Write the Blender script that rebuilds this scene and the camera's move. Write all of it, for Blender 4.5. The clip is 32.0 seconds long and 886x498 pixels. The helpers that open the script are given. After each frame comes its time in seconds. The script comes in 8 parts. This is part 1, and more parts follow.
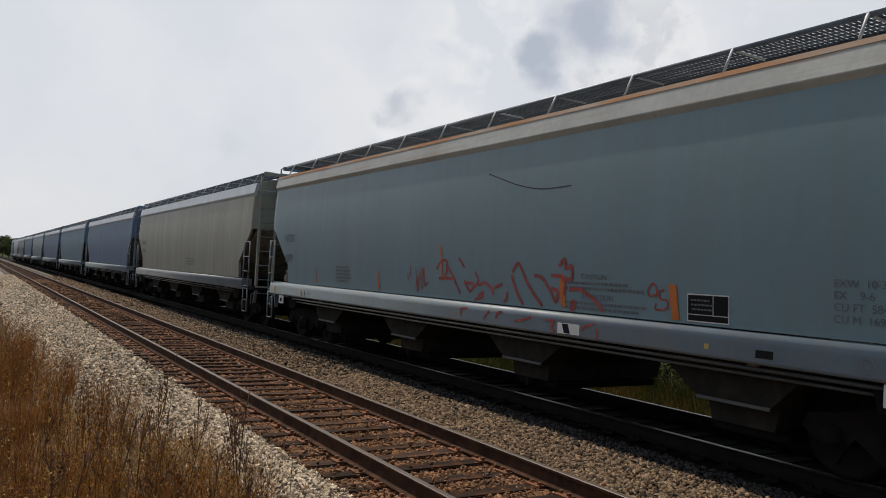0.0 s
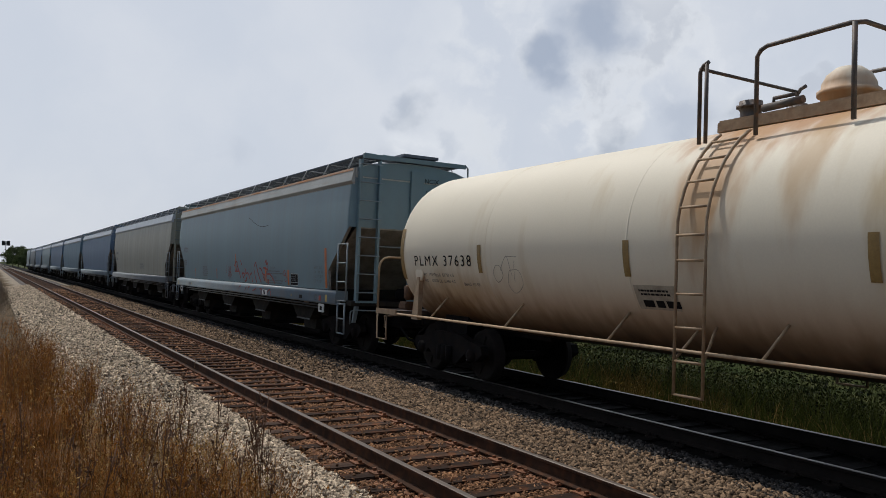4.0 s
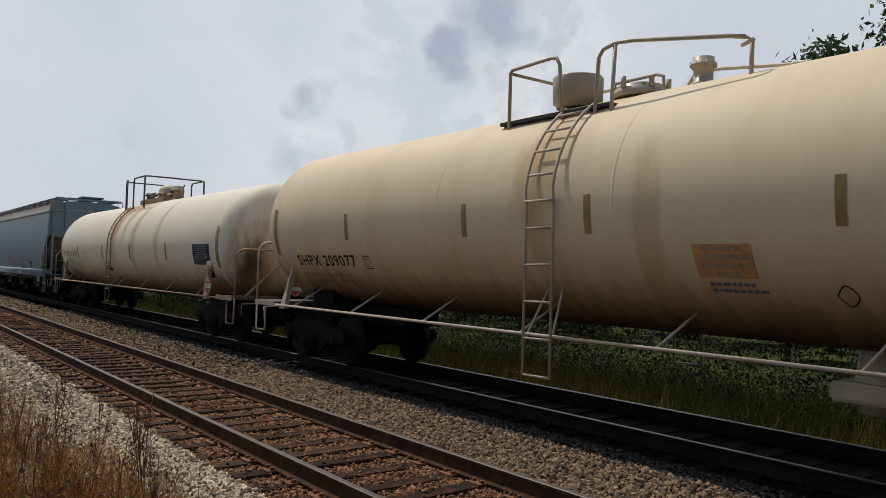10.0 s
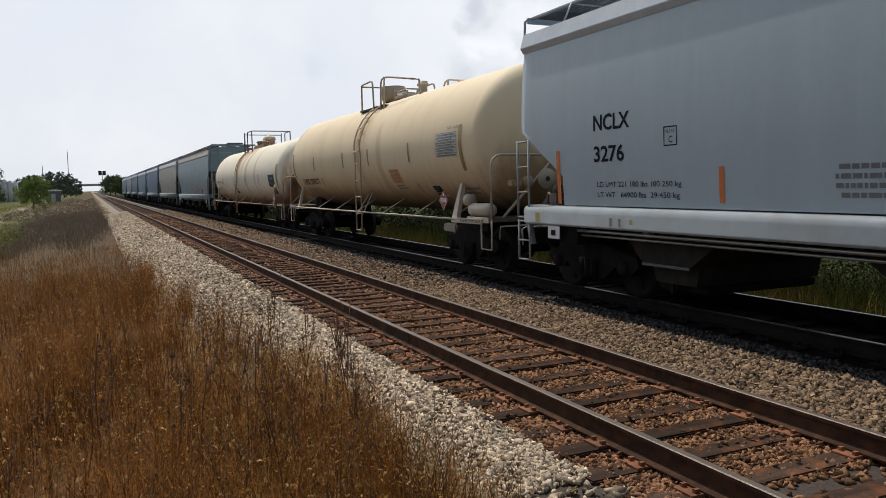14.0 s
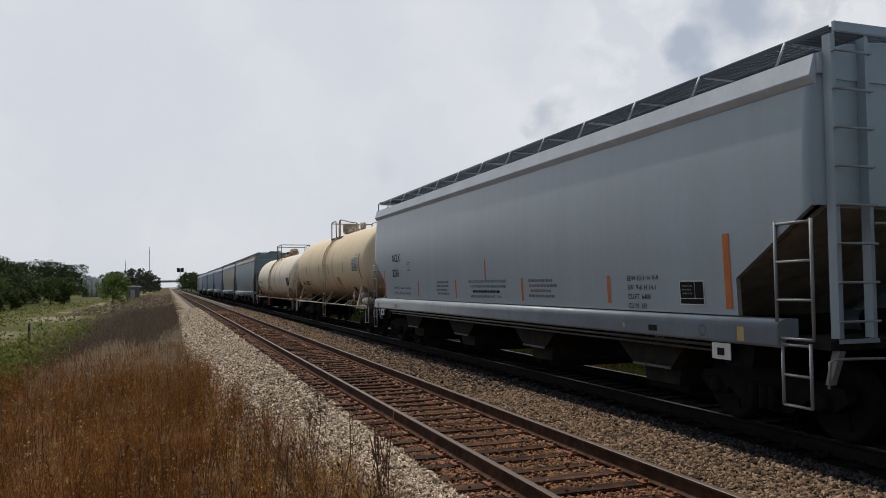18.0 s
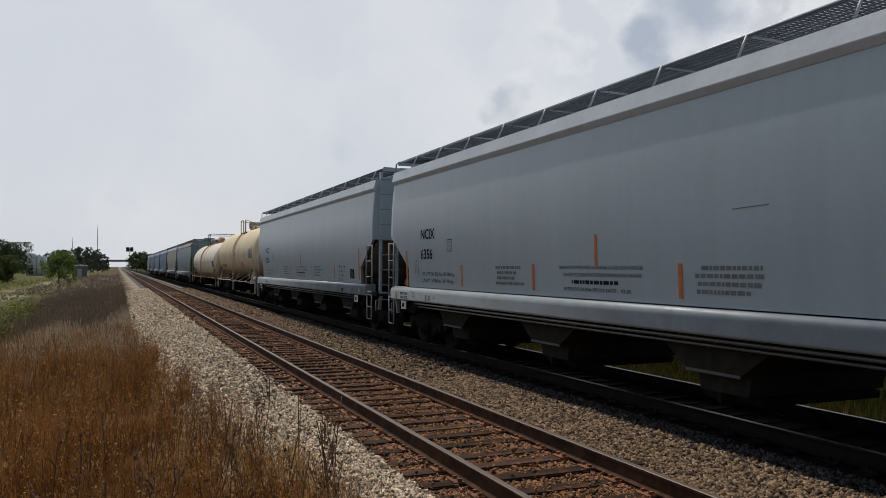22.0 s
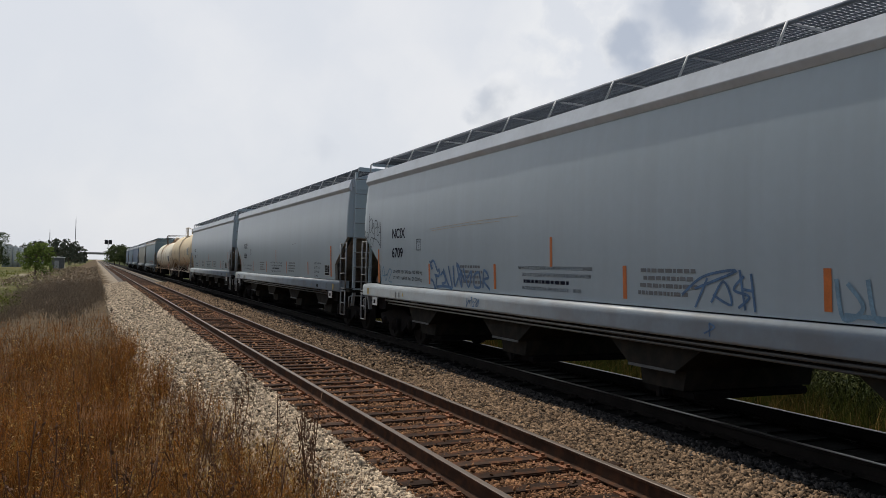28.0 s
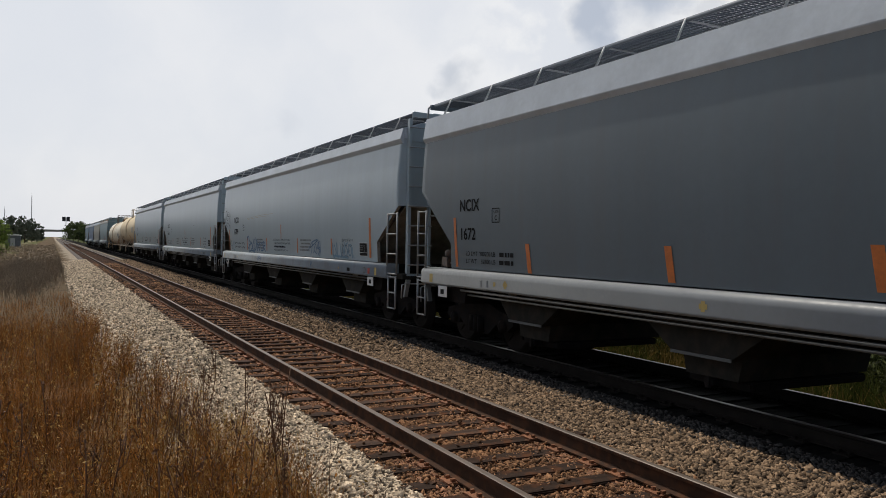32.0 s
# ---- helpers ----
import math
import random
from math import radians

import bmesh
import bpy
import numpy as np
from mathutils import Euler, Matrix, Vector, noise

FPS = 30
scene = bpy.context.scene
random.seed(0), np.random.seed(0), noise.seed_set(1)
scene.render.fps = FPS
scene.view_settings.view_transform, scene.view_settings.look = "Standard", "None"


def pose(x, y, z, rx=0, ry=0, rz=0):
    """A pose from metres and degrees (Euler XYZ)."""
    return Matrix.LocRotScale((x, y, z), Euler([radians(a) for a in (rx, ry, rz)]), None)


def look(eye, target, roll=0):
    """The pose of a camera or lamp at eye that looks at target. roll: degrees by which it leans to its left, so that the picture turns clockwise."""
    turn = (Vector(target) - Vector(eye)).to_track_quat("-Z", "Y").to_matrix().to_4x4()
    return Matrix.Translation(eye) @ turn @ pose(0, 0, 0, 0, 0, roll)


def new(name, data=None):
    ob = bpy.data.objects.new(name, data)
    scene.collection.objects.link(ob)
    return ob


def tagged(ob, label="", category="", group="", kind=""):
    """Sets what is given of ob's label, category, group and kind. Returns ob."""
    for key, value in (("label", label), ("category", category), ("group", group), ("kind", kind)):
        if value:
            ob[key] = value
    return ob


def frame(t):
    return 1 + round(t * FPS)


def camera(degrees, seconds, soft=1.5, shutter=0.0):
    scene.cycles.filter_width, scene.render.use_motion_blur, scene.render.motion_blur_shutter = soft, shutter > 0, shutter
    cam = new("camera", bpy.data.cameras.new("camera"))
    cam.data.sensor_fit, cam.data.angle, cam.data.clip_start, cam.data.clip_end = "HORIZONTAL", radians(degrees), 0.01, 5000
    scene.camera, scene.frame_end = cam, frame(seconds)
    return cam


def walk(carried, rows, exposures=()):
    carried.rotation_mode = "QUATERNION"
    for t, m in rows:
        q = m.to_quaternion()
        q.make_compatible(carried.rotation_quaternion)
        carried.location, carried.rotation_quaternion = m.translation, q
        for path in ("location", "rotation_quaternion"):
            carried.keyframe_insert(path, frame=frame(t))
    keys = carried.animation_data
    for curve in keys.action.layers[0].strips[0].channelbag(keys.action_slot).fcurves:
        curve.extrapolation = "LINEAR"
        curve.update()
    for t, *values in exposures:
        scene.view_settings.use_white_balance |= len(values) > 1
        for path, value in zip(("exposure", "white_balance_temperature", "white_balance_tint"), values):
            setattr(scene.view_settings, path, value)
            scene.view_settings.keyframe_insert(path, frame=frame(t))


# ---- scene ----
cam = camera(59.65, 32.0, soft=0.8)
PATH = [
    (0, (-0.185, -0.069, 1.900), (0.850, 1.641, 1.966), 3.01),
    (0.5, (-0.239, -0.103, 1.887), (0.812, 1.597, 1.943), 3.14),
    (1, (-0.229, -0.102, 1.876), (0.837, 1.589, 1.947), 2.80),
    (1.5, (-0.233, -0.099, 1.880), (0.833, 1.591, 1.970), 3.03),
    (2, (-0.206, -0.120, 1.882), (0.919, 1.532, 1.967), 3.44),
    (2.5, (-0.273, -0.120, 1.893), (0.853, 1.528, 2.033), 3.16),
    (3, (-0.308, -0.133, 1.852), (0.723, 1.575, 1.985), 2.42),
    (3.5, (-0.276, -0.133, 1.874), (0.734, 1.592, 1.951), 2.14),
    (5.5, (-0.231, -0.113, 1.916), (0.785, 1.608, 1.977), 1.24),
    (6, (-0.220, -0.105, 1.911), (0.803, 1.611, 2.002), 1.43),
    (6.5, (-0.209, -0.125, 1.892), (0.829, 1.581, 1.997), 0.97),
    (7, (-0.169, -0.115, 1.892), (0.860, 1.597, 1.997), 0.48),
    (7.5, (-0.170, -0.099, 1.901), (0.881, 1.601, 1.987), 1.13),
    (8, (-0.125, -0.099, 1.874), (0.983, 1.562, 1.985), 1.22),
    (8.5, (-0.131, -0.077, 1.877), (1.014, 1.562, 1.920), 1.41),
    (9, (-0.135, -0.063, 1.922), (1.053, 1.546, 1.942), 1.28),
    (9.5, (-0.142, -0.083, 1.909), (1.105, 1.477, 1.996), 1.57),
    (10, (-0.159, -0.090, 1.896), (1.063, 1.492, 1.953), 1.63),
    (10.5, (-0.154, -0.117, 1.872), (1.141, 1.405, 1.953), 2.78),
    (11, (-0.172, -0.113, 1.900), (1.142, 1.392, 1.996), 3.24),
    (11.5, (-0.203, -0.099, 1.805), (1.058, 1.452, 1.855), 2.18),
    (12, (-0.230, -0.106, 1.849), (0.955, 1.504, 1.823), 1.88),
    (12.5, (-0.191, -0.129, 1.859), (0.889, 1.553, 1.788), 1.34),
    (13, (-0.160, -0.183, 1.875), (0.811, 1.561, 1.763), -0.03),
    (13.5, (-0.170, -0.147, 1.873), (0.709, 1.644, 1.730), -0.68),
    (15.5, (-0.170, -0.325, 1.900), (0.571, 1.522, 1.702), -0.52),
    (16, (0.026, -0.230, 1.948), (0.743, 1.636, 1.985), -0.03),
    (16.5, (0.147, -0.138, 1.927), (0.890, 1.717, 1.999), 0.49),
    (17, (0.164, -0.006, 1.963), (0.843, 1.873, 2.043), 0.54),
    (17.5, (0.136, 0.080, 1.916), (0.944, 1.902, 2.084), -1.18),
    (18, (0.153, 0.170, 1.910), (0.822, 2.052, 2.001), -0.58),
    (18.5, (0.177, 0.094, 1.956), (0.783, 1.998, 2.039), -0.16),
    (19, (0.178, 0.127, 1.951), (0.757, 2.041, 2.005), -0.36),
    (19.5, (0.179, 0.153, 1.947), (0.771, 2.063, 1.973), -0.35),
    (20, (0.193, 0.137, 1.953), (0.816, 2.038, 1.992), -0.17),
    (20.5, (0.193, 0.182, 1.935), (0.882, 2.059, 1.984), -0.11),
    (21, (0.202, 0.159, 1.949), (0.909, 2.030, 1.988), 0.42),
    (21.5, (0.203, 0.145, 1.937), (0.959, 1.996, 1.997), 0.49),
    (22, (0.193, 0.141, 1.937), (0.969, 1.983, 1.987), 0.33),
    (22.5, (0.168, 0.156, 1.943), (0.950, 1.995, 2.027), 0.72),
    (23, (0.169, 0.149, 1.932), (0.938, 1.994, 2.006), 1.02),
    (23.5, (0.172, 0.132, 1.936), (0.952, 1.973, 1.992), 1.11),
    (24, (0.180, 0.128, 1.933), (0.959, 1.970, 1.984), 0.99),
    (24.5, (0.193, 0.108, 1.937), (0.976, 1.948, 1.976), 1.17),
    (25, (0.189, 0.096, 1.934), (0.935, 1.951, 1.989), 0.80),
    (25.5, (0.163, 0.114, 1.938), (0.911, 1.968, 1.998), 1.63),
    (26, (0.171, 0.090, 1.930), (0.983, 1.917, 1.977), 1.42),
    (26.5, (0.157, 0.118, 1.937), (1.002, 1.930, 1.983), 1.58),
    (28.5, (0.190, 0.152, 1.922), (0.995, 1.982, 1.967), 1.11),
    (29, (0.198, 0.146, 1.918), (1.001, 1.977, 1.945), 0.60),
    (29.5, (0.193, 0.131, 1.918), (1.008, 1.957, 1.913), 0.51),
    (30, (0.184, 0.129, 1.934), (0.981, 1.963, 1.954), 0.61),
    (30.5, (0.183, 0.112, 1.920), (0.980, 1.946, 1.943), 1.00),
    (31, (0.175, 0.099, 1.919), (1.022, 1.911, 1.935), 1.03),
    (31.5, (0.164, 0.100, 1.924), (1.027, 1.904, 1.926), 0.81),
    (32, (0.139, 0.096, 1.929), (1.041, 1.881, 1.916), 1.10),
]
walk(cam, [(t, look(eye, target, roll)) for t, eye, target, roll in PATH],
     exposures=((0, 0.1, 6650, 10), (1, 0.17, 6650, 10), (2, 0.12, 6650, 10), (3, -0.06, 6400, 10), (5.6, -0.03, 6200, 10), (7, -0.12, 6200, 10), (8, -0.16, 6200, 10), (9, 0.02, 6200, 10), (10, -0.07, 6400, 10), (11, 0.03, 6500, 10), (13, 0.25, 6500, 10), (16, 0.38, 6500, 10), (18, 0.02, 6500, 10), (19, -0.03, 6500, 10), (26, 0.1, 6550, 10), (30, 0.2, 6650, 10), (32, 0.2, 6650, 10)))

# ---- light ----
world = bpy.data.worlds.new("sky")
scene.world = world
world.use_nodes = True
SUN_ELEV, SUN_AZ = 58.0, -3.2          # degrees; azimuth from the track's far end towards +x


PUFFS = ((27.9, 12.4, 1.2), (27.6, 8.1, 2.0), (30.1, 7.7, 1.2), (40.1, 10.0, 1.8), (49.2, 13.2, 2.4), (45.9, 11.5, 2.0), (42.6, 10.6, 1.5), (43.6, 10.2, 1.8), (56.0, 7.5, 1.6), (54.7, 11.0, 1.4))


def build_sky():
    nt = world.node_tree
    nt.nodes.clear()
    N = nt.nodes.new
    out = N("ShaderNodeOutputWorld")
    bg = N("ShaderNodeBackground")
    sky = N("ShaderNodeTexSky")
    sky.sky_type, sky.sun_disc = "NISHITA", False
    sky.sun_elevation, sky.sun_rotation = radians(SUN_ELEV), radians(SUN_AZ)
    sky.air_density, sky.dust_density = 1.0, 3.0
    tc = N("ShaderNodeTexCoord")

    def math_node(op, a, b):
        n = N("ShaderNodeMath")
        n.operation = op
        for i, v in enumerate((a, b)):
            if isinstance(v, (int, float)):
                n.inputs[i].default_value = v
            else:
                nt.links.new(v, n.inputs[i])
        return n.outputs[0]

    def mix(fac, a, b, kind="MIX"):
        n = N("ShaderNodeMix")
        n.data_type, n.blend_type = "RGBA", kind
        for i, v in ((0, fac), (6, a), (7, b)):
            if isinstance(v, (int, float)):
                n.inputs[i].default_value = v
            elif isinstance(v, tuple):
                n.inputs[i].default_value = (*v, 1)
            else:
                nt.links.new(v, n.inputs[i])
        return n.outputs[2]

    def ramp(v, lo, hi):
        n = N("ShaderNodeMapRange")
        n.interpolation_type = "SMOOTHSTEP"
        nt.links.new(v, n.inputs[0])
        n.inputs[1].default_value, n.inputs[2].default_value = lo, hi
        return n.outputs[0]

    # directions bent by noise so that the cloud edges are ragged
    bend = N("ShaderNodeTexNoise")
    bend.inputs["Scale"].default_value, bend.inputs["Detail"].default_value = 14.0, 7.0
    nt.links.new(tc.outputs["Generated"], bend.inputs["Vector"])
    off = N("ShaderNodeVectorMath")
    off.operation = "MULTIPLY_ADD"
    nt.links.new(bend.outputs["Color"], off.inputs[0])
    off.inputs[1].default_value = (0.11, 0.11, 0.09)
    nt.links.new(tc.outputs["Generated"], off.inputs[2])
    shift = N("ShaderNodeVectorMath")
    shift.operation = "SUBTRACT"
    nt.links.new(off.outputs[0], shift.inputs[0])
    shift.inputs[1].default_value = (0.055, 0.055, 0.045)
    way = shift.outputs[0]

    def patch(az, el, size, soft):
        a, e = radians(az), radians(el)
        d = N("ShaderNodeVectorMath")
        d.operation = "DISTANCE"
        nt.links.new(way, d.inputs[0])
        d.inputs[1].default_value = (math.sin(a) * math.cos(e), math.cos(a) * math.cos(e), math.sin(e))
        r = ramp(d.outputs["Value"], radians(size), radians(size * soft))
        return math_node("SUBTRACT", 1.0, r)

    noise_big = N("ShaderNodeTexNoise")
    noise_big.inputs["Scale"].default_value, noise_big.inputs["Detail"].default_value = 3.0, 6.0
    nt.links.new(way, noise_big.inputs["Vector"])
    sep = N("ShaderNodeSeparateXYZ")
    nt.links.new(tc.outputs["Generated"], sep.inputs[0])
    veil = mix(ramp(noise_big.outputs["Fac"], 0.35, 0.7), (0.63, 0.665, 0.725), (0.725, 0.742, 0.775))
    # bright broken cloud over the train
    bright = patch(41, 14, 5, 3.4)
    fluff = N("ShaderNodeTexNoise")
    fluff.inputs["Scale"].default_value, fluff.inputs["Detail"].default_value = 11.0, 7.0
    nt.links.new(way, fluff.inputs["Vector"])
    veil = mix(math_node("MULTIPLY", bright, ramp(fluff.outputs["Fac"], 0.4, 0.6)), veil, (0.80, 0.81, 0.82))
    low_cloud = math_node("MULTIPLY", ramp(fluff.outputs["Fac"], 0.5, 0.62), patch(46, 8, 9, 1.8))
    veil = mix(math_node("MULTIPLY", low_cloud, 0.6), veil, (0.48, 0.51, 0.57))
    for az, el, size, dark in ((37.6, 15.9, 1.25, 0.95), (41.5, 18.6, 1.9, 0.95), (27.0, 12.1, 0.7, 0.45),
                               (30.0, 10.0, 0.5, 0.3), (14.5, 7.7, 0.8, 0.2), (47.0, 11.5, 1.4, 0.5), (52, 9.5, 1.2, 0.4)):
        veil = mix(math_node("MULTIPLY", patch(az, el, size * 0.5, 4.2), dark), veil, (0.40, 0.45, 0.54))
    # small fair-weather puffs: white tops over grey bellies
    ragged = ramp(fluff.outputs["Fac"], 0.36, 0.6)
    for az, el, size in PUFFS:
        low = math_node("MULTIPLY", patch(az, el - 0.3 * size, size * 0.3, 5.0), ragged)
        high = math_node("MULTIPLY", patch(az + 0.25 * size, el + 0.45 * size, size * 0.22, 5.0), ragged)
        veil = mix(math_node("MULTIPLY", low, 0.55), veil, (0.43, 0.47, 0.535))
        veil = mix(math_node("MULTIPLY", high, 0.75 if size > 1.4 else 0.45), veil, (0.88, 0.885, 0.89))
    base = mix(1.0, sky.outputs[0], (0.1, 0.1, 0.1), "MULTIPLY")
    # thin haze leaves a tenth of the clear sky showing; overhead it opens up more
    clear = math_node("MULTIPLY", ramp(sep.outputs[2], 0.35, 0.9), 0.35)
    clear = math_node("ADD", clear, 0.06)
    # the haze glows towards the sun's side and fades behind the viewer
    dot = N("ShaderNodeVectorMath")
    dot.operation = "DOT_PRODUCT"
    nt.links.new(tc.outputs["Generated"], dot.inputs[0])
    dot.inputs[1].default_value = (0.34, 0.92, 0.18)
    glow = N("ShaderNodeMapRange")
    glow.interpolation_type = "SMOOTHSTEP"
    nt.links.new(dot.outputs["Value"], glow.inputs[0])
    for i, v in enumerate((-0.2, 0.72, 0.0, 1.0)):
        glow.inputs[i + 1].default_value = v
    veil = mix(1.0, veil, mix(glow.outputs[0], (0.29, 0.34, 0.41), (1.0, 1.0, 1.0)), "MULTIPLY")
    nt.links.new(mix(clear, veil, base), bg.inputs["Color"])
    bg.inputs["Strength"].default_value = 1.0
    nt.links.new(bg.outputs[0], out.inputs[0])


build_sky()
sun_data = bpy.data.lights.new("sun", "SUN")
sun_data.energy, sun_data.angle, sun_data.color = 2.4, radians(0.6), (1.0, 0.94, 0.85)
sun = new("sun", sun_data)
_e, _a = radians(SUN_ELEV), radians(SUN_AZ)
sun.matrix_world = look((0, 0, 60), Vector((0, 0, 60)) - Vector((math.sin(_a) * math.cos(_e), math.cos(_a) * math.cos(_e), math.sin(_e))))

# ---- plan: metres; y runs along the track away from the camera, z = 0 on the near rails ----
GAUGE = 1.51
RAIL_1 = 3.44                 # near rail of the near track
RAIL_T = 7.407                # near rail of the train's track
TRAIN_X = 8.162               # centre line of the train's track
TRAIN_Z = 0.075               # its rail top
CURVE_Y, CURVE_R = 178.0, 700.0


def travelled(t):
    """Metres that the train has gone at t seconds."""
    return 3.42726 * t - 0.08143 * t * t / 32 + 0.081753 * t ** 3 / 1024


def on_track(s):
    """Place and heading (degrees) on the train's track, s metres along it."""
    if s <= CURVE_Y:
        return TRAIN_X, s, 0.0
    a = (s - CURVE_Y) / CURVE_R
    return TRAIN_X + CURVE_R * (1 - math.cos(a)), CURVE_Y + CURVE_R * math.sin(a), -math.degrees(a)


# ---- materials ----
def paint(name, colour, rough=0.5, metal=0.0, vary=0.12, scale=3.0, grain=40.0, bump=0.02, stretch=(1, 1, 1), second=None, amount=0.5, spread=(0.45, 0.65),
          scale2=None, stretch2=(1, 1, 1), random_tone=0.0, island=0.0, see_through=0.0, bump_scale=None, spec=0.5, stains_and_shade=(), gloss_vary=0.1):
    m = bpy.data.materials.new(name)
    m.use_nodes = True
    nt = m.node_tree
    N, link = nt.nodes.new, nt.links.new
    b = nt.nodes["Principled BSDF"]
    tc = N("ShaderNodeTexCoord")

    def tex(sc, st, detail):
        mp = N("ShaderNodeMapping")
        mp.inputs["Scale"].default_value = st
        link(tc.outputs["Object"], mp.inputs[0])
        n = N("ShaderNodeTexNoise")
        n.inputs["Scale"].default_value, n.inputs["Detail"].default_value = sc, detail
        link(mp.outputs[0], n.inputs["Vector"])
        return n.outputs["Fac"]

    def mix(fac, a, c, kind="MIX"):
        n = N("ShaderNodeMix")
        n.data_type, n.blend_type = "RGBA", kind
        for i, v in ((0, fac), (6, a), (7, c)):
            if isinstance(v, float):
                n.inputs[i].default_value = v
            elif isinstance(v, tuple):
                n.inputs[i].default_value = (*v, 1)
            else:
                link(v, n.inputs[i])
        return n.outputs[2]

    big, fine = tex(scale, stretch, 5.0), tex(grain, (1, 1, 1), 3.0)
    lo = tuple(max(0.0, c * (1 - vary)) for c in colour)
    hi = tuple(min(1.0, c * (1 + vary)) for c in colour)
    rmp = N("ShaderNodeMapRange")
    link(big, rmp.inputs[0])
    rmp.inputs[1].default_value, rmp.inputs[2].default_value = 0.3, 0.7
    col = mix(rmp.outputs[0], lo, hi)
    g = N("ShaderNodeMapRange")
    link(fine, g.inputs[0])
    g.inputs[1].default_value, g.inputs[2].default_value, g.inputs[3].default_value, g.inputs[4].default_value = 0.3, 0.7, 1 - vary * 0.6, 1 + vary * 0.6
    comb = N("ShaderNodeCombineColor")
    for i in range(3):
        link(g.outputs[0], comb.inputs[i])
    col = mix(1.0, col, comb.outputs[0], "MULTIPLY")
    if second:
        t2 = tex(scale2 or scale * 2.3, stretch2, 6.0)
        r2 = N("ShaderNodeMapRange")
        link(t2, r2.inputs[0])
        r2.inputs[1].default_value, r2.inputs[2].default_value, r2.inputs[4].default_value = spread[0], spread[1], amount
        col = mix(r2.outputs[0], col, second)
    for centre, radii, tone, strength, *ragged in stains_and_shade:
        # a soft-edged patch of stain or painted belly shade at its own place, ragged by noise
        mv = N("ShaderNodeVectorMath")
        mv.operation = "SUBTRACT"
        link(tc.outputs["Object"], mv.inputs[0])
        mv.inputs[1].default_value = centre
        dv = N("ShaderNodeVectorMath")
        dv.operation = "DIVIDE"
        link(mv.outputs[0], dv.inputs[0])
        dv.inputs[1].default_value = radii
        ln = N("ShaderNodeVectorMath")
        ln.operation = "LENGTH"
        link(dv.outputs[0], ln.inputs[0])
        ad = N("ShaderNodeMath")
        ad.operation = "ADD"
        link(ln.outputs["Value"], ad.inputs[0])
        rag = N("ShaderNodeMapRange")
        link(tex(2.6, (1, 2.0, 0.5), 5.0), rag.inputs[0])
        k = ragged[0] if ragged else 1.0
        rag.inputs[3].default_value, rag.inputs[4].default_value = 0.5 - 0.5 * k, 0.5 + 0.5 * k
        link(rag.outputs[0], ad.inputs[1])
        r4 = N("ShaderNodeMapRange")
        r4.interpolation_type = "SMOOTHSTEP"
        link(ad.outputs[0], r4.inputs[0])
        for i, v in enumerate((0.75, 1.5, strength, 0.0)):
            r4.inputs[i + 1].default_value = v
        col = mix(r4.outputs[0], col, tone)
    if random_tone or island:
        src = N("ShaderNodeObjectInfo").outputs["Random"] if random_tone else N("ShaderNodeNewGeometry").outputs["Random Per Island"]
        amt = random_tone or island
        r3 = N("ShaderNodeMapRange")
        link(src, r3.inputs[0])
        r3.inputs[3].default_value, r3.inputs[4].default_value = 1 - amt, 1 + amt
        c3 = N("ShaderNodeCombineColor")
        for i in range(3):
            link(r3.outputs[0], c3.inputs[i])
        col = mix(1.0, col, c3.outputs[0], "MULTIPLY")
    link(col, b.inputs["Base Color"])
    rr = N("ShaderNodeMapRange")
    link(fine, rr.inputs[0])
    rr.inputs[1].default_value, rr.inputs[2].default_value, rr.inputs[3].default_value, rr.inputs[4].default_value = 0.3, 0.7, max(0.03, rough - gloss_vary), min(1, rough + gloss_vary)
    link(rr.outputs[0], b.inputs["Roughness"])
    b.inputs["Metallic"].default_value = metal
    b.inputs["Specular IOR Level"].default_value = spec
    if bump:
        bp = N("ShaderNodeBump")
        bp.inputs["Strength"].default_value, bp.inputs["Distance"].default_value = 0.6, bump
        link(tex(bump_scale, (1, 1, 1), 4.0) if bump_scale else fine, bp.inputs["Height"])
        link(bp.outputs[0], b.inputs["Normal"])
    if see_through:
        tr = N("ShaderNodeBsdfTranslucent")
        link(col, tr.inputs["Color"])
        ms = N("ShaderNodeMixShader")
        ms.inputs[0].default_value = see_through
        link(b.outputs[0], ms.inputs[1])
        link(tr.outputs[0], ms.inputs[2])
        link(ms.outputs[0], nt.nodes["Material Output"].inputs[0])
    return m


STREAK = (1, 3.0, 0.25)
M = {}
M["grey_paint"] = paint("grey_paint", (0.36, 0.43, 0.475), 0.31, gloss_vary=0.01, vary=0.03, scale=0.7, grain=8, bump=0, stretch=STREAK, second=(0.32, 0.365, 0.395), amount=0.25, scale2=1.6, stretch2=STREAK, bump_scale=1.2)
M["blue_grey_paint"] = paint("blue_grey_paint", (0.165, 0.255, 0.295), 0.45, gloss_vary=0.01, vary=0.04, scale=0.6, grain=8, bump=0, stretch=STREAK, second=(0.17, 0.22, 0.225), amount=0.4, scale2=1.4, stretch2=STREAK, bump_scale=1.2)
M["dull_grey_paint"] = paint("dull_grey_paint", (0.105, 0.132, 0.152), 0.45, gloss_vary=0.01, vary=0.05, scale=0.6, grain=8, bump=0, stretch=STREAK, second=(0.11, 0.12, 0.13), amount=0.4, scale2=1.4, stretch2=STREAK, bump_scale=1.2)
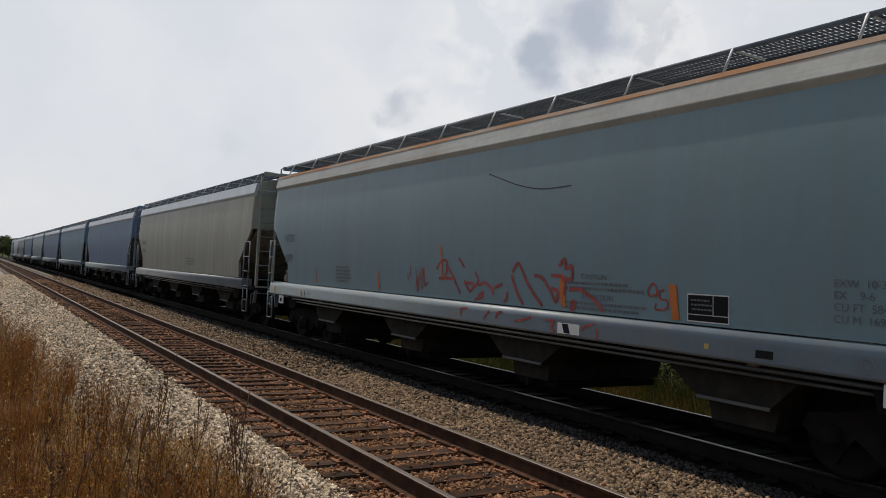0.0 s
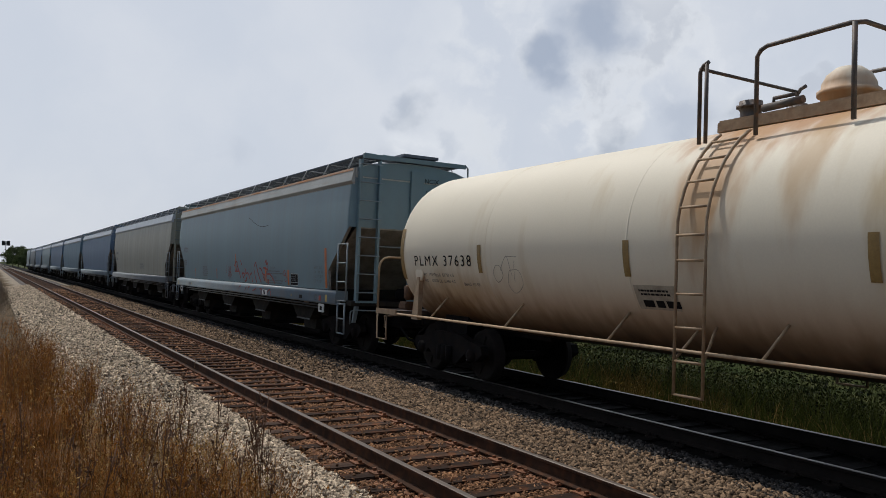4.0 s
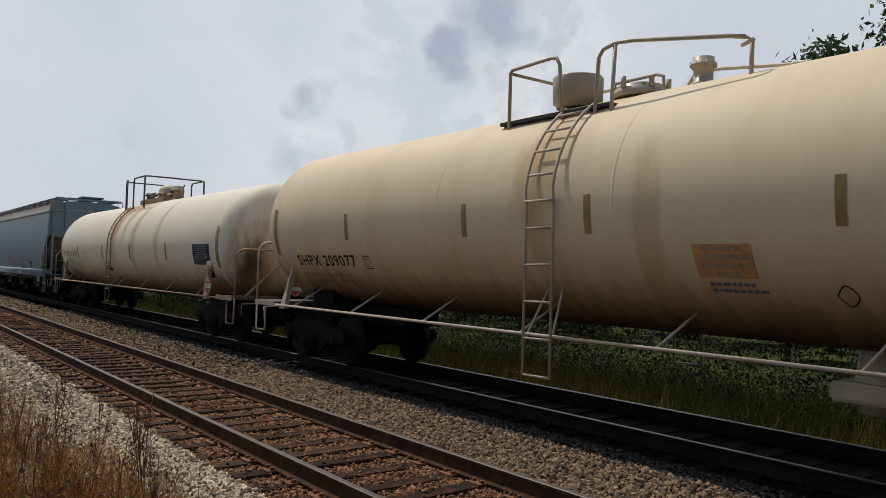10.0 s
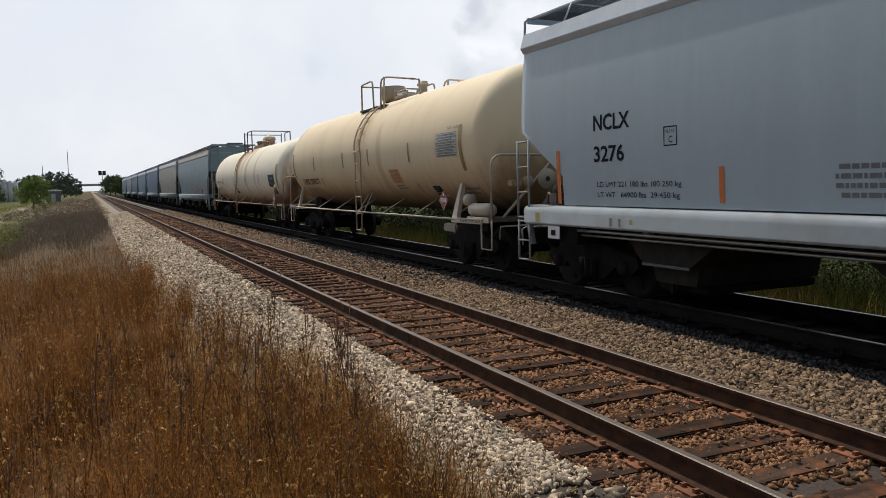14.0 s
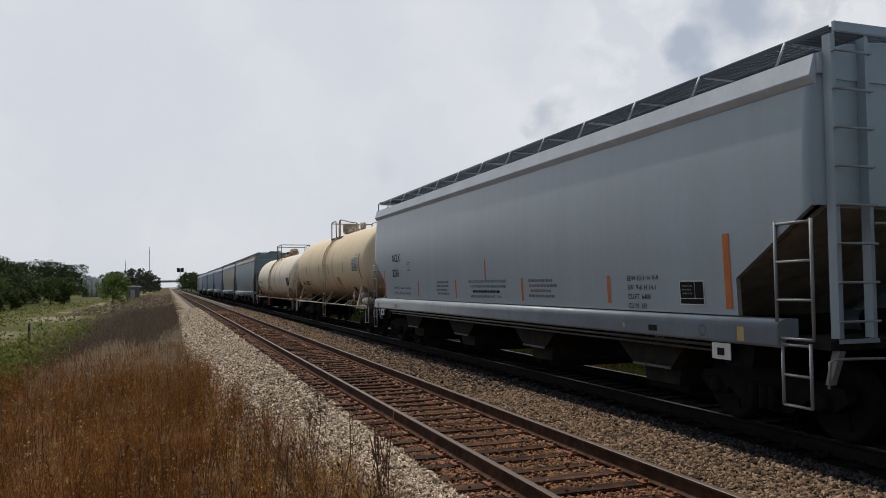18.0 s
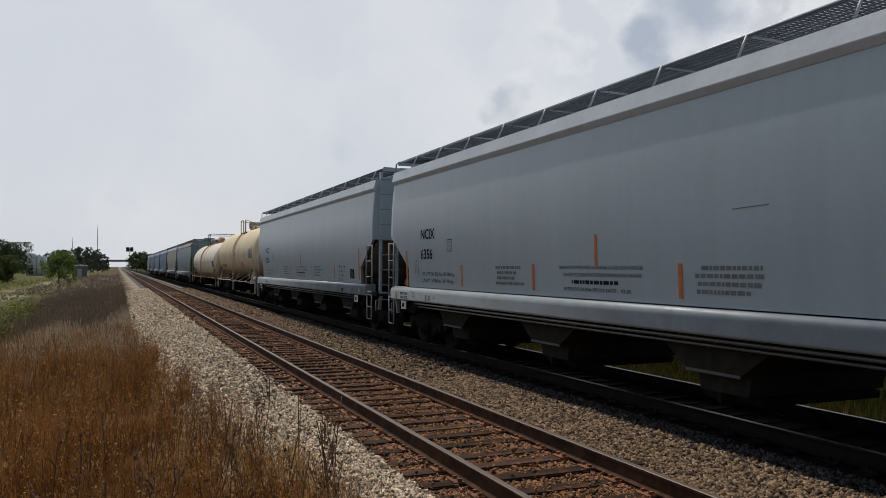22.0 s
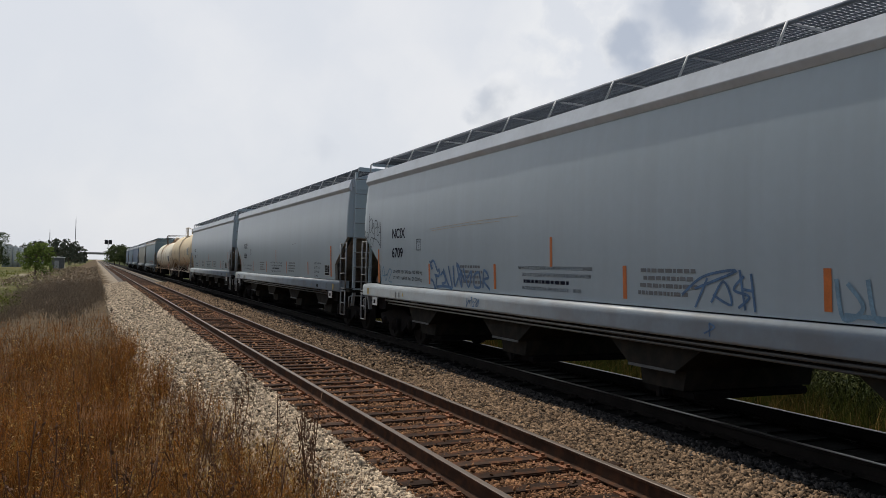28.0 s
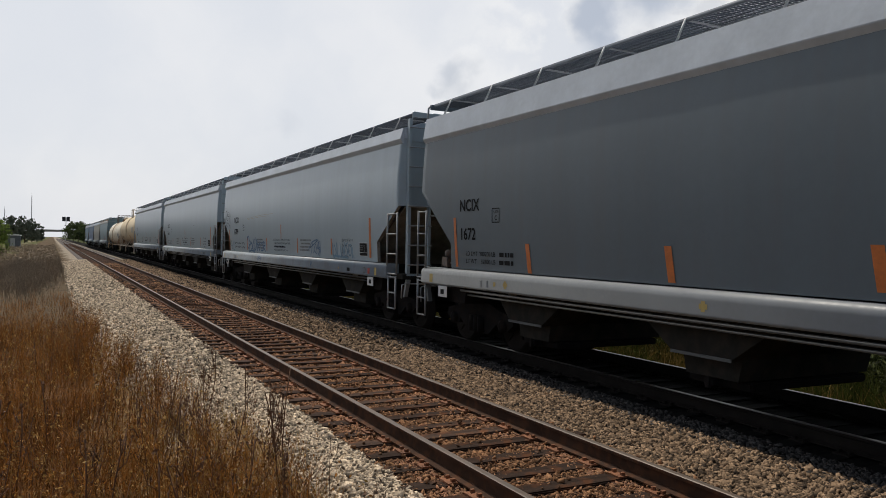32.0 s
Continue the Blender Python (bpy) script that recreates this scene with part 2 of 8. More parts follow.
M["beige_paint"] = paint("beige_paint", (0.34, 0.335, 0.28), 0.5, gloss_vary=0.01, vary=0.1, scale=0.7, grain=8, bump=0.004, stretch=STREAK, second=(0.26, 0.23, 0.16), amount=0.6, scale2=1.4, stretch2=STREAK)
M["slate_paint"] = paint("slate_paint", (0.12, 0.185, 0.28), 0.6, gloss_vary=0.01, vary=0.08, scale=0.7, grain=8, bump=0.004, stretch=STREAK)
M["sill_dull"] = paint("sill_dull", (0.19, 0.205, 0.215), 0.5, vary=0.08, scale=1.2, grain=14, bump=0)
M["teal_paint"] = paint("teal_paint", (0.14, 0.225, 0.29), 0.6, gloss_vary=0.01, vary=0.1, scale=0.7, grain=8, bump=0.004, stretch=STREAK)
M["roof_light"] = paint("roof_light", (0.50, 0.545, 0.60), 0.5, vary=0.08, scale=2.0, grain=12, bump=0.003, stretch=(1, 1, 1))
M["roof_rusty"] = paint("roof_rusty", (0.42, 0.43, 0.41), 0.55, vary=0.12, scale=1.0, grain=12, bump=0.003, second=(0.36, 0.19, 0.09), amount=0.45, spread=(0.55, 0.7), scale2=2.0, stretch2=(1, 0.25, 6), stains_and_shade=())
M["grating"] = paint("grating", (0.14, 0.16, 0.19), 0.5, metal=0.4, vary=0.2, bump=0)
M["bracket"] = paint("bracket", (0.55, 0.56, 0.57), 0.45, vary=0.08, bump=0)
M["ladder_paint"] = paint("ladder_paint", (0.28, 0.29, 0.295), 0.5, vary=0.12, bump=0.001)
M["crib_stone"] = paint("crib_stone", (0.21, 0.108, 0.052), 0.85, vary=0.2, scale=18, grain=90, bump=0.004, second=(0.10, 0.05, 0.03), amount=0.6, island=0.75, spec=0.15)
M["rail_polished"] = paint("rail_polished", (0.20, 0.19, 0.18), 0.38, metal=0.9, vary=0.1, scale=2, grain=50, bump=0)
M["rust_line"] = paint("rust_line", (0.40, 0.36, 0.30), 0.7, vary=0.15, scale=2, bump=0, second=(0.42, 0.17, 0.05), amount=0.9, spread=(0.35, 0.6), scale2=1.2, stretch2=(1, 0.5, 4))
# last two patches: belly grime with the underside's shade painted into the colour
M["cream_paint"] = paint("cream_paint", (0.80, 0.725, 0.575), 0.6, gloss_vary=0.01, vary=0.03, scale=0.5, grain=40, bump=0, spec=0.3, second=(0.56, 0.42, 0.22), amount=0.4, spread=(0.60, 0.75), scale2=0.9, stretch2=(1.2, 2.6, 0.22), stains_and_shade=(((-0.75, -8.5, 1.75), (0.75, 1.2, 1.5), (0.34, 0.18, 0.08), 0.8), ((-0.88, -8.5, 1.7), (0.38, 1.0, 1.25), (0.03, 0.024, 0.02), 0.95),
                       ((-0.6, 0.4, 3.85), (1.8, 2.0, 0.75), (0.46, 0.22, 0.08), 0.85), ((-1.3, 0.9, 3.1), (1.8, 0.65, 1.5), (0.50, 0.27, 0.10), 0.75), ((-1.4, -1.4, 2.8), (1.8, 0.4, 1.7), (0.52, 0.36, 0.15), 0.7), ((-1.4, -0.3, 3.3), (1.8, 0.3, 1.2), (0.50, 0.30, 0.12), 0.6), ((-1.3, -3.6, 2.6), (1.8, 0.28, 1.9), (0.54, 0.38, 0.18), 0.6),
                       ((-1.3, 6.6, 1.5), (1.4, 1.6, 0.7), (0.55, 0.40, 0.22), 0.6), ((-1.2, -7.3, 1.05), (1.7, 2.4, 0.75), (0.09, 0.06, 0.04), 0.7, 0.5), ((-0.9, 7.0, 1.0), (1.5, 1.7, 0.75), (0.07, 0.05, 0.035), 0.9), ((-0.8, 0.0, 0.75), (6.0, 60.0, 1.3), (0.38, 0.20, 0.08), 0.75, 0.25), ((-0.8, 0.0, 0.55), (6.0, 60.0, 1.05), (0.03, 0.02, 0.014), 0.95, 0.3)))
# its last two patches also paint the belly's shade in with the grime
M["buff_paint"] = paint("buff_paint", (0.77, 0.63, 0.42), 0.65, gloss_vary=0.01, vary=0.03, scale=0.5, grain=40, bump=0, spec=0.3, second=(0.62, 0.46, 0.26), amount=0.4, spread=(0.5, 0.75), scale2=0.8, stretch2=(1.2, 2.2, 0.25), stains_and_shade=(((-1.4, -0.2, 3.2), (1.8, 0.6, 1.7), (0.50, 0.32, 0.14), 0.6), ((-0.5, -0.1, 4.1), (1.0, 1.3, 0.4), (0.50, 0.30, 0.14), 0.5), ((-1.4, -1.9, 2.3), (1.6, 0.3, 1.6), (0.48, 0.34, 0.18), 0.5), ((-1.3, 5.6, 1.4), (1.4, 2.0, 0.5), (0.30, 0.20, 0.11), 0.5), ((-0.6, 7.5, 1.35), (1.9, 1.2, 0.95), (0.16, 0.10, 0.06), 0.75),
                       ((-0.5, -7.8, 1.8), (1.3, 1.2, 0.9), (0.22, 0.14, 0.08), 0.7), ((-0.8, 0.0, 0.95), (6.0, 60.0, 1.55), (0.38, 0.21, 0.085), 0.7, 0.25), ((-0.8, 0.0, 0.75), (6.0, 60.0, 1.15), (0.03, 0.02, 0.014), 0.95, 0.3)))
M["rusty_cream"] = paint("rusty_cream", (0.40, 0.29, 0.18), 0.65, vary=0.2, scale=2.5, grain=30, bump=0.001, second=(0.22, 0.11, 0.05), amount=0.6, spread=(0.4, 0.75), scale2=9)
M["rusty_iron"] = paint("rusty_iron", (0.16, 0.075, 0.035), 0.75, vary=0.3, scale=6, grain=40, bump=0.002, second=(0.07, 0.045, 0.03), amount=0.6)
M["rail_brown"] = paint("rail_brown", (0.10, 0.085, 0.075), 0.6, vary=0.25, scale=5, bump=0.001, second=(0.22, 0.12, 0.07), amount=0.5)
M["buff_rail"] = paint("buff_rail", (0.46, 0.39, 0.30), 0.5, vary=0.12, scale=4, bump=0.001)
M["sill_grey"] = paint("sill_grey", (0.26, 0.30, 0.33), 0.5, vary=0.08, scale=1.2, grain=14, bump=0, second=(0.21, 0.21, 0.20), amount=0.5)
M["sill_blue"] = paint("sill_blue", (0.20, 0.25, 0.28), 0.5, vary=0.08, scale=1.2, grain=14, bump=0, second=(0.25, 0.24, 0.22), amount=0.5)
# underframe, bays and wheels: near-black, the shade below the cars painted in
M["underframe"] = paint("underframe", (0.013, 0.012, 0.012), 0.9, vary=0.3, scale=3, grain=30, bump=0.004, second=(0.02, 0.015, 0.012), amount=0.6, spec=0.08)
M["hopper_shaded"] = paint("hopper_shaded", (0.024, 0.023, 0.020), 0.85, vary=0.25, scale=2, grain=24, bump=0.004, second=(0.05, 0.04, 0.03), amount=0.5, spec=0.1)
M["slope_brown"] = paint("slope_brown", (0.29, 0.26, 0.22), 0.8, vary=0.2, scale=1.4, grain=20, bump=0.003, second=(0.10, 0.088, 0.075), amount=0.5)
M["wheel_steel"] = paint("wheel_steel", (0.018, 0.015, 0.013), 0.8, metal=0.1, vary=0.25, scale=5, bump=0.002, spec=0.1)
M["orange_tape"] = paint("orange_tape", (0.55, 0.145, 0.025), 0.5, vary=0.15, scale=6, bump=0)
M["amber_tape"] = paint("amber_tape", (0.30, 0.19, 0.06), 0.5, vary=0.2, scale=6, bump=0)
M["black_decal"] = paint("black_decal", (0.012, 0.012, 0.013), 0.7, vary=0.1, bump=0, spec=0.12)
M["navy_decal"] = paint("navy_decal", (0.010, 0.013, 0.028), 0.7, vary=0.1, bump=0, spec=0.12)
M["faded_decal"] = paint("faded_decal", (0.13, 0.14, 0.15), 0.5, vary=0.2, bump=0)
M["pale_decal"] = paint("pale_decal", (0.60, 0.58, 0.52), 0.5, vary=0.1, bump=0)
M["white_decal"] = paint("white_decal", (0.70, 0.70, 0.68), 0.5, vary=0.1, bump=0)
M["red_decal"] = paint("red_decal", (0.34, 0.05, 0.035), 0.5, vary=0.1, bump=0)
M["yellow_decal"] = paint("yellow_decal", (0.46, 0.34, 0.11), 0.5, vary=0.1, bump=0)
M["blue_spray"] = paint("blue_spray", (0.07, 0.15, 0.28), 0.6, vary=0.3, scale=8, bump=0)
M["pale_blue_spray"] = paint("pale_blue_spray", (0.16, 0.27, 0.36), 0.6, vary=0.3, scale=8, bump=0)
M["red_spray"] = paint("red_spray", (0.33, 0.06, 0.05), 0.6, vary=0.35, scale=8, bump=0)
M["black_spray"] = paint("black_spray", (0.03, 0.035, 0.05), 0.6, vary=0.3, scale=8, bump=0)
M["grey_spray"] = paint("grey_spray", (0.42, 0.37, 0.29), 0.6, vary=0.2, scale=8, bump=0)
M["orange_panel"] = paint("orange_panel", (0.56, 0.27, 0.10), 0.6, vary=0.2, scale=7, bump=0)
M["rail_side"] = paint("rail_side", (0.055, 0.030, 0.019), 0.85, metal=0.2, vary=0.3, scale=3, grain=60, bump=0.003, second=(0.14, 0.058, 0.026), amount=0.5, spec=0.12)
M["rail_top"] = paint("rail_top", (0.10, 0.078, 0.06), 0.55, metal=0.25, vary=0.2, scale=2, grain=50, bump=0.0, second=(0.13, 0.08, 0.05), amount=0.5)
M["tie_wood"] = paint("tie_wood", (0.048, 0.031, 0.023), 0.85, vary=0.35, scale=2.2, grain=45, bump=0.008, stretch=(0.4, 5, 5), second=(0.15, 0.058, 0.024), amount=0.65, spread=(0.5, 0.68), random_tone=0.45, spec=0.05)
M["plate_rust"] = paint("plate_rust", (0.20, 0.075, 0.028), 0.85, vary=0.3, scale=9, grain=60, bump=0.003, random_tone=0.25)
# bed far darker than its stones: the shade between them is painted in
M["ballast"] = paint("ballast", (0.04, 0.028, 0.02), 0.85, vary=0.3, scale=9, grain=26, bump=0.03, second=(0.075, 0.045, 0.028), amount=0.5, scale2=14, bump_scale=22)
M["stone"] = paint("stone", (0.43, 0.345, 0.245), 0.85, vary=0.2, scale=18, grain=90, bump=0.004, second=(0.15, 0.11, 0.08), amount=0.5, island=0.8, spec=0.2)
M["stone_tan"] = paint("stone_tan", (0.195, 0.13, 0.078), 0.85, vary=0.2, scale=18, grain=90, bump=0.004, second=(0.09, 0.06, 0.04), amount=0.6, island=0.92, spec=0.2)
M["pipe_dark"] = paint("pipe_dark", (0.10, 0.105, 0.105), 0.6, vary=0.2, bump=0)
M["stone_brown"] = paint("stone_brown", (0.25, 0.115, 0.055), 0.85, vary=0.25, scale=18, grain=90, bump=0.004, second=(0.19, 0.075, 0.03), amount=0.7, island=0.55)
# train's track: the train's shade is painted into ballast, stones, ties and rails
M["shaded_ballast"] = paint("shaded_ballast", (0.008, 0.0075, 0.007), 0.95, vary=0.3, scale=9, grain=26, bump=0.03, bump_scale=22, spec=0.05)
M["shaded_stone"] = paint("shaded_stone", (0.055, 0.05, 0.046), 0.8, vary=0.3, scale=18, grain=90, bump=0.004, second=(0.02, 0.018, 0.016), amount=0.5, island=0.8, spec=0.15)
M["shaded_tie"] = paint("shaded_tie", (0.007, 0.0065, 0.006), 0.9, vary=0.3, scale=3, bump=0.005, random_tone=0.3, spec=0.08)
M["rail_shaded"] = paint("rail_shaded", (0.015, 0.012, 0.010), 0.85, vary=0.3, scale=3, bump=0.002, spec=0.1)
M["dry_grass"] = paint("dry_grass", (0.265, 0.112, 0.026), 0.8, vary=0.35, scale=1.3, bump=0, second=(0.08, 0.03, 0.01), amount=0.8, scale2=0.9, island=0.7, see_through=0.42, spec=0.1)
M["dry_leaf"] = paint("dry_leaf", (0.27, 0.12, 0.03), 0.8, vary=0.3, scale=2, bump=0, island=0.6, see_through=0.35, spec=0.05)
M["straw"] = paint("straw", (0.42, 0.265, 0.085), 0.8, vary=0.3, scale=2, bump=0, island=0.4, see_through=0.3)
M["dead_stem"] = paint("dead_stem", (0.12, 0.055, 0.023), 0.8, vary=0.3, scale=2, bump=0, island=0.4)
M["dead_brush"] = paint("dead_brush", (0.25, 0.195, 0.135), 0.85, vary=0.3, scale=1, bump=0, island=0.4, see_through=0.2)
M["green_weed"] = paint("green_weed", (0.14, 0.17, 0.038), 0.7, vary=0.3, scale=0.6, bump=0, second=(0.16, 0.14, 0.045), amount=0.6, scale2=0.35, island=0.5, see_through=0.3, spec=0.08)
M["grass_green"] = paint("grass_green", (0.10, 0.12, 0.025), 0.7, vary=0.3, scale=0.6, bump=0, second=(0.22, 0.14, 0.04), amount=0.8, scale2=0.5, spread=(0.5, 0.6), island=0.4, see_through=0.35, spec=0.08)
M["leaf"] = paint("leaf", (0.036, 0.052, 0.021), 0.6, vary=0.3, scale=0.5, bump=0, island=0.5, see_through=0.3, spec=0.08)
M["leaf_mid"] = paint("leaf_mid", (0.062, 0.085, 0.036), 0.6, vary=0.3, scale=0.5, bump=0, island=0.45, see_through=0.35, spec=0.08)
M["rank_grass"] = paint("rank_grass", (0.045, 0.058, 0.016), 0.7, vary=0.3, scale=0.6, bump=0, second=(0.10, 0.08, 0.025), amount=0.5, scale2=0.7, island=0.5, see_through=0.3, spec=0.05)
# leaves taken nearly to black to paint in the shade behind the train
M["bramble_shaded"] = paint("bramble_shaded", (0.012, 0.017, 0.007), 0.6, vary=0.35, scale=0.5, bump=0, second=(0.035, 0.034, 0.011), amount=0.5, scale2=0.8, island=0.6, see_through=0.2, spec=0.05)
M["leaf_light"] = paint("leaf_light", (0.075, 0.10, 0.036), 0.6, vary=0.3, scale=0.5, bump=0, island=0.45, see_through=0.35, spec=0.08)
# paler, greyer green: distance haze is mixed into the colour
M["leaf_hazed"] = paint("leaf_hazed", (0.085, 0.10, 0.075), 0.7, vary=0.3, scale=0.3, bump=0, island=0.3, see_through=0.2, spec=0.08)
M["bush_leaf"] = paint("bush_leaf", (0.13, 0.18, 0.045), 0.6, vary=0.3, scale=0.5, bump=0, island=0.4, see_through=0.5, spec=0.08)
M["bark"] = paint("bark", (0.09, 0.065, 0.045), 0.85, vary=0.3, scale=6, bump=0.01)
M["steel_dark"] = paint("steel_dark", (0.03, 0.03, 0.033), 0.6, vary=0.2, bump=0)
M["steel_light"] = paint("steel_light", (0.42, 0.42, 0.41), 0.5, vary=0.1, bump=0)
M["hut_wall"] = paint("hut_wall", (0.30, 0.31, 0.31), 0.5, vary=0.1, bump=0)
M["hut_dark"] = paint("hut_dark", (0.13, 0.135, 0.14), 0.6, vary=0.15, bump=0)
M["shed_wall"] = paint("shed_wall", (0.68, 0.69, 0.70), 0.5, vary=0.1, bump=0)
M["concrete"] = paint("concrete", (0.30, 0.29, 0.27), 0.8, vary=0.15, bump=0.01)
M["tank_white"] = paint("tank_white", (0.42, 0.37, 0.29), 0.45, vary=0.08, bump=0.001)


def ground_material():
    """Dirt, gravel shoulder, dry strip, meadow and bare road patches, told apart by place."""
    m = bpy.data.materials.new("ground_soil")
    m.use_nodes = True
    nt = m.node_tree
    N, link = nt.nodes.new, nt.links.new
    b = nt.nodes["Principled BSDF"]
    geo = N("ShaderNodeTexCoord")
    sep = N("ShaderNodeSeparateXYZ")
    link(geo.outputs["Object"], sep.inputs[0])

    def noise_tex(sc, detail=5.0):
        n = N("ShaderNodeTexNoise")
        n.inputs["Scale"].default_value, n.inputs["Detail"].default_value = sc, detail
        link(geo.outputs["Object"], n.inputs["Vector"])
        return n.outputs["Fac"]

    def ramp(v, lo, hi, a=0.0, c=1.0):
        n = N("ShaderNodeMapRange")
        link(v, n.inputs[0])
        for i, x in enumerate((lo, hi, a, c)):
            n.inputs[i + 1].default_value = x
        return n.outputs[0]

    def op(kind, a, c):
        n = N("ShaderNodeMath")
        n.operation = kind
        for i, v in enumerate((a, c)):
            if isinstance(v, (int, float)):
                n.inputs[i].default_value = v
            else:
                link(v, n.inputs[i])
        return n.outputs[0]

    def mix(fac, a, c):
        n = N("ShaderNodeMix")
        n.data_type = "RGBA"
        link(fac, n.inputs[0])
        for i, v in ((6, a), (7, c)):
            if isinstance(v, tuple):
                n.inputs[i].default_value = (*v, 1)
            else:
                link(v, n.inputs[i])
        return n.outputs[2]

    wob = op("MULTIPLY", op("SUBTRACT", noise_tex(0.35), 0.5), 2.6)
    x = op("ADD", sep.outputs[0], wob)
    grit = noise_tex(22.0, 3.0)
    # gravel soil darkened for the shade in gaps between loose stones
    stones = mix(ramp(grit, 0.35, 0.65), (0.07, 0.057, 0.043), (0.22, 0.19, 0.155))
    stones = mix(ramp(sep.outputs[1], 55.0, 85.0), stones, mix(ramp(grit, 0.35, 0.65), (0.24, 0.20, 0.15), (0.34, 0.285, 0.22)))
    meadow = mix(ramp(noise_tex(0.12), 0.35, 0.65), (0.065, 0.08, 0.024), (0.13, 0.115, 0.045))
    far_soil = mix(ramp(noise_tex(0.8), 0.35, 0.65), (0.03, 0.045, 0.014), (0.075, 0.08, 0.028))
    dirt = mix(ramp(noise_tex(3.0), 0.35, 0.65), (0.075, 0.035, 0.014), (0.14, 0.07, 0.03))
    earth = mix(ramp(noise_tex(1.5), 0.35, 0.65), (0.07, 0.05, 0.03), (0.14, 0.10, 0.062))
    dirt = mix(ramp(sep.outputs[1], 15.0, 26.0), dirt, earth)
    col = mix(ramp(x, -5.2, -4.0), meadow, dirt)
    straw = mix(ramp(noise_tex(5.0), 0.35, 0.65), (0.20, 0.125, 0.06), (0.38, 0.26, 0.14))
    col = mix(op("MULTIPLY", ramp(x, 0.5, 1.2), ramp(sep.outputs[1], 17.0, 11.0)), col, straw)
    col = mix(ramp(x, 1.2, 1.8), col, stones)
    col = mix(ramp(sep.outputs[0], 9.7, 10.4), col, far_soil)
    # worn track through the meadow
    road = op("ABSOLUTE", op("ADD", op("ADD", sep.outputs[0], 9.5), op("MULTIPLY", wob, 1.6)), 0)
    inside = op("MULTIPLY", op("MULTIPLY", ramp(road, 2.6, 1.2), ramp(noise_tex(0.05), 0.47, 0.56)), ramp(sep.outputs[1], 26.0, 44.0, 0.0, 0.8))
    col = mix(inside, col, (0.30, 0.26, 0.19))
    link(col, b.inputs["Base Color"])
    b.inputs["Roughness"].default_value = 0.95
    b.inputs["Specular IOR Level"].default_value = 0.05
    bp = N("ShaderNodeBump")
    bp.inputs["Strength"].default_value, bp.inputs["Distance"].default_value = 0.8, 0.03
    link(grit, bp.inputs["Height"])
    link(bp.outputs[0], b.inputs["Normal"])
    return m


M["ground"] = ground_material()


# ---- mesh tools ----
def mesh_of(bm, smooth=False, name="mesh"):
    me = bpy.data.meshes.new(name)
    bmesh.ops.recalc_face_normals(bm, faces=bm.faces)
    bm.to_mesh(me)
    bm.free()
    if smooth:
        for p in me.polygons:
            p.use_smooth = True
    return me


def part(name, me, material, parent=None, label=""):
    """One mesh object, a part of its parent; me is a bmesh or a mesh to share."""
    if isinstance(me, bmesh.types.BMesh):
        me = mesh_of(me, name=name)
    if not me.materials:
        me.materials.append(M[material])
    ob = new(name, me)
    if parent is not None:
        ob.parent = parent
    if label:
        ob["label"] = label
    return ob


def box(bm, x0, x1, y0, y1, z0, z1, bevel=0.0):
    vs = [bm.verts.new((x, y, z)) for z in (z0, z1) for x, y in ((x0, y0), (x1, y0), (x1, y1), (x0, y1))]
    fs = [bm.faces.new([vs[i] for i in q]) for q in ((3, 2, 1, 0), (4, 5, 6, 7), (0, 1, 5, 4), (1, 2, 6, 5), (2, 3, 7, 6), (3, 0, 4, 7))]
    if bevel:
        bmesh.ops.bevel(bm, geom=list({e for f in fs for e in f.edges}), offset=bevel, segments=2, affect="EDGES")
    return bm


def tube(bm, pts, r, n=7):
    """A round bar through the points."""
    pts = [Vector(p) for p in pts]
    rings = []
    for i, p in enumerate(pts):
        d = (pts[min(i + 1, len(pts) - 1)] - pts[max(i - 1, 0)]).normalized()
        a = d.orthogonal().normalized() if abs(d.x) > 0.9 else d.cross(Vector((1, 0, 0))).normalized()
        c = d.cross(a)
        rings.append([bm.verts.new(p + r * (math.cos(k * math.tau / n) * a + math.sin(k * math.tau / n) * c)) for k in range(n)])
    for r0, r1 in zip(rings, rings[1:]):
        for k in range(n):
            f = bm.faces.new((r0[k], r0[(k + 1) % n], r1[(k + 1) % n], r1[k]))
            f.smooth = True
    bm.faces.new(rings[0][::-1])
    bm.faces.new(rings[-1])
    return bm


def lathe(bm, profile, centre, axis="x", n=24):
    """Turns (along, radius) pairs round an axis through the centre."""
    rings = []
    for a, r in profile:
        ring = []
        for k in range(n):
            c, s = r * math.cos(k * math.tau / n), r * math.sin(k * math.tau / n)
            off = {"x": (a, c, s), "y": (c, a, s), "z": (c, s, a)}[axis]
            ring.append(bm.verts.new(Vector(centre) + Vector(off)))
        rings.append(ring)
    for r0, r1 in zip(rings, rings[1:]):
        for k in range(n):
            f = bm.faces.new((r0[k], r0[(k + 1) % n], r1[(k + 1) % n], r1[k]))
            f.smooth = True
    bm.faces.new(rings[0][::-1])
    bm.faces.new(rings[-1])
    return bm


def extrude_z(bm, outline, z0, z1):
    """A closed (x, y) outline drawn out along z."""
    a = [bm.verts.new((x, y, z0)) for x, y in outline]
    c = [bm.verts.new((x, y, z1)) for x, y in outline]
    n = len(outline)
    for k in range(n):
        bm.faces.new((a[k], a[(k + 1) % n], c[(k + 1) % n], c[k]))
    bm.faces.new(a[::-1])
    bm.faces.new(c)
    return bm


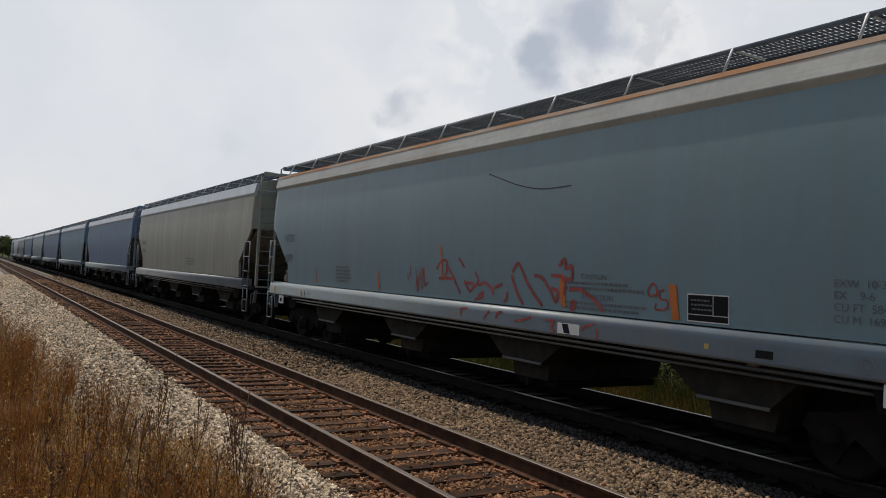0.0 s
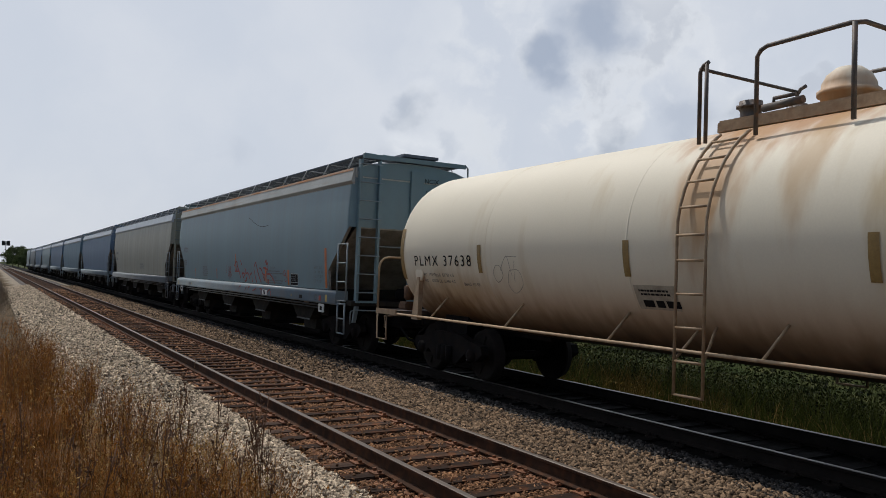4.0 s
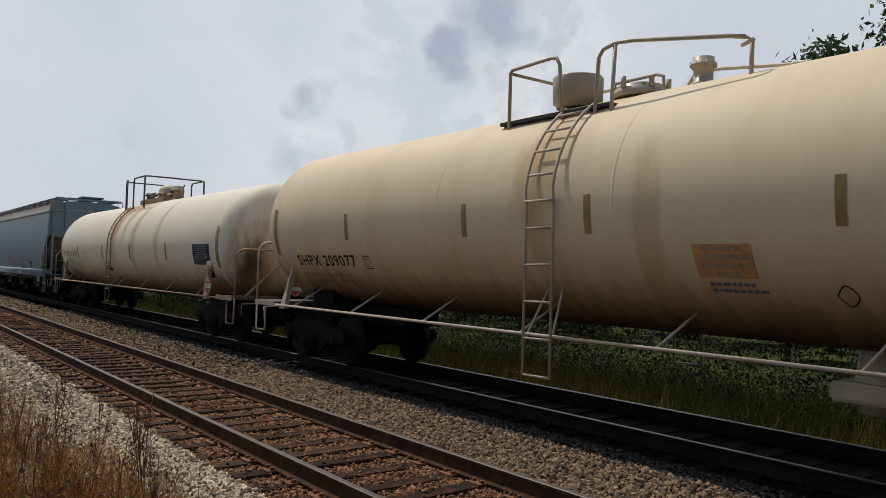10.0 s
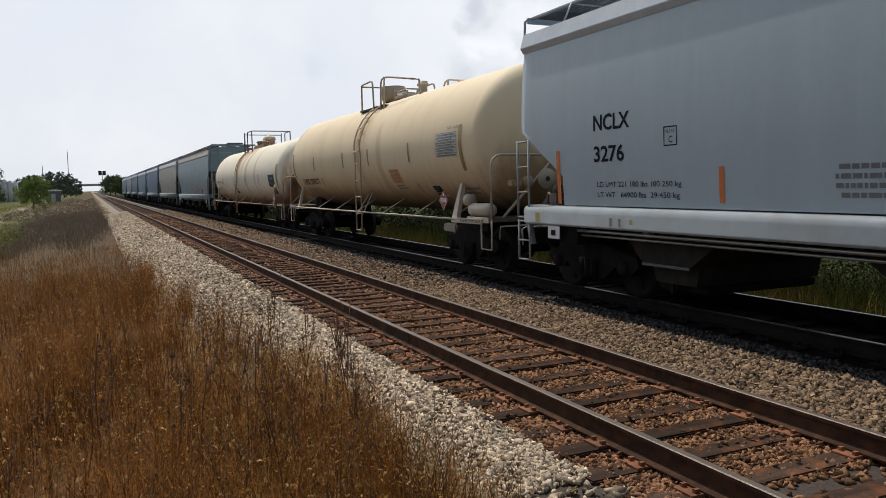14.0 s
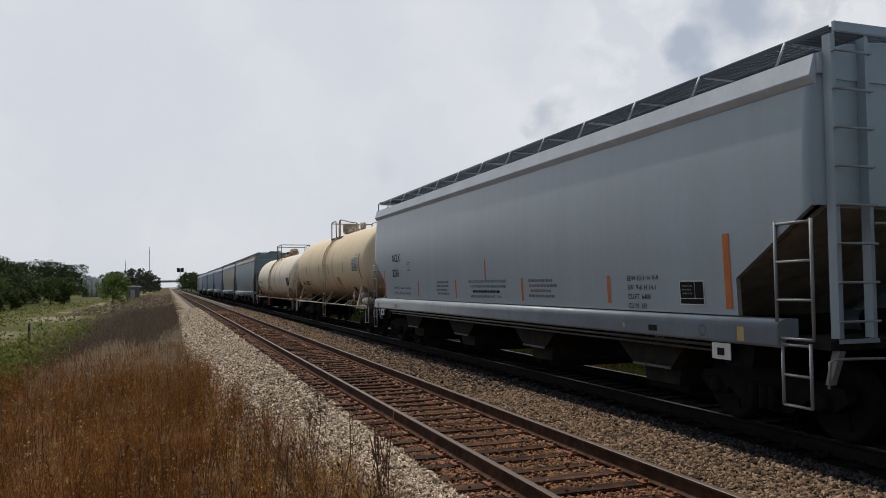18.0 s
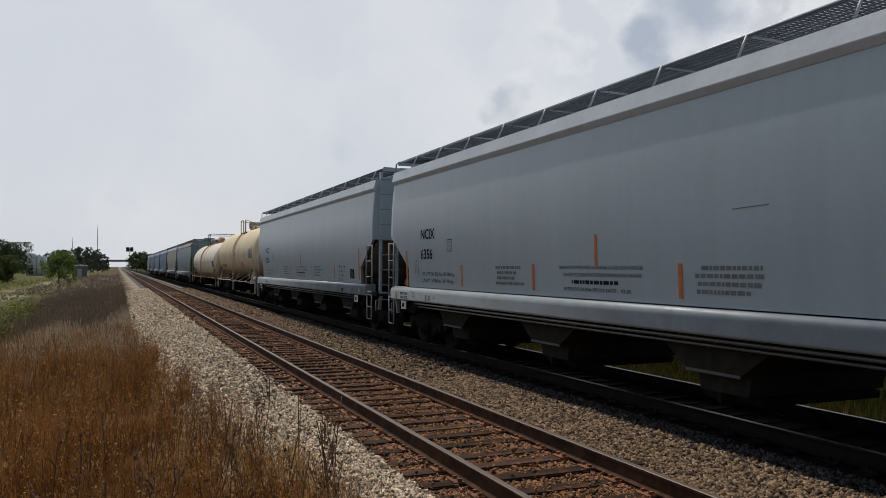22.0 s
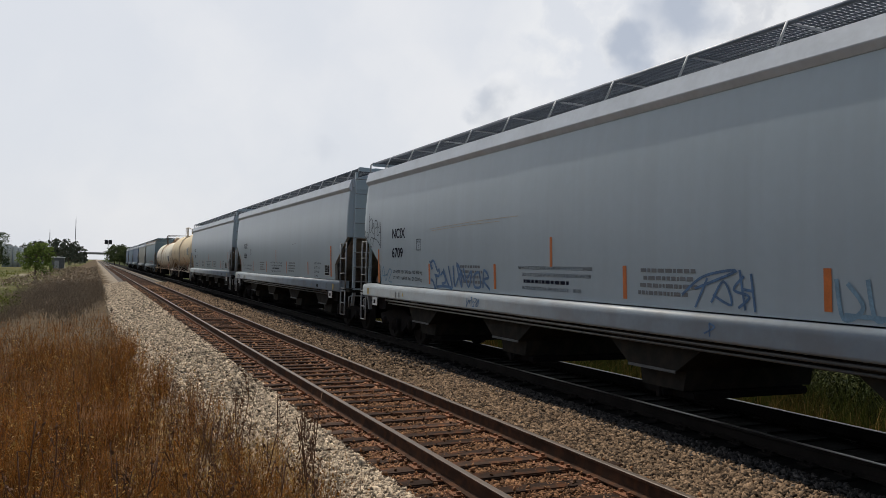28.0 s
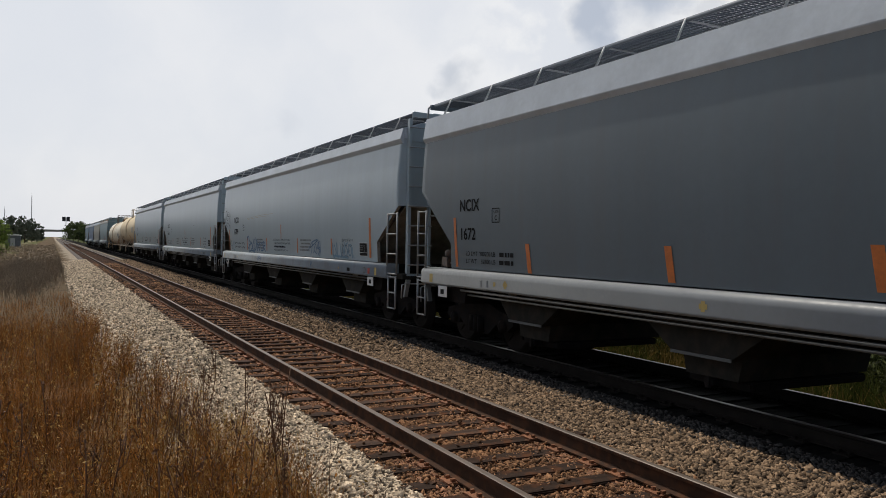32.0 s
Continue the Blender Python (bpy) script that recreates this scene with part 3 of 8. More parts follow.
def extrude_y(bm, outline, y0, y1, smooth=False):
    """A closed (x, z) outline drawn out along y."""
    a = [bm.verts.new((x, y0, z)) for x, z in outline]
    c = [bm.verts.new((x, y1, z)) for x, z in outline]
    n = len(outline)
    for k in range(n):
        f = bm.faces.new((a[k], a[(k + 1) % n], c[(k + 1) % n], c[k]))
        f.smooth = smooth
    bm.faces.new(a[::-1])
    bm.faces.new(c)
    return bm


def prism_x(bm, outline, x0, x1):
    """A closed (y, z) outline drawn out along x."""
    a = [bm.verts.new((x0, y, z)) for y, z in outline]
    c = [bm.verts.new((x1, y, z)) for y, z in outline]
    n = len(outline)
    for k in range(n):
        bm.faces.new((a[k], a[(k + 1) % n], c[(k + 1) % n], c[k]))
    bm.faces.new(a[::-1])
    bm.faces.new(c)
    return bm


def scatter_mesh(name, verts, faces):
    me = bpy.data.meshes.new(name)
    me.vertices.add(len(verts))
    me.vertices.foreach_set("co", np.ascontiguousarray(verts, dtype=np.float32).ravel())
    faces = np.ascontiguousarray(faces, dtype=np.int32)
    n, k = faces.shape
    me.loops.add(n * k)
    me.loops.foreach_set("vertex_index", faces.ravel())
    me.polygons.add(n)
    me.polygons.foreach_set("loop_start", np.arange(0, n * k, k, dtype=np.int32))
    me.polygons.foreach_set("loop_total", np.full(n, k, dtype=np.int32))
    me.update(calc_edges=True)
    return me


CACHE = {}


def shared(key, make, smooth=False):
    """The mesh kept under that key, built once."""
    if key not in CACHE:
        bm = bmesh.new()
        make(bm)
        CACHE[key] = mesh_of(bm, smooth, str(key[0]) if isinstance(key, tuple) else key)
    return CACHE[key]


def copied(me, material):
    """The same shape in another paint."""
    key = (me.name, material)
    if key not in CACHE:
        c = me.copy()
        c.materials.clear()
        c.materials.append(M[material])
        CACHE[key] = c
    return CACHE[key]


# ---- lettering and marks laid on a car's side (the side that faces -x) ----
def side_quad(bm, prof, y0, y1, z0, z1, lift=0.006, lean=0.0, steps=3):
    steps = max(steps, int(abs(z1 - z0) / 0.07))
    rows = []
    for i in range(steps + 1):
        z = z0 + (z1 - z0) * i / steps
        sh = lean * i / steps
        rows.append([bm.verts.new((-prof(z) - lift, y + sh, z)) for y in (y0, y1)])
    for a, c in zip(rows, rows[1:]):
        bm.faces.new((a[0], a[1], c[1], c[0]))
    return bm


def words(text, size, prof, y, z, material, parent, name="lettering", lift=0.007, stretch=1.0, label="", bold=0.0, width=None, space=1.0):
    """Readable words; y is their left end, z their foot."""
    key = ("text", text, size, bold, space)
    if key not in CACHE:
        cu = bpy.data.curves.new("lettering", "FONT")
        cu.body, cu.size, cu.resolution_u, cu.offset = text, size * 1.43, 3, bold
        cu.space_character = space
        ob = bpy.data.objects.new("lettering", cu)
        scene.collection.objects.link(ob)
        me = bpy.data.meshes.new_from_object(ob.evaluated_get(bpy.context.evaluated_depsgraph_get()))
        co = np.empty(len(me.vertices) * 3, np.float32)
        me.vertices.foreach_get("co", co)
        faces = [tuple(p.vertices) for p in me.polygons]
        bpy.data.objects.remove(ob)
        CACHE[key] = (co.reshape(-1, 3).copy(), faces)
    co, faces = CACHE[key]
    if width:
        stretch = width / float(co[:, 0].max() - co[:, 0].min())
    me = bpy.data.meshes.new(name)
    me.from_pydata([(-prof(z + c[1]) - lift, y - c[0] * stretch, z + c[1]) for c in co], [], faces)
    me.materials.append(M[material])
    ob = part(name, me, material, parent, label)
    if size < 0.1:
        ob["kind"] = "stuff"
    return ob


def lines_block(prof, y, z, rows, width, height, gap, material, parent, seed=1, name="fine_print", lift=0.006):
    """Fine print that cannot be read: short bars, word by word."""
    rnd = random.Random(seed)
    bm = bmesh.new()
    for i in range(rows):
        zz, yy = z - i * (height + gap), y - rnd.uniform(0, 0.12) * width
        end = y - width * rnd.uniform(0.75, 1.0)
        while yy > end:
            w = rnd.uniform(0.6, 2.6) * height
            side_quad(bm, prof, yy, yy - w, zz, zz + height, lift, steps=1)
            yy -= w + 0.45 * height
    ob = part(name, bm, material, parent)
    ob["kind"] = "stuff"
    return ob


def strokes(prof, lines, y, z, size, width, material, parent, name="spray_stroke", lift=0.008, label=""):
    """Sprayed lines: polylines in units of size, drawn as flat bands on the side."""
    for line in lines:
        bm = bmesh.new()
        pts = []
        for i in range(len(line) - 1):
            p0, p1, p2, p3 = line[max(i - 1, 0)], line[i], line[i + 1], line[min(i + 2, len(line) - 1)]
            for k in range(5):
                f = k / 5
                w = (-0.5 * f + f * f - 0.5 * f ** 3, 1 - 2.5 * f * f + 1.5 * f ** 3, 0.5 * f + 2 * f * f - 1.5 * f ** 3, -0.5 * f * f + 0.5 * f ** 3)
                pts.append(tuple(sum(u * q[j] for u, q in zip(w, (p0, p1, p2, p3))) for j in (0, 1)))
        pts.append(line[-1])
        prev = None
        for i, (a, b) in enumerate(pts):
            c, d = pts[min(i + 1, len(pts) - 1)]
            e, f = pts[max(i - 1, 0)]
            tx, tz = c - e, d - f
            ln = math.hypot(tx, tz) or 1
            nx, nz = -tz / ln * width / 2, tx / ln * width / 2
            pair = []
            for s in (-1, 1):
                zz = z + b * size + s * nz
                pair.append(bm.verts.new((-prof(zz) - lift, y - a * size - s * nx, zz)))
            if prev:
                bm.faces.new((prev[0], prev[1], pair[1], pair[0]))
            prev = pair
        part(name, bm, material, parent, label)


def scribble(seed, n, w=1.0, h=1.0):
    """A tag: looping, angular strokes in a row."""
    rnd = random.Random(seed)
    out = []
    for i in range(n):
        x = i * w / n
        p = [(x + rnd.uniform(0, 0.3) * w / n, rnd.uniform(0.7, 1.05) * h)]
        for _ in range(rnd.randint(2, 5)):
            p.append((x + rnd.uniform(-0.25, 1.25) * w / n, rnd.uniform(0.0, 1.0) * h))
        out.append(p)
    return out


# ---- ground and tracks ----
def ground_z(x, y):
    """Height of the ground: trackbed, shoulders, lower land either side."""
    pts = ((-400, -1.2), (-30, -1.1), (-9, -0.85), (-4, -0.6), (0.3, -0.50), (1.4, -0.40), (2.4, -0.27), (2.9, -0.235), (5.5, -0.235), (6.1, -0.27), (6.7, -0.20),
           (9.6, -0.165), (10.3, -0.4), (11.6, -0.85), (16, -1.0), (400, -1.1))
    for (a, za), (c, zc) in zip(pts, pts[1:]):
        if x <= c:
            k = min(1, max(0, (x - a) / (c - a)))
            z = za + (zc - za) * k
            break
    else:
        z = -1.1
    if (x < 0.5 or x > 11) and abs(y) < 400:
        z += 0.10 * (noise.noise(Vector((x * 0.4, y * 0.4, 0)))) * min(1.0, abs(x - 6) / 10)
    return z


def build_ground():
    xs = [-2500, -900, -400, -200, -100, -60, -40, -30, -24, -20, -17, -14.5, -12.5, -11, -9.5, -8, -7, -6, -5, -4.2, -3.5, -2.8, -2.1, -1.5, -0.9, -0.3, 0.3, 0.7, 1.1, 1.4, 1.7, 2.0, 2.3, 2.6, 2.9,
          3.6, 4.2, 4.8, 5.5, 5.8, 6.1, 6.4, 6.7, 7.4, 8.2, 9, 9.6, 10, 10.3, 10.7, 11.2, 11.6, 12.5, 13.5, 15, 17, 20, 24, 30, 40, 60, 100, 200, 400, 900, 2500]
    ys = [-400, -100, -40, -20, -10, -5, 0] + [i for i in range(1, 30)] + [30 + 2.5 * i for i in range(30)] + [110, 130, 150, 180, 220, 280, 360, 480, 700, 1200, 2500, 4500]
    verts = [(x, y, ground_z(x, y)) for y in ys for x in xs]
    n = len(xs)
    faces = [(j * n + i, j * n + i + 1, (j + 1) * n + i + 1, (j + 1) * n + i) for j in range(len(ys) - 1) for i in range(n - 1)]
    me = scatter_mesh("ground", np.array(verts), np.array(faces))
    for p in me.polygons:
        p.use_smooth = True
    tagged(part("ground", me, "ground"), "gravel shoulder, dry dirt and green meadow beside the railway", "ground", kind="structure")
    # crushed stone bed under both tracks, a little proud of the soil
    bed = bmesh.new()
    dark = bmesh.new()
    for bm, x0, x1, z in ((bed, 2.35, 6.45, -0.225), (dark, 6.5, 9.95, -0.128)):
        vs = [bm.verts.new(p) for p in ((x0, -60, z - 0.06), (x1, -60, z - 0.06), (x1, 900, z - 0.06), (x0, 900, z - 0.06), (x0 + 0.25, -60, z), (x1 - 0.25, -60, z), (x1 - 0.25, 900, z), (x0 + 0.25, 900, z))]
        for q in ((4, 5, 6, 7), (0, 4, 7, 3), (5, 1, 2, 6), (0, 1, 5, 4), (7, 6, 2, 3)):
            bm.faces.new([vs[i] for i in q])
    tagged(part("ballast_bed", bed, "ballast"), "crushed stone ballast bed under the near track, shade between stones painted in", "ballast", kind="structure")
    # near-black colour puts the shade under the train into this bed
    tagged(part("shaded_ballast_bed", dark, "shaded_ballast"), "black ballast bed with the train's shade painted into it", "ballast", kind="structure")


RAIL = [(-0.075, -0.175), (0.075, -0.175), (0.075, -0.163), (0.012, -0.142), (0.009, -0.045), (0.036, -0.032), (0.036, -0.006), (0.026, 0.0), (-0.026, 0.0), (-0.036, -0.006), (-0.036, -0.032), (-0.009, -0.045), (-0.012, -0.142), (-0.075, -0.163)]


def swept_rail(bm, path):
    """The rail's section carried along (x, y, z) stations."""
    rings = [[bm.verts.new((x + a, y, z + c)) for a, c in RAIL] for x, y, z in path]
    n = len(RAIL)
    for r0, r1 in zip(rings, rings[1:]):
        for k in range(n):
            f = bm.faces.new((r0[k], r0[(k + 1) % n], r1[(k + 1) % n], r1[k]))
            f.material_index = 1 if k in (6, 7, 8) else 0
    return bm


def tie_mesh(bm):
    box(bm, -1.30, 1.30, -0.115, 0.115, -0.17, 0.0, 0.012)
    for v in bm.verts:
        v.co.z += 0.008 * noise.noise(v.co * 7)
        v.co.x += 0.02 * noise.noise(v.co * 3)


def plate_mesh(bm):
    box(bm, -0.17, 0.17, -0.095, 0.095, 0.0, 0.018)
    for sx in (-0.105, 0.105):
        for sy in (-0.06, 0.06):
            box(bm, sx - 0.02, sx + 0.02, sy - 0.014, sy + 0.014, 0.018, 0.045)


def build_track(name, x0, z0, y_from, y_to, plates_to, curve, timber, side):
    track = new(name)
    track.location = (0, 0, 0)
    tagged(track, "railway track with worn rusty rails on dark timber ties", "track", kind="structure")
    for k, x in enumerate((x0, x0 + GAUGE)):
        bm = bmesh.new()
        if curve:
            path = [(x, y, z0) for y in (-60, 0, 60, 120, CURVE_Y)] + [(on_track(s)[0] + x - TRAIN_X, on_track(s)[1], z0) for s in range(int(CURVE_Y) + 10, 420, 10)]
        else:
            path = [(x, y, z0) for y in (-60, 0, 30, 60, 120, 300, 950)]
        swept_rail(bm, path)
        me = mesh_of(bm, name="rail")
        me.materials.append(M[side])
        me.materials.append(M["rail_polished" if curve else "rail_top"])
        part("rail", me, side, track, "worn rail with a bright running top and rusty web")
    me = copied(shared("tie", tie_mesh), timber)
    pl = copied(shared("tie_plate", plate_mesh), "plate_rust" if not curve else "rail_shaded")
    rnd = random.Random(4)
    y = y_from
    far_v, far_f = [], []
    while y < y_to:
        xx = x0 + GAUGE / 2
        near = y < plates_to + 30
        if near:
            t = part("tie", me, timber, track)
            t.location = (xx + rnd.uniform(-0.05, 0.05), y + rnd.uniform(-0.03, 0.03), z0 - 0.185 + rnd.uniform(-0.012, 0.006))
            t.rotation_euler.z = rnd.uniform(-0.02, 0.02)
            if y < plates_to:
                for s in (-1, 1):
                    p = part("tie_plate", pl, "plate_rust", t)
                    p.location = (s * GAUGE / 2 + xx - t.location.x, 0, 0)
        else:
            k = len(far_v)
            for dz in (-0.17, 0.0):
                for dx, dy in ((-1.3, -0.115), (1.3, -0.115), (1.3, 0.115), (-1.3, 0.115)):
                    far_v.append((xx + dx, y + dy, z0 - 0.193 + dz))
            far_f += [tuple(k + i for i in q) for q in ((4, 5, 6, 7), (0, 1, 5, 4), (1, 2, 6, 5), (2, 3, 7, 6), (3, 0, 4, 7))]
        y += 0.50
    far = part("distant_ties", scatter_mesh("distant_ties", np.array(far_v), np.array(far_f)), timber, track)
    far["kind"] = "stuff"
    return track


# ---- rolling stock: built round the car's middle, z = 0 on the rail top, camera side at -x ----
def lerp_table(table):
    zs, ws = [a for a, _ in table], [b for _, b in table]
    return lambda z: float(np.interp(z, zs, ws))


HOPPER_BOW = (-0.00824, -0.03667, 0.00586, 1.56086)


def hopper_side(z):
    """Half the width of a hopper's bowed side at a height."""
    return float(np.polyval(HOPPER_BOW, z - 2.67))


def hopper_body(bm, half, corner, slope_z):
    """Curved side sheets, sloped at both lower corners, and flat end sheets."""
    zs = [1.42, 1.56, 1.72, 1.87] + [1.87 + (slope_z - 1.87) * k / 5 for k in range(1, 5)] + [slope_z + (4.06 - slope_z) * k / 9 for k in range(10)]

    def reach(z):
        if z <= 1.87:
            return corner
        if z >= slope_z:
            return half
        return corner + (half - corner) * (z - 1.87) / (slope_z - 1.87)

    cols = [-1, -0.985] + [k / 13 for k in range(-12, 13)] + [0.985, 1]

    def dent(f, z):
        """Slight waviness of the welded sheets, none along their edges."""
        edge = min(1.0, max(0.0, (3.9 - z) / 0.5), max(0.0, (z - 1.42) / 0.4)) * min(1.0, (1 - abs(f)) * 12)
        return 0.0035 * edge * noise.noise(Vector((f * half * 0.7, z * 0.9, 5.0)))

    for s in (-1, 1):
        rows = [[bm.verts.new((s * (hopper_side(z) + dent(f, z)), f * reach(z), z)) for f in cols] for z in zs]
        for a, c in zip(rows, rows[1:]):
            for k in range(len(cols) - 1):
                f = bm.faces.new((a[k], a[k + 1], c[k + 1], c[k]))
                f.smooth = True
        for k in (0, len(cols) - 1):   # rounded return of the side sheet round its end
            prev = None
            for z, row in zip(zs, rows):
                if z < slope_z - 0.001:
                    continue
                v = bm.verts.new((row[k].co.x - s * 0.16, row[k].co.y + (0.05 if k else -0.05), z))
                if prev:
                    bm.faces.new((prev[0], row[k], v, prev[1]))
                prev = (row[k], v)
    for e in (-1, 1):
        y = e * (half + 0.05)
        zt = [z for z in zs if z >= slope_z]
        left = [bm.verts.new((-hopper_side(z) + 0.16, y, z)) for z in zt]
        right = [bm.verts.new((hopper_side(z) - 0.16, y, z)) for z in zt]
        for k in range(len(zt) - 1):
            bm.faces.new((left[k], right[k], right[k + 1], left[k + 1]))


def corner_flange(bm, half, corner, slope_z, s, e):
    """Thin lip behind the cut lower corner of a side sheet."""
    pts = [(corner, 1.42), (corner, 1.87), (half, slope_z)]
    rows = []
    for y, z in pts:
        x = s * (hopper_side(z) - 0.004)
        rows.append([bm.verts.new((xx, e * yy, zz)) for xx, yy, zz in ((x, y - 0.015, z), (x - s * 0.07, y - 0.015, z), (x - s * 0.07, y - 0.045, z), (x, y - 0.045, z))])
    for a, c in zip(rows, rows[1:]):
        for k in range(4):
            bm.faces.new((a[k], a[(k + 1) % 4], c[(k + 1) % 4], c[k]))
    bm.faces.new(rows[0])
    bm.faces.new(rows[-1])


def hopper_roof(bm, half, dz):
    outline = [(x, z + dz) for x, z in ((-1.46, 4.06), (-1.46, 4.28), (-1.1, 4.40), (-0.55, 4.47), (0, 4.49), (0.55, 4.47), (1.1, 4.40), (1.46, 4.28), (1.46, 4.06))]
    extrude_y(bm, outline, -half - 0.06, half + 0.06)


def hopper_fascia(bm, half, s, dz):
    """Sloping roof edge; deeper on the shorter cars."""
    low = 4.045 if half > 9 else 3.90
    outline = [(s * x, z) for x, z in ((1.463, 4.285 + dz), (1.49, 4.275 + dz), (1.556, low), (1.552, low - 0.015), (1.50, low - 0.09), (1.463, low - 0.09))]
    extrude_y(bm, outline, -half - 0.02, half + 0.02)


def slope_sheet(bm, half, slope_z, e):
    y0, y1 = e * (half + 0.03), e * (half - 3.1)
    prism_x(bm, [(y0, slope_z + 0.02), (y0, slope_z - 0.03), (y1, 1.0), (y1, 1.06)], -1.40, 1.40)


def grating_mesh(bm_unused, half):
    """Open steel grating: long bearing bars and close cross bars."""
    v, f = [], []

    def bar(x0, x1, y0, y1, z0, z1):
        k = len(v)
        v.extend((x, y, z) for z in (z0, z1) for x, y in ((x0, y0), (x1, y0), (x1, y1), (x0, y1)))
        f.extend(tuple(k + i for i in q) for q in ((3, 2, 1, 0), (4, 5, 6, 7), (0, 1, 5, 4), (1, 2, 6, 5), (2, 3, 7, 6), (3, 0, 4, 7)))

    for s in (-1, 1):
        for i in range(5):
            x = s * (0.80 + 0.10 * i)
            bar(x - 0.003, x + 0.003, -half, half, 4.570, 4.585)
        for x in (0.70, 1.30):
            bar(s * x - 0.012, s * x + 0.012, -half, half, 4.54, 4.59)
        n = int(half * 2 / 0.06)
        for i in range(n):
            y = -half + (i + 0.5) * half * 2 / n
            bar(min(s * 0.7, s * 1.3), max(s * 0.7, s * 1.3), y - 0.019, y + 0.019, 4.575, 4.583)
    for e in (-1, 1):    # crosswise walk at each end
        for i in range(9):
            y = e * (half - 0.05 - 0.07 * i)
            bar(-1.3, 1.3, y - 0.004, y + 0.004, 4.555, 4.585)
        for i in range(22):
            x = -0.69 + i * 1.38 / 21
            bar(x - 0.004, x + 0.004, e * half - (0.62 if e > 0 else 0), e * half + (0 if e > 0 else 0.62), 4.565, 4.585)
    return scatter_mesh("running_board", np.array(v), np.array(f))


def add_ladder(car, name, origin, along, width, z0, z1, rungs, material, r=0.016, extra=None):
    """Two stiles in one part, each rung a part of it; along is the level direction between the stiles."""
    o, a = Vector(origin), Vector(along).normalized() * width
    key = (name, *o, *a, z0, z1)

    def stiles(b):
        for p in (o, o + a):
            tube(b, [(p.x, p.y, z0), (p.x, p.y, z1)], r * 1.25, 6)
        tube(b, [(o.x, o.y, z0), (o.x + a.x, o.y + a.y, z0)], r, 6)
        if extra:
            extra(b)

    lad = part(name, copied(shared(key, stiles), material), material, car)
    rung = shared(("rung", *key), lambda b: tube(b, [(o.x, o.y, 0), (o.x + a.x, o.y + a.y, 0)], r, 6))
    for i in range(1, rungs):
        part("rung", copied(rung, material), material, lad).location.z = z0 + (z1 - z0 - 0.03) * i / (rungs - 1)
    return lad


def wheelset_mesh(bm):
    lathe(bm, [(-0.95, 0.07), (0.95, 0.07)], (0, 0, 0), "x", 10)
    for s in (-1, 1):
        a = s * 0.755
        prof = [(a + s * 0.07, 0.12), (a + s * 0.07, 0.30), (a + s * 0.06, 0.385), (a + s * 0.07, 0.44), (a - s * 0.05, 0.457), (a - s * 0.06, 0.485), (a - s * 0.075, 0.482), (a - s * 0.075, 0.39), (a - s * 0.03, 0.36), (a - s * 0.03, 0.14)]
        lathe(bm, prof if s > 0 else prof, (0, 0, 0), "x", 28)
    for k in range(4):   # pressed ribs of the web
        a = k * math.pi / 2
        for s in (-1, 1):
            tube(bm, [(s * 0.83, 0.15 * math.cos(a), 0.15 * math.sin(a)), (s * 0.83, 0.34 * math.cos(a + 0.3), 0.34 * math.sin(a + 0.3))], 0.018, 5)


def side_frame_mesh(bm):
    """Cast side frame: arched bar, pedestals over the axle ends, spring window."""
    outer = [(-1.22, 0.50), (-1.16, 0.64), (-0.80, 0.69), (-0.42, 0.80), (0.42, 0.80), (0.80, 0.69), (1.16, 0.64), (1.22, 0.50), (1.02, 0.36), (0.74, 0.36), (0.66, 0.46), (0.38, 0.26), (-0.38, 0.26), (-0.66, 0.46), (-0.74, 0.36), (-1.02, 0.36)]
    prism_x(bm, outer, -0.075, 0.075)
    for y in (-0.16, 0.0, 0.16):
        lathe(bm, [(0.28, 0.06), (0.28, 0.075), (0.56, 0.075), (0.56, 0.06)], (-0.09, y, 0.0), "z", 10)
    for y in (-0.89, 0.89):
        lathe(bm, [(-0.12, 0.05), (-0.10, 0.11), (0.1, 0.11)], (-0.02, y, 0.457), "x", 14)


WHEELS = []


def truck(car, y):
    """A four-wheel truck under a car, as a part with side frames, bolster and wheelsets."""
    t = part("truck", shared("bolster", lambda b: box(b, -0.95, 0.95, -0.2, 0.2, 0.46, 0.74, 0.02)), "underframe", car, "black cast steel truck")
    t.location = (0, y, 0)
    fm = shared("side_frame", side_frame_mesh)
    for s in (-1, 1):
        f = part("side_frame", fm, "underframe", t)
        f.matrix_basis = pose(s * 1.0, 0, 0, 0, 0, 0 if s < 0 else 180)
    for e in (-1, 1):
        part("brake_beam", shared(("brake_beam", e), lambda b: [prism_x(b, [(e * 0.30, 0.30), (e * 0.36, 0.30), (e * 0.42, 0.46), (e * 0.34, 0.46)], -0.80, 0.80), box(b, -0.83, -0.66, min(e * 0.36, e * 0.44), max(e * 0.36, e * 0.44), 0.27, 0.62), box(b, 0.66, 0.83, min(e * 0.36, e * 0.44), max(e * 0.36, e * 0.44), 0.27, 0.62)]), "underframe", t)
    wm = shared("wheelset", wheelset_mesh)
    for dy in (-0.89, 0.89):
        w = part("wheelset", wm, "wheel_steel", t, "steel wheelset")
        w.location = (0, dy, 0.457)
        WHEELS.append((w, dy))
    return t


def coupler_mesh(bm):
    box(bm, -0.09, 0.09, -0.1, 0.75, 0.74, 0.94, 0.015)
    box(bm, -0.17, 0.15, 0.62, 0.95, 0.70, 0.98, 0.05)


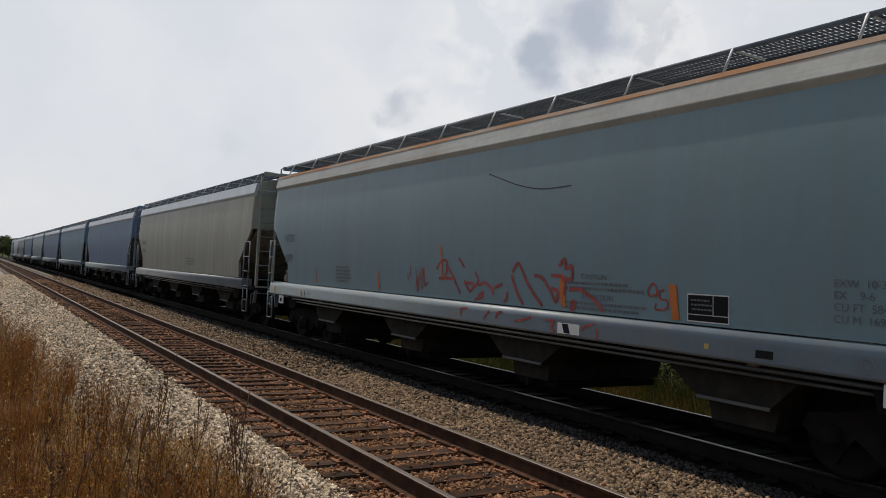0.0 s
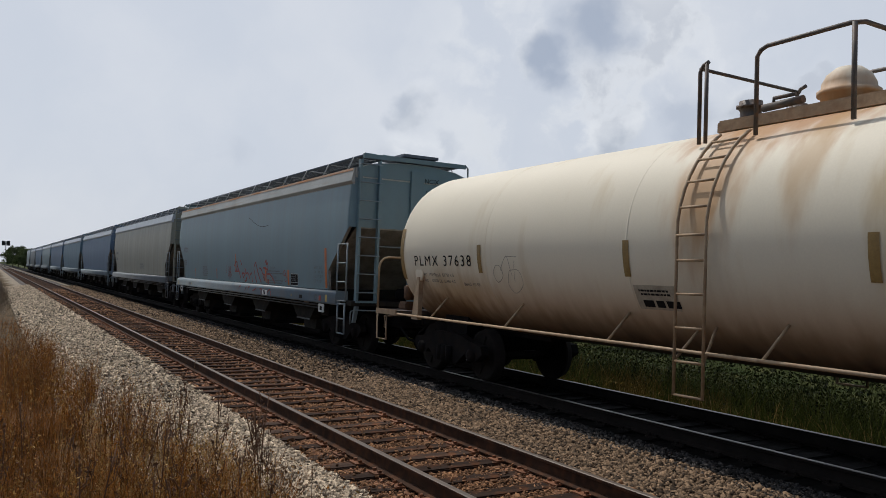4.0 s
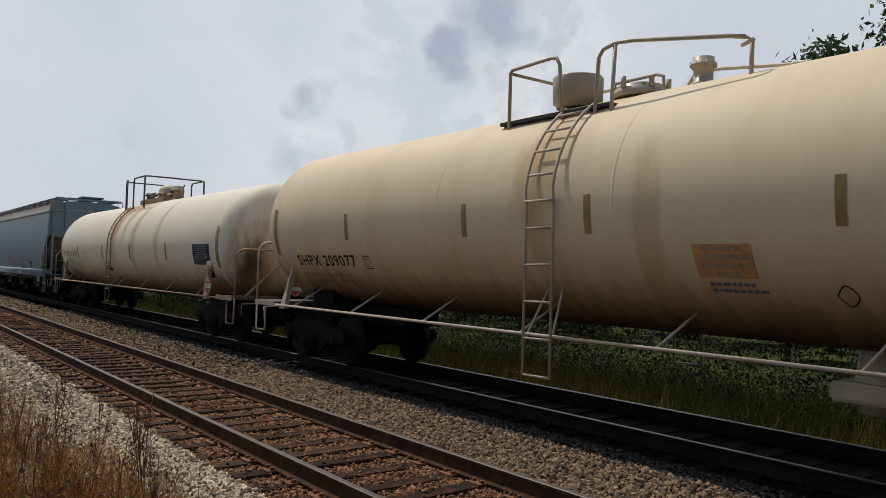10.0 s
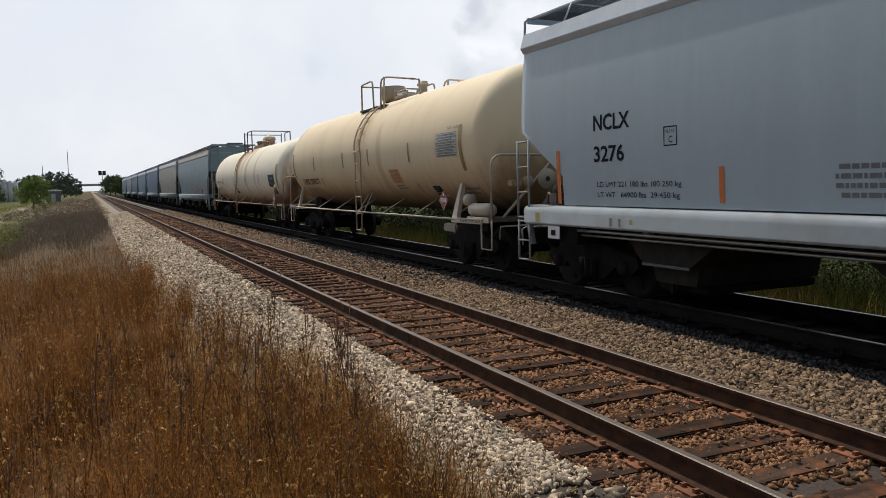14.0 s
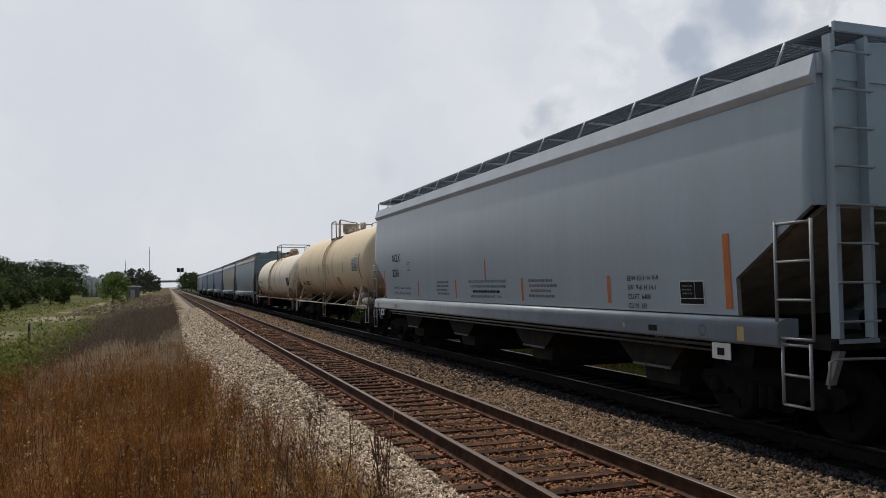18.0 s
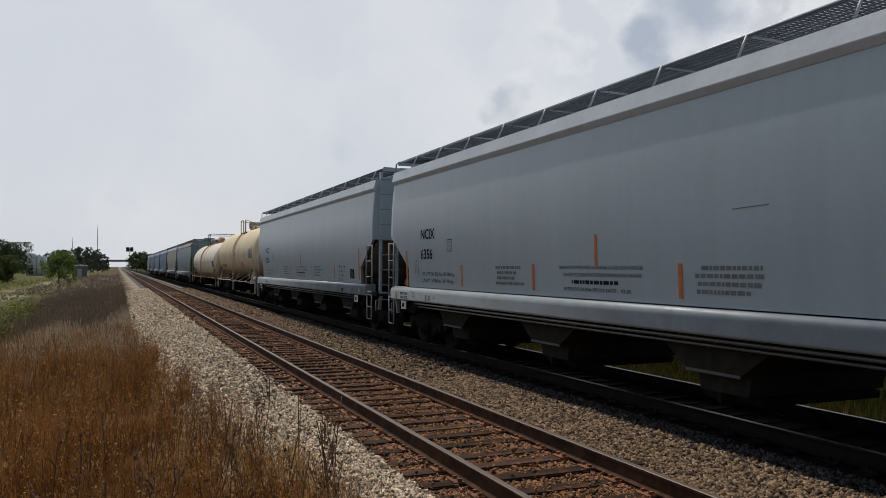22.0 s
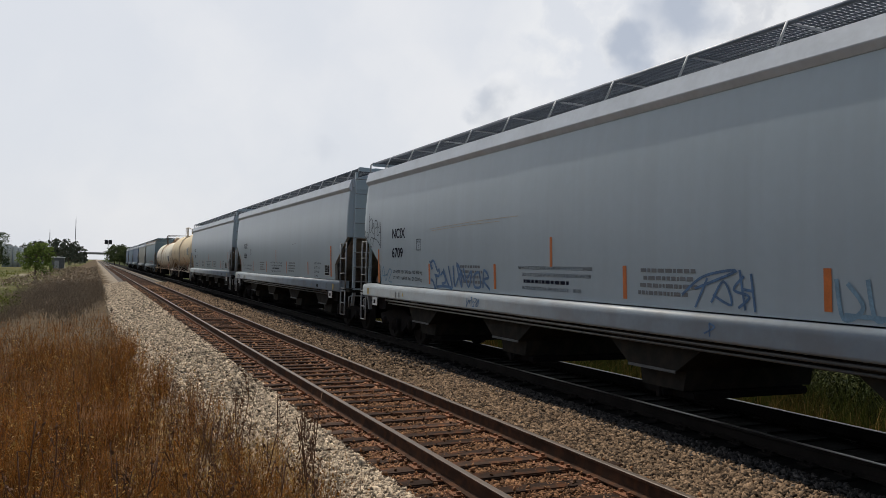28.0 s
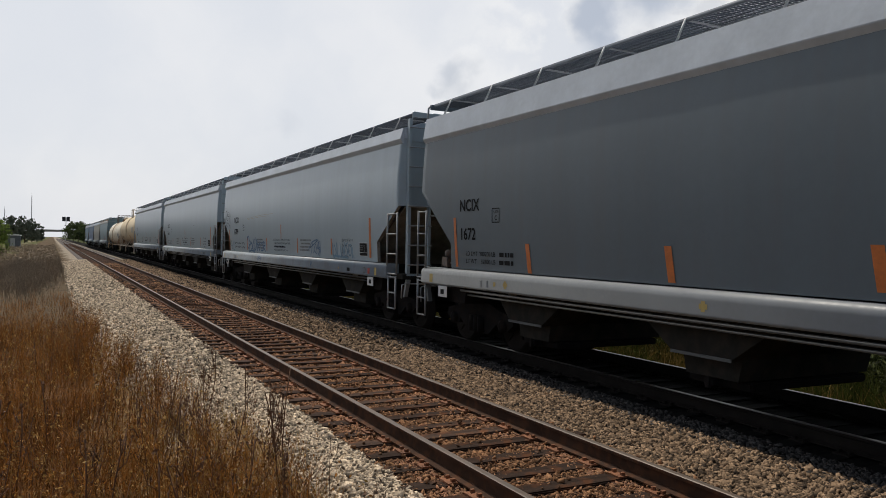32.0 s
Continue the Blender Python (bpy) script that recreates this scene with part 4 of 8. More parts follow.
TAPES = ((8.15, 1.44, 2.27, 0.10), (4.95, 1.50, 1.93, 0.08), (2.0, 1.50, 1.94, 0.08), (0.13, 1.91, 2.37, 0.07), (-1.7, 1.50, 1.94, 0.08), (-4.85, 1.52, 1.94, 0.09), (-7.62, 1.50, 2.42, 0.12))


ROOF_RISE = {8.92: -0.09, 8.95: 0.02}     # roof height by car type, against the long cars


def hopper_car(label, body, sill, roof, half, corner, slope_z, pitch, near=True, tapes=TAPES, slope="slope_brown", steps="ladder_paint"):
    car = new("hopper_car")
    tagged(car, label, "hopper car", "cars of the freight train")
    dz = ROOF_RISE.get(half, 0.0)
    key = (half, corner, slope_z)
    part("body", copied(shared(("hopper_body", *key), lambda b: hopper_body(b, *key)), body), body, car)
    part("roof", copied(shared(("hopper_roof", half), lambda b: hopper_roof(b, half, dz)), roof), roof, car)
    for s in (-1, 1):
        part("roof_edge", copied(shared(("fascia", half, s), lambda b: hopper_fascia(b, half, s, dz)), roof), roof, car, "pale sloping roof edge strip")
        part("side_sill", copied(shared(("sill", half, s), lambda b: extrude_y(b, [(s * 1.32, 1.09), (s * 1.60, 1.09), (s * 1.625, 1.115), (s * 1.625, 1.13), (s * 1.625, 1.285), (s * 1.625, 1.30), (s * 1.619, 1.338), (s * 1.60, 1.368), (s * 1.572, 1.388), (s * 1.535, 1.40), (s * 1.49, 1.405), (s * 1.32, 1.405)], -half + 0.48, half - 0.16, True)), sill), sill, car)
        part("slope_sheet", copied(shared(("slope", half, slope_z, s), lambda b: slope_sheet(b, half, slope_z, s)), slope), slope, car, "grimy sloping end sheet")
    if ("grating", half) not in CACHE:
        CACHE[("grating", half)] = grating_mesh(None, half + 0.05)
    part("running_board", CACHE[("grating", half)], "grating", car, "dark open steel grating").location.z = dz
    n = 12
    for s in (-1, 1):
        me = shared(("bracket", s), lambda b: tube(b, [(s * 1.46, 0, 4.26), (s * 1.31, 0, 4.57), (s * 0.75, 0, 4.565)], 0.019, 5))
        for i in range(n):
            part("bracket", me, "bracket", car).location = (0, (-8.65 if half > 9 else -8.45) + 1.52 * i, dz)
    # round roof hatches, only their rims rise above the walkway
    hatch = shared("roof_hatch", lambda b: [lathe(b, [(4.47, 0.30), (4.60, 0.30), (4.60, 0.34), (4.63, 0.34), (4.66, 0.28), (4.68, 0.05)], (0, 0, 0), "z", 18), box(b, -0.42, 0.42, -0.025, 0.025, 4.65, 4.70)])
    for i in range(10):
        part("roof_hatch", hatch, "grating", car).location = (0, -half + 0.62 + i * (2 * half - 1.24) / 9, dz - 0.03)
    # four bays: wide above, tapering to a gate between the rails
    inner, outer = (1.98, 5.88) if half > 9 else (1.85, 5.58)
    bay = shared("hopper_bay", lambda b: [prism_x(b, [(-1.62, 1.42), (1.62, 1.42), (0.46, 0.62), (-0.46, 0.62)], -1.30, 1.30), prism_x(b, [(-0.46, 0.62), (0.46, 0.62), (0.40, 0.36), (-0.40, 0.36)], -1.12, 1.12)])
    end_bay = shared("end_bay", lambda b: [prism_x(b, [(-1.62, 1.42), (0.95, 1.42), (0.80, 0.95), (0.46, 0.62), (-0.46, 0.62)], -1.30, 1.30), prism_x(b, [(-0.46, 0.62), (0.46, 0.62), (0.40, 0.36), (-0.40, 0.36)], -1.12, 1.12)])
    lip = shared("gate_lip", lambda b: box(b, -1.318, -1.30, -0.47, 0.47, 0.60, 0.635))
    gate = shared("gate", lambda b: [box(b, -1.0, 1.0, -0.48, 0.48, 0.25, 0.352, 0.02), box(b, -1.16, -1.0, -0.07, 0.07, 0.27, 0.34), box(b, -1.19, -1.16, -0.03, 0.03, 0.24, 0.37)])
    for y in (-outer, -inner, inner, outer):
        h = part("hopper_bay", bay if abs(y) == inner else end_bay, "hopper_shaded", car)
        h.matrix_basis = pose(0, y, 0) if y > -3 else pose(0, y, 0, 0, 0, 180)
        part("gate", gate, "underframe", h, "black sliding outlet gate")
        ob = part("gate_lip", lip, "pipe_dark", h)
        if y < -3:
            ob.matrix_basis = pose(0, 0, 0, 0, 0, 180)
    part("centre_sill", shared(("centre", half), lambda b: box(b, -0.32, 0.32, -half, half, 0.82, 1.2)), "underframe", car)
    part("pipe", shared(("pipe", half), lambda b: [tube(b, [(-1.52, -half + 1.4, 1.035), (-1.52, half - 1.6, 1.035)], 0.022, 6), tube(b, [(-1.44, -half + 1.4, 0.96), (-1.44, half - 1.6, 0.96)], 0.018, 6)]), "pipe_dark", car)
    for e in (-1, 1):
        yb = e * (half + 0.05)
        gable = shared(("gable", half, e), lambda b: extrude_y(b, [(-1.40, 4.0), (-1.42, 4.26 + dz), (-1.1, 4.385 + dz), (-0.55, 4.455 + dz), (0, 4.475 + dz), (0.55, 4.455 + dz), (1.1, 4.385 + dz), (1.42, 4.26 + dz), (1.40, 4.0)], e * (half + 0.045), e * (half + 0.075)))
        part("gable", copied(gable, body), body, car)
        bm_key = ("end_post", half, slope_z, e)
        part("end_post", copied(shared(bm_key, lambda b: [box(b, -0.10, 0.22, min(yb, yb + e * 0.09), max(yb, yb + e * 0.09), 1.15, 4.22)]), body), body, car)
        part("end_platform", shared(("end_platform", half, e), lambda b: box(b, -1.5, 1.5, min(e * (half - 0.7), e * (half + 0.14)), max(e * (half - 0.7), e * (half + 0.14)), 1.10, 1.20)), "hopper_shaded", car)
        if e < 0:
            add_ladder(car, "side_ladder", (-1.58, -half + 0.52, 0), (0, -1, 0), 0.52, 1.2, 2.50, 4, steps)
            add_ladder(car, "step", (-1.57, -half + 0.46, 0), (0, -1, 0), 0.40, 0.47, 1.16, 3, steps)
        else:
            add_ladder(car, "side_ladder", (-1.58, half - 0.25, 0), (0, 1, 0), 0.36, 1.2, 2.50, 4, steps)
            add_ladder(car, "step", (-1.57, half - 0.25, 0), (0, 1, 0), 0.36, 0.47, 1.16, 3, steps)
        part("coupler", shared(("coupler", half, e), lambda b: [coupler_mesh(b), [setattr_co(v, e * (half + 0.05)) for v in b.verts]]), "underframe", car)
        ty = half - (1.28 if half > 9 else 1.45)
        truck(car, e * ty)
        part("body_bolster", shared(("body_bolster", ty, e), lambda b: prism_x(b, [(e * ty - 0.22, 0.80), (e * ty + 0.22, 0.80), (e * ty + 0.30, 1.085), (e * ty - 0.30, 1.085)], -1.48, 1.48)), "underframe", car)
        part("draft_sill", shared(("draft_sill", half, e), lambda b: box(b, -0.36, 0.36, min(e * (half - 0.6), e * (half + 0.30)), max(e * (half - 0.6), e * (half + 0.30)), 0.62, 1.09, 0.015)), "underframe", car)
        part("air_hose", shared(("air_hose", half, e), lambda b: tube(b, [(-0.30, e * (half + 0.10), 0.80), (-0.34, e * (half + 0.35), 0.62), (-0.26, e * (half + 0.55), 0.40), (-0.12, e * (half + 0.70), 0.34)], 0.028, 7)), "underframe", car)
        part("uncoupling_lever", copied(shared(("uncoupling_lever", half, e), lambda b: tube(b, [(-1.50, e * (half + 0.10), 0.70), (-1.50, e * (half + 0.12), 0.98), (-1.42, e * (half + 0.14), 1.01), (-0.55, e * (half + 0.20), 0.99), (-0.12, e * (half + 0.50), 0.90)], 0.016, 6)), steps), steps, car)
        part("corner_brace", copied(shared(("corner_brace", half, e), lambda b: prism_x(b, [(e * (half - 0.05), 0.72), (e * (half + 0.02), 0.72), (e * (half + 0.16), 1.09), (e * (half + 0.06), 1.09)], -1.40, -1.32)), steps), steps, car)
        for s in (-1, 1):
            part("corner_flange", copied(shared(("corner_flange", *key, s, e), lambda b: corner_flange(b, *key, s, e)), slope), slope, car)
    # tall ladder and wheel of the hand brake on the trailing end
    ye = -half - 0.16
    def end_stile(b, x, w):
        extrude_z(b, [(x, ye - 0.012), (x + w, ye - 0.012), (x + w, ye + 0.012), (x + 0.018, ye + 0.012), (x + 0.018, ye + 0.10), (x, ye + 0.10)], 1.22, 4.46 + dz)

    lad = part("end_ladder", copied(shared(("end_stile", half, 0), lambda b: end_stile(b, -1.41, 0.062)), body), body, car)
    part("stile", copied(shared(("end_stile", half, 1), lambda b: end_stile(b, -0.935, 0.052)), body), body, lad)
    part("foot_bar", copied(shared(("foot_bar", half), lambda b: box(b, -1.42, -0.87, ye - 0.025, ye - 0.013, 1.17, 1.215)), body), body, lad)
    for x in (-1.36, -0.91):
        part("grab_rail", copied(shared(("grab_rail", half, x), lambda b: tube(b, [(x, ye, 4.44 + dz), (x + 0.07, ye + 0.04, 4.61 + dz), (x + 0.35, ye + 0.08, 4.61 + dz)], 0.015, 6)), body), body, lad)
    rung = shared(("end_rung", half), lambda b: tube(b, [(-1.40, ye - 0.01, 0.0), (-1.40, ye - 0.05, 0.0), (-0.88, ye - 0.05, 0.0), (-0.88, ye - 0.01, 0.0)], 0.014, 6))
    for i in range(8):
        part("rung", copied(rung, steps), steps, lad).location.z = 1.40 + 0.41 * i
    part("end_handrail", copied(shared(("end_handrail", half), lambda b: tube(b, [(-0.9, ye - 0.03, 2.44), (1.25, ye - 0.03, 2.44)], 0.016, 6)), steps), steps, car)
    for e in (-1, 1):
        yf = e * (half + 0.15)
        part("walk_frame", copied(shared(("walk_frame", half, e), lambda b: box(b, -1.34, 1.34, yf - 0.02, yf + 0.02, 4.50 + dz, 4.60 + dz)), body), body, car)
        part("walk_cover", shared(("walk_cover", half, e), lambda b: box(b, -0.31, 0.62, min(e * (half + 0.1), e * (half - 0.5)), max(e * (half + 0.1), e * (half - 0.5)), 4.64 + dz, 4.71 + dz, 0.01)), "grating", car)
    for x, y in ((1.40, ye), (1.40, half + 0.12), (-1.40, half + 0.12)):
        post = shared(("walk_support", x, y), lambda b: tube(b, [(x * 0.95, y, 4.58), (x, y, 4.52), (x * 1.01, y, 4.1)], 0.02, 6))
        part("walk_support", copied(post, steps), steps, car).location.z = dz
    part("brake_valve", shared(("brake_valve", half), lambda b: [box(b, -1.42, -1.22, half - 0.86, half - 0.62, 1.43, 1.60, 0.02), lathe(b, [(0.0, 0.03), (0.02, 0.08), (0.12, 0.08), (0.15, 0.03)], (-1.32, half - 0.74, 1.60), "z", 12), tube(b, [(-1.30, half - 0.62, 1.52), (-1.25, half - 0.35, 1.60), (-1.2, half - 0.2, 1.30)], 0.02, 6), tube(b, [(-1.36, half - 0.86, 1.5), (-1.36, half - 1.05, 1.5), (-1.36, half - 1.08, 1.2)], 0.016, 6)]), "rail_brown", car, "rusty brake valve and pipes")
    part("air_tank", shared("air_tank", lambda b: lathe(b, [(-0.5, 0.05), (-0.47, 0.14), (0.47, 0.14), (0.5, 0.05)], (0.35, -8.6, 1.36), "x", 14)), "underframe", car)
    if tapes:
        for y, z0, z1, w in tapes:
            k = half / 9.27
            part("reflector_tape", shared(("tape", y, z1, half), lambda b: side_quad(b, hopper_side, y * k + w / 2, y * k - w / 2, z0, z1, 0.006, lean=0.0)), "orange_tape", car)
    return car


def setattr_co(v, shift):
    """Moves a vertex along y, turned about for the other end."""
    v.co.y = math.copysign(1, shift) * v.co.y + shift


# ---- tank cars ----
def tank_shell(bm, radius, zc, y0, y1, bulge):
    prof = []
    for i in range(8):
        a = i / 8 * math.pi / 2
        prof.append((y0 - bulge * math.cos(a), max(0.02, radius * math.sin(a) ** 0.80)))
    prof.append((y0, radius))
    prof += [(y0 + (y1 - y0) * i / 8, radius) for i in range(1, 8)]
    prof.append((y1, radius))
    for i in range(7, -1, -1):
        a = i / 8 * math.pi / 2
        prof.append((y1 + bulge * math.cos(a), max(0.02, radius * math.sin(a) ** 0.80)))
    lathe(bm, prof, (0, 0, zc), "y", 64)


def tank_car(label, paint_name, rail_name, radius, zc, half, pitch, ladder_y, ladder_w, dome, ends, hand_z, bulge):
    car = new("tank_car")
    tagged(car, label, "tank car", "cars of the freight train")
    prof = lambda z: math.sqrt(max(0.01, radius ** 2 - (z - zc) ** 2))
    bm = bmesh.new()
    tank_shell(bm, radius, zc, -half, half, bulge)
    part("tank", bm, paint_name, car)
    for y in (-half * 0.62, -half * 0.2, half * 0.25, half * 0.65):
        bm = bmesh.new()
        lathe(bm, [(y - 0.02, radius - 0.004), (y - 0.012, radius + 0.002), (y + 0.012, radius + 0.002), (y + 0.02, radius - 0.004)], (0, 0, zc), "y", 64)
        part("weld_seam", bm, paint_name, car)
    # stub sills, bolsters and end platforms
    tail = pitch / 2 - 0.55
    for e in (-1, 1):
        bm = bmesh.new()
        box(bm, -0.35, 0.35, min(e * (half - 3.2), e * tail), max(e * (half - 3.2), e * tail), 0.80, 1.12, 0.01)
        part("stub_sill", bm, "underframe", car)
        bm = bmesh.new()
        box(bm, -0.30, 0.30, min(e * (half + 0.35), e * tail), max(e * (half + 0.35), e * tail), 0.58, 0.80, 0.02)
        part("draft_gear", bm, "underframe", car)
        bm = bmesh.new()
        tube(bm, [(-0.30, e * (tail - 0.1), 0.75), (-0.34, e * (tail + 0.2), 0.58), (-0.26, e * (tail + 0.42), 0.40), (-0.12, e * (tail + 0.58), 0.34)], 0.028, 7)
        part("air_hose", bm, "underframe", car)
        bm = bmesh.new()
        tube(bm, [(-1.30, e * (tail - 0.05), 0.72), (-1.30, e * (tail - 0.02), 0.96), (-0.5, e * (tail + 0.05), 0.98), (-0.12, e * (tail + 0.35), 0.9)], 0.016, 6)
        part("uncoupling_lever", bm, rail_name, car)
        bm = bmesh.new()
        yb = e * (half - 1.0)
        prism_x(bm, [(yb - 0.35, 0.78), (yb + 0.35, 0.78), (yb + 0.4, zc - radius * 0.82), (yb - 0.4, zc - radius * 0.82)], -0.85, 0.85)
        part("bolster", bm, "underframe", car)
        bm = bmesh.new()
        box(bm, -1.5, 1.5, min(e * (tail - 0.95), e * (tail - 0.1)), max(e * (tail - 0.95), e * (tail - 0.1)), 1.04, 1.12, 0.01)
        deck = part("end_platform", bm, "rail_brown", car, "grimy dark platform deck")
        for s in (-1, 1):
            bm = bmesh.new()
            box(bm, min(s * 1.503, s * 1.53), max(s * 1.503, s * 1.53), min(e * (tail - 0.98), e * (tail - 0.08)), max(e * (tail - 0.98), e * (tail - 0.08)), 1.03, 1.135, 0.006)
            part("edge_channel", bm, ends, deck)
        bm = bmesh.new()
        coupler_mesh(bm)
        for v in bm.verts:
            setattr_co(v, e * (pitch / 2 - 0.85))
        part("coupler", bm, "underframe", car)
        # handrail hoop of the end platform
        for s in (-1, 1):
            bm = bmesh.new()
            ya = e * (pitch / 2 - 0.60)
            tube(bm, [(s * 1.47, ya, 1.1), *((s * (1.25 + 0.22 * math.cos(k * math.pi / 10)), ya, hand_z - 0.22 + 0.22 * math.sin(k * math.pi / 10)) for k in range(6)), (s * 0.4, ya, hand_z), (0, ya, hand_z)], 0.024, 8)
            tube(bm, [(s * 1.47, ya, 1.12), (s * 1.47, ya, 0.52), (s * 1.47, ya - e * 0.42, 0.52), (s * 1.47, ya - e * 0.42, 1.10)], 0.018, 6)
            part("handrail", bm, rail_name, car)
            bm = bmesh.new()
            lz, lo = 1.80, (0.90 if half < 8 and e < 0 else 0.55)
            xo, xi = s * 1.47, s * (prof(lz) + 0.012)
            ring = [[bm.verts.new(p) for p in ((x0 - 0.045, e * (half - lo) - w, z), (x0 + 0.045, e * (half - lo) - w, z), (x0 + 0.045, e * (half - lo) + w, z), (x0 - 0.045, e * (half - lo) + w, z))] for x0, w, z in zip((xo, 0.4 * xo + 0.6 * xi, xi), (0.10, 0.03, 0.022) if half < 8 and e > 0 else (0.12, 0.075, 0.05), (1.0, 1.5, lz))]
            for r0, r1 in zip(ring, ring[1:]):
                for q in range(4):
                    bm.faces.new((r0[q], r0[(q + 1) % 4], r1[(q + 1) % 4], r1[q]))
            bm.faces.new(ring[0])
            bm.faces.new(ring[-1])
            brace = part("head_brace", bm, rail_name, car)
            if half > 8:
                bm = bmesh.new()
                lathe(bm, [(-0.03, 0.15), (0.018, 0.15), (0.022, 0.13)] if s > 0 else [(0.03, 0.15), (-0.018, 0.15), (-0.022, 0.13)], (s * prof(1.86), e * (half - lo), 1.86), "x", 18)
                part("pad", bm, paint_name, brace)
        truck(car, e * (half - 1.0))
    for s in (-1, 1):
        bm = bmesh.new()
        tube(bm, [(s * 1.5, -tail + 0.2, 1.06), (s * 1.5, tail - 0.2, 1.06)], 0.022, 8)
        part("side_pipe", bm, rail_name, car)
        k = int(half / 2.4)
        for i in range(-k, k + 1):
            y = i * half * 0.86 / k
            bm = bmesh.new()
            tube(bm, [(s * 1.49, y, 1.07), (s * (prof(1.44) - 0.01), y - 0.09, 1.44)], 0.018, 6)
            part("pipe_strut", bm, rail_name, car)
    # climbing ladder: upright below, bent over the tank above
    for s in (-1, 1):
        bm = bmesh.new()
        for dy in (0.0, -ladder_w):
            pts = [(s * 1.56, ladder_y + dy, 0.55), (s * 1.56, ladder_y + dy, zc)]
            for a in range(8, 64, 7):
                r = radius + 0.07
                pts.append((s * r * math.cos(radians(a)), ladder_y + dy, zc + r * math.sin(radians(a))))
            tube(bm, pts, 0.020, 6)
            tube(bm, [(s * 1.56, ladder_y + dy, 0.95), (s * 1.1, ladder_y + dy * 0.5, zc - radius * 0.66)], 0.018, 6)
        tube(bm, [(s * 1.56, ladder_y, 0.56), (s * 1.56, ladder_y - ladder_w, 0.56)], 0.016, 6)
        lad = part("ladder", bm, rail_name, car)
        steps = [(1.56, 0.56 + i * (zc - 0.56) / 4.6) for i in range(1, 5)]
        steps += [((radius + 0.07) * math.cos(radians(a)), zc + (radius + 0.07) * math.sin(radians(a))) for a in range(2, 62, 12)]
        rung = shared(("tank_rung", ladder_w, rail_name), lambda b: tube(b, [(0, 0, 0), (0.0, -ladder_w, 0)], 0.016, 6))
        for x, z in steps:
            part("rung", rung, rail_name, lad).location = (s * x, ladder_y, z)
    dome(car, radius, zc, ladder_y, rail_name)
    return car, prof


def guard_rail(car, x, y0, y1, gate, z0, z1, material):
    """Safety rails round the fittings on top of a tank, open at the ladder on both sides."""
    for s in (-1, 1):
        for ya, yb in ((y0, None), (gate, y1)):
            bm = bmesh.new()
            tube(bm, [(s * x, ya, z0), (s * x, ya, z1 - 0.10), (s * x, ya - 0.05, z1 - 0.03), (s * x, ya - 0.13, z1)] + ([(s * x, yb + 0.1, z1), (s * (x - 0.1), yb, z1), (0, yb, z1)] if yb is not None else []), 0.026, 7)
            part("guard_rail", bm, material, car)
        bm = bmesh.new()
        tube(bm, [(s * x, y1 + 0.06, z1), (s * x, y1 + 0.06, z0)], 0.030, 6)
        part("rail_post", bm, material, car)
    bm = bmesh.new()
    tube(bm, [(-x, y0, z1 - 0.06), (x, y0, z1 - 0.06)], 0.022, 6)
    part("guard_rail", bm, material, car)


def valve(car, x, y, z, r, h, material, bolts=True):
    bm = bmesh.new()
    lathe(bm, [(0, r * 1.25), (0.05, r * 1.25), (0.05, r), (h * 0.7, r), (h * 0.7, r * 1.35), (h * 0.78, r * 1.35), (h * 0.78, r * 1.1), (h, r * 1.1)], (x, y, z), "z", 16)
    v = part("valve", bm, material, car)
    if bolts:
        bolt = shared("bolt", lambda b: lathe(b, [(0.0, 0.014), (1.0, 0.014)], (0, 0, 0), "z", 6))
        for k in range(8):
            a = k * math.tau / 8
            ob = part("bolt", copied(bolt, material), material, v)
            ob.location, ob.scale = (x + r * 1.25 * math.cos(a), y + r * 1.25 * math.sin(a), z + h * 0.66), (1, 1, h * 0.18)


def dome_cream(car, radius, zc, ly, rail_name):
    top = zc + radius
    bm = bmesh.new()
    box(bm, -0.45, 0.45, -0.95, 1.55, top - 0.08, top + 0.10, 0.03)
    part("top_platform", bm, "rusty_cream", car, "rust-stained fittings platform")
    guard_rail(car, 0.95, 1.38, -0.66, 0.56, top - 0.28, top + 0.72, "rail_brown")
    bm = bmesh.new()
    tube(bm, [(-0.95, 1.28, top - 0.28), (-0.95, 1.28, top + 0.72)], 0.026, 6)
    part("grab_post", bm, "rail_brown", car)
    bm = bmesh.new()
    lathe(bm, [(0, 0.30), (0.22, 0.30), (0.22, 0.34), (0.27, 0.34), (0.27, 0.30), (0.36, 0.29), (0.46, 0.24), (0.54, 0.14), (0.57, 0.02)], (0, 0.05, top), "z", 24)
    part("manway_cover", bm, "cream_paint", car, "white domed cover")
    valve(car, -0.2, 1.22, top + 0.05, 0.13, 0.28, "rail_brown")
    valve(car, 0.15, 0.8, top + 0.05, 0.10, 0.22, "rail_brown")
    valve(car, -0.1, -0.72, top, 0.07, 0.40, "rail_brown")
    valve(car, -0.1, -0.72, top, 0.13, 0.22, "rusty_cream")
    valve(car, -0.1, -1.22, top - 0.05, 0.14, 0.46, "rusty_cream")
    bm = bmesh.new()
    tube(bm, [(-0.25, 1.0, top + 0.2), (-0.25, 0.45, top + 0.22)], 0.05, 8)
    tube(bm, [(-0.25, 0.85, top + 0.2), (-0.25, 0.85, top + 0.3), (-0.25, 0.55, top + 0.3)], 0.025, 6)
    part("pipe", bm, "rail_brown", car)


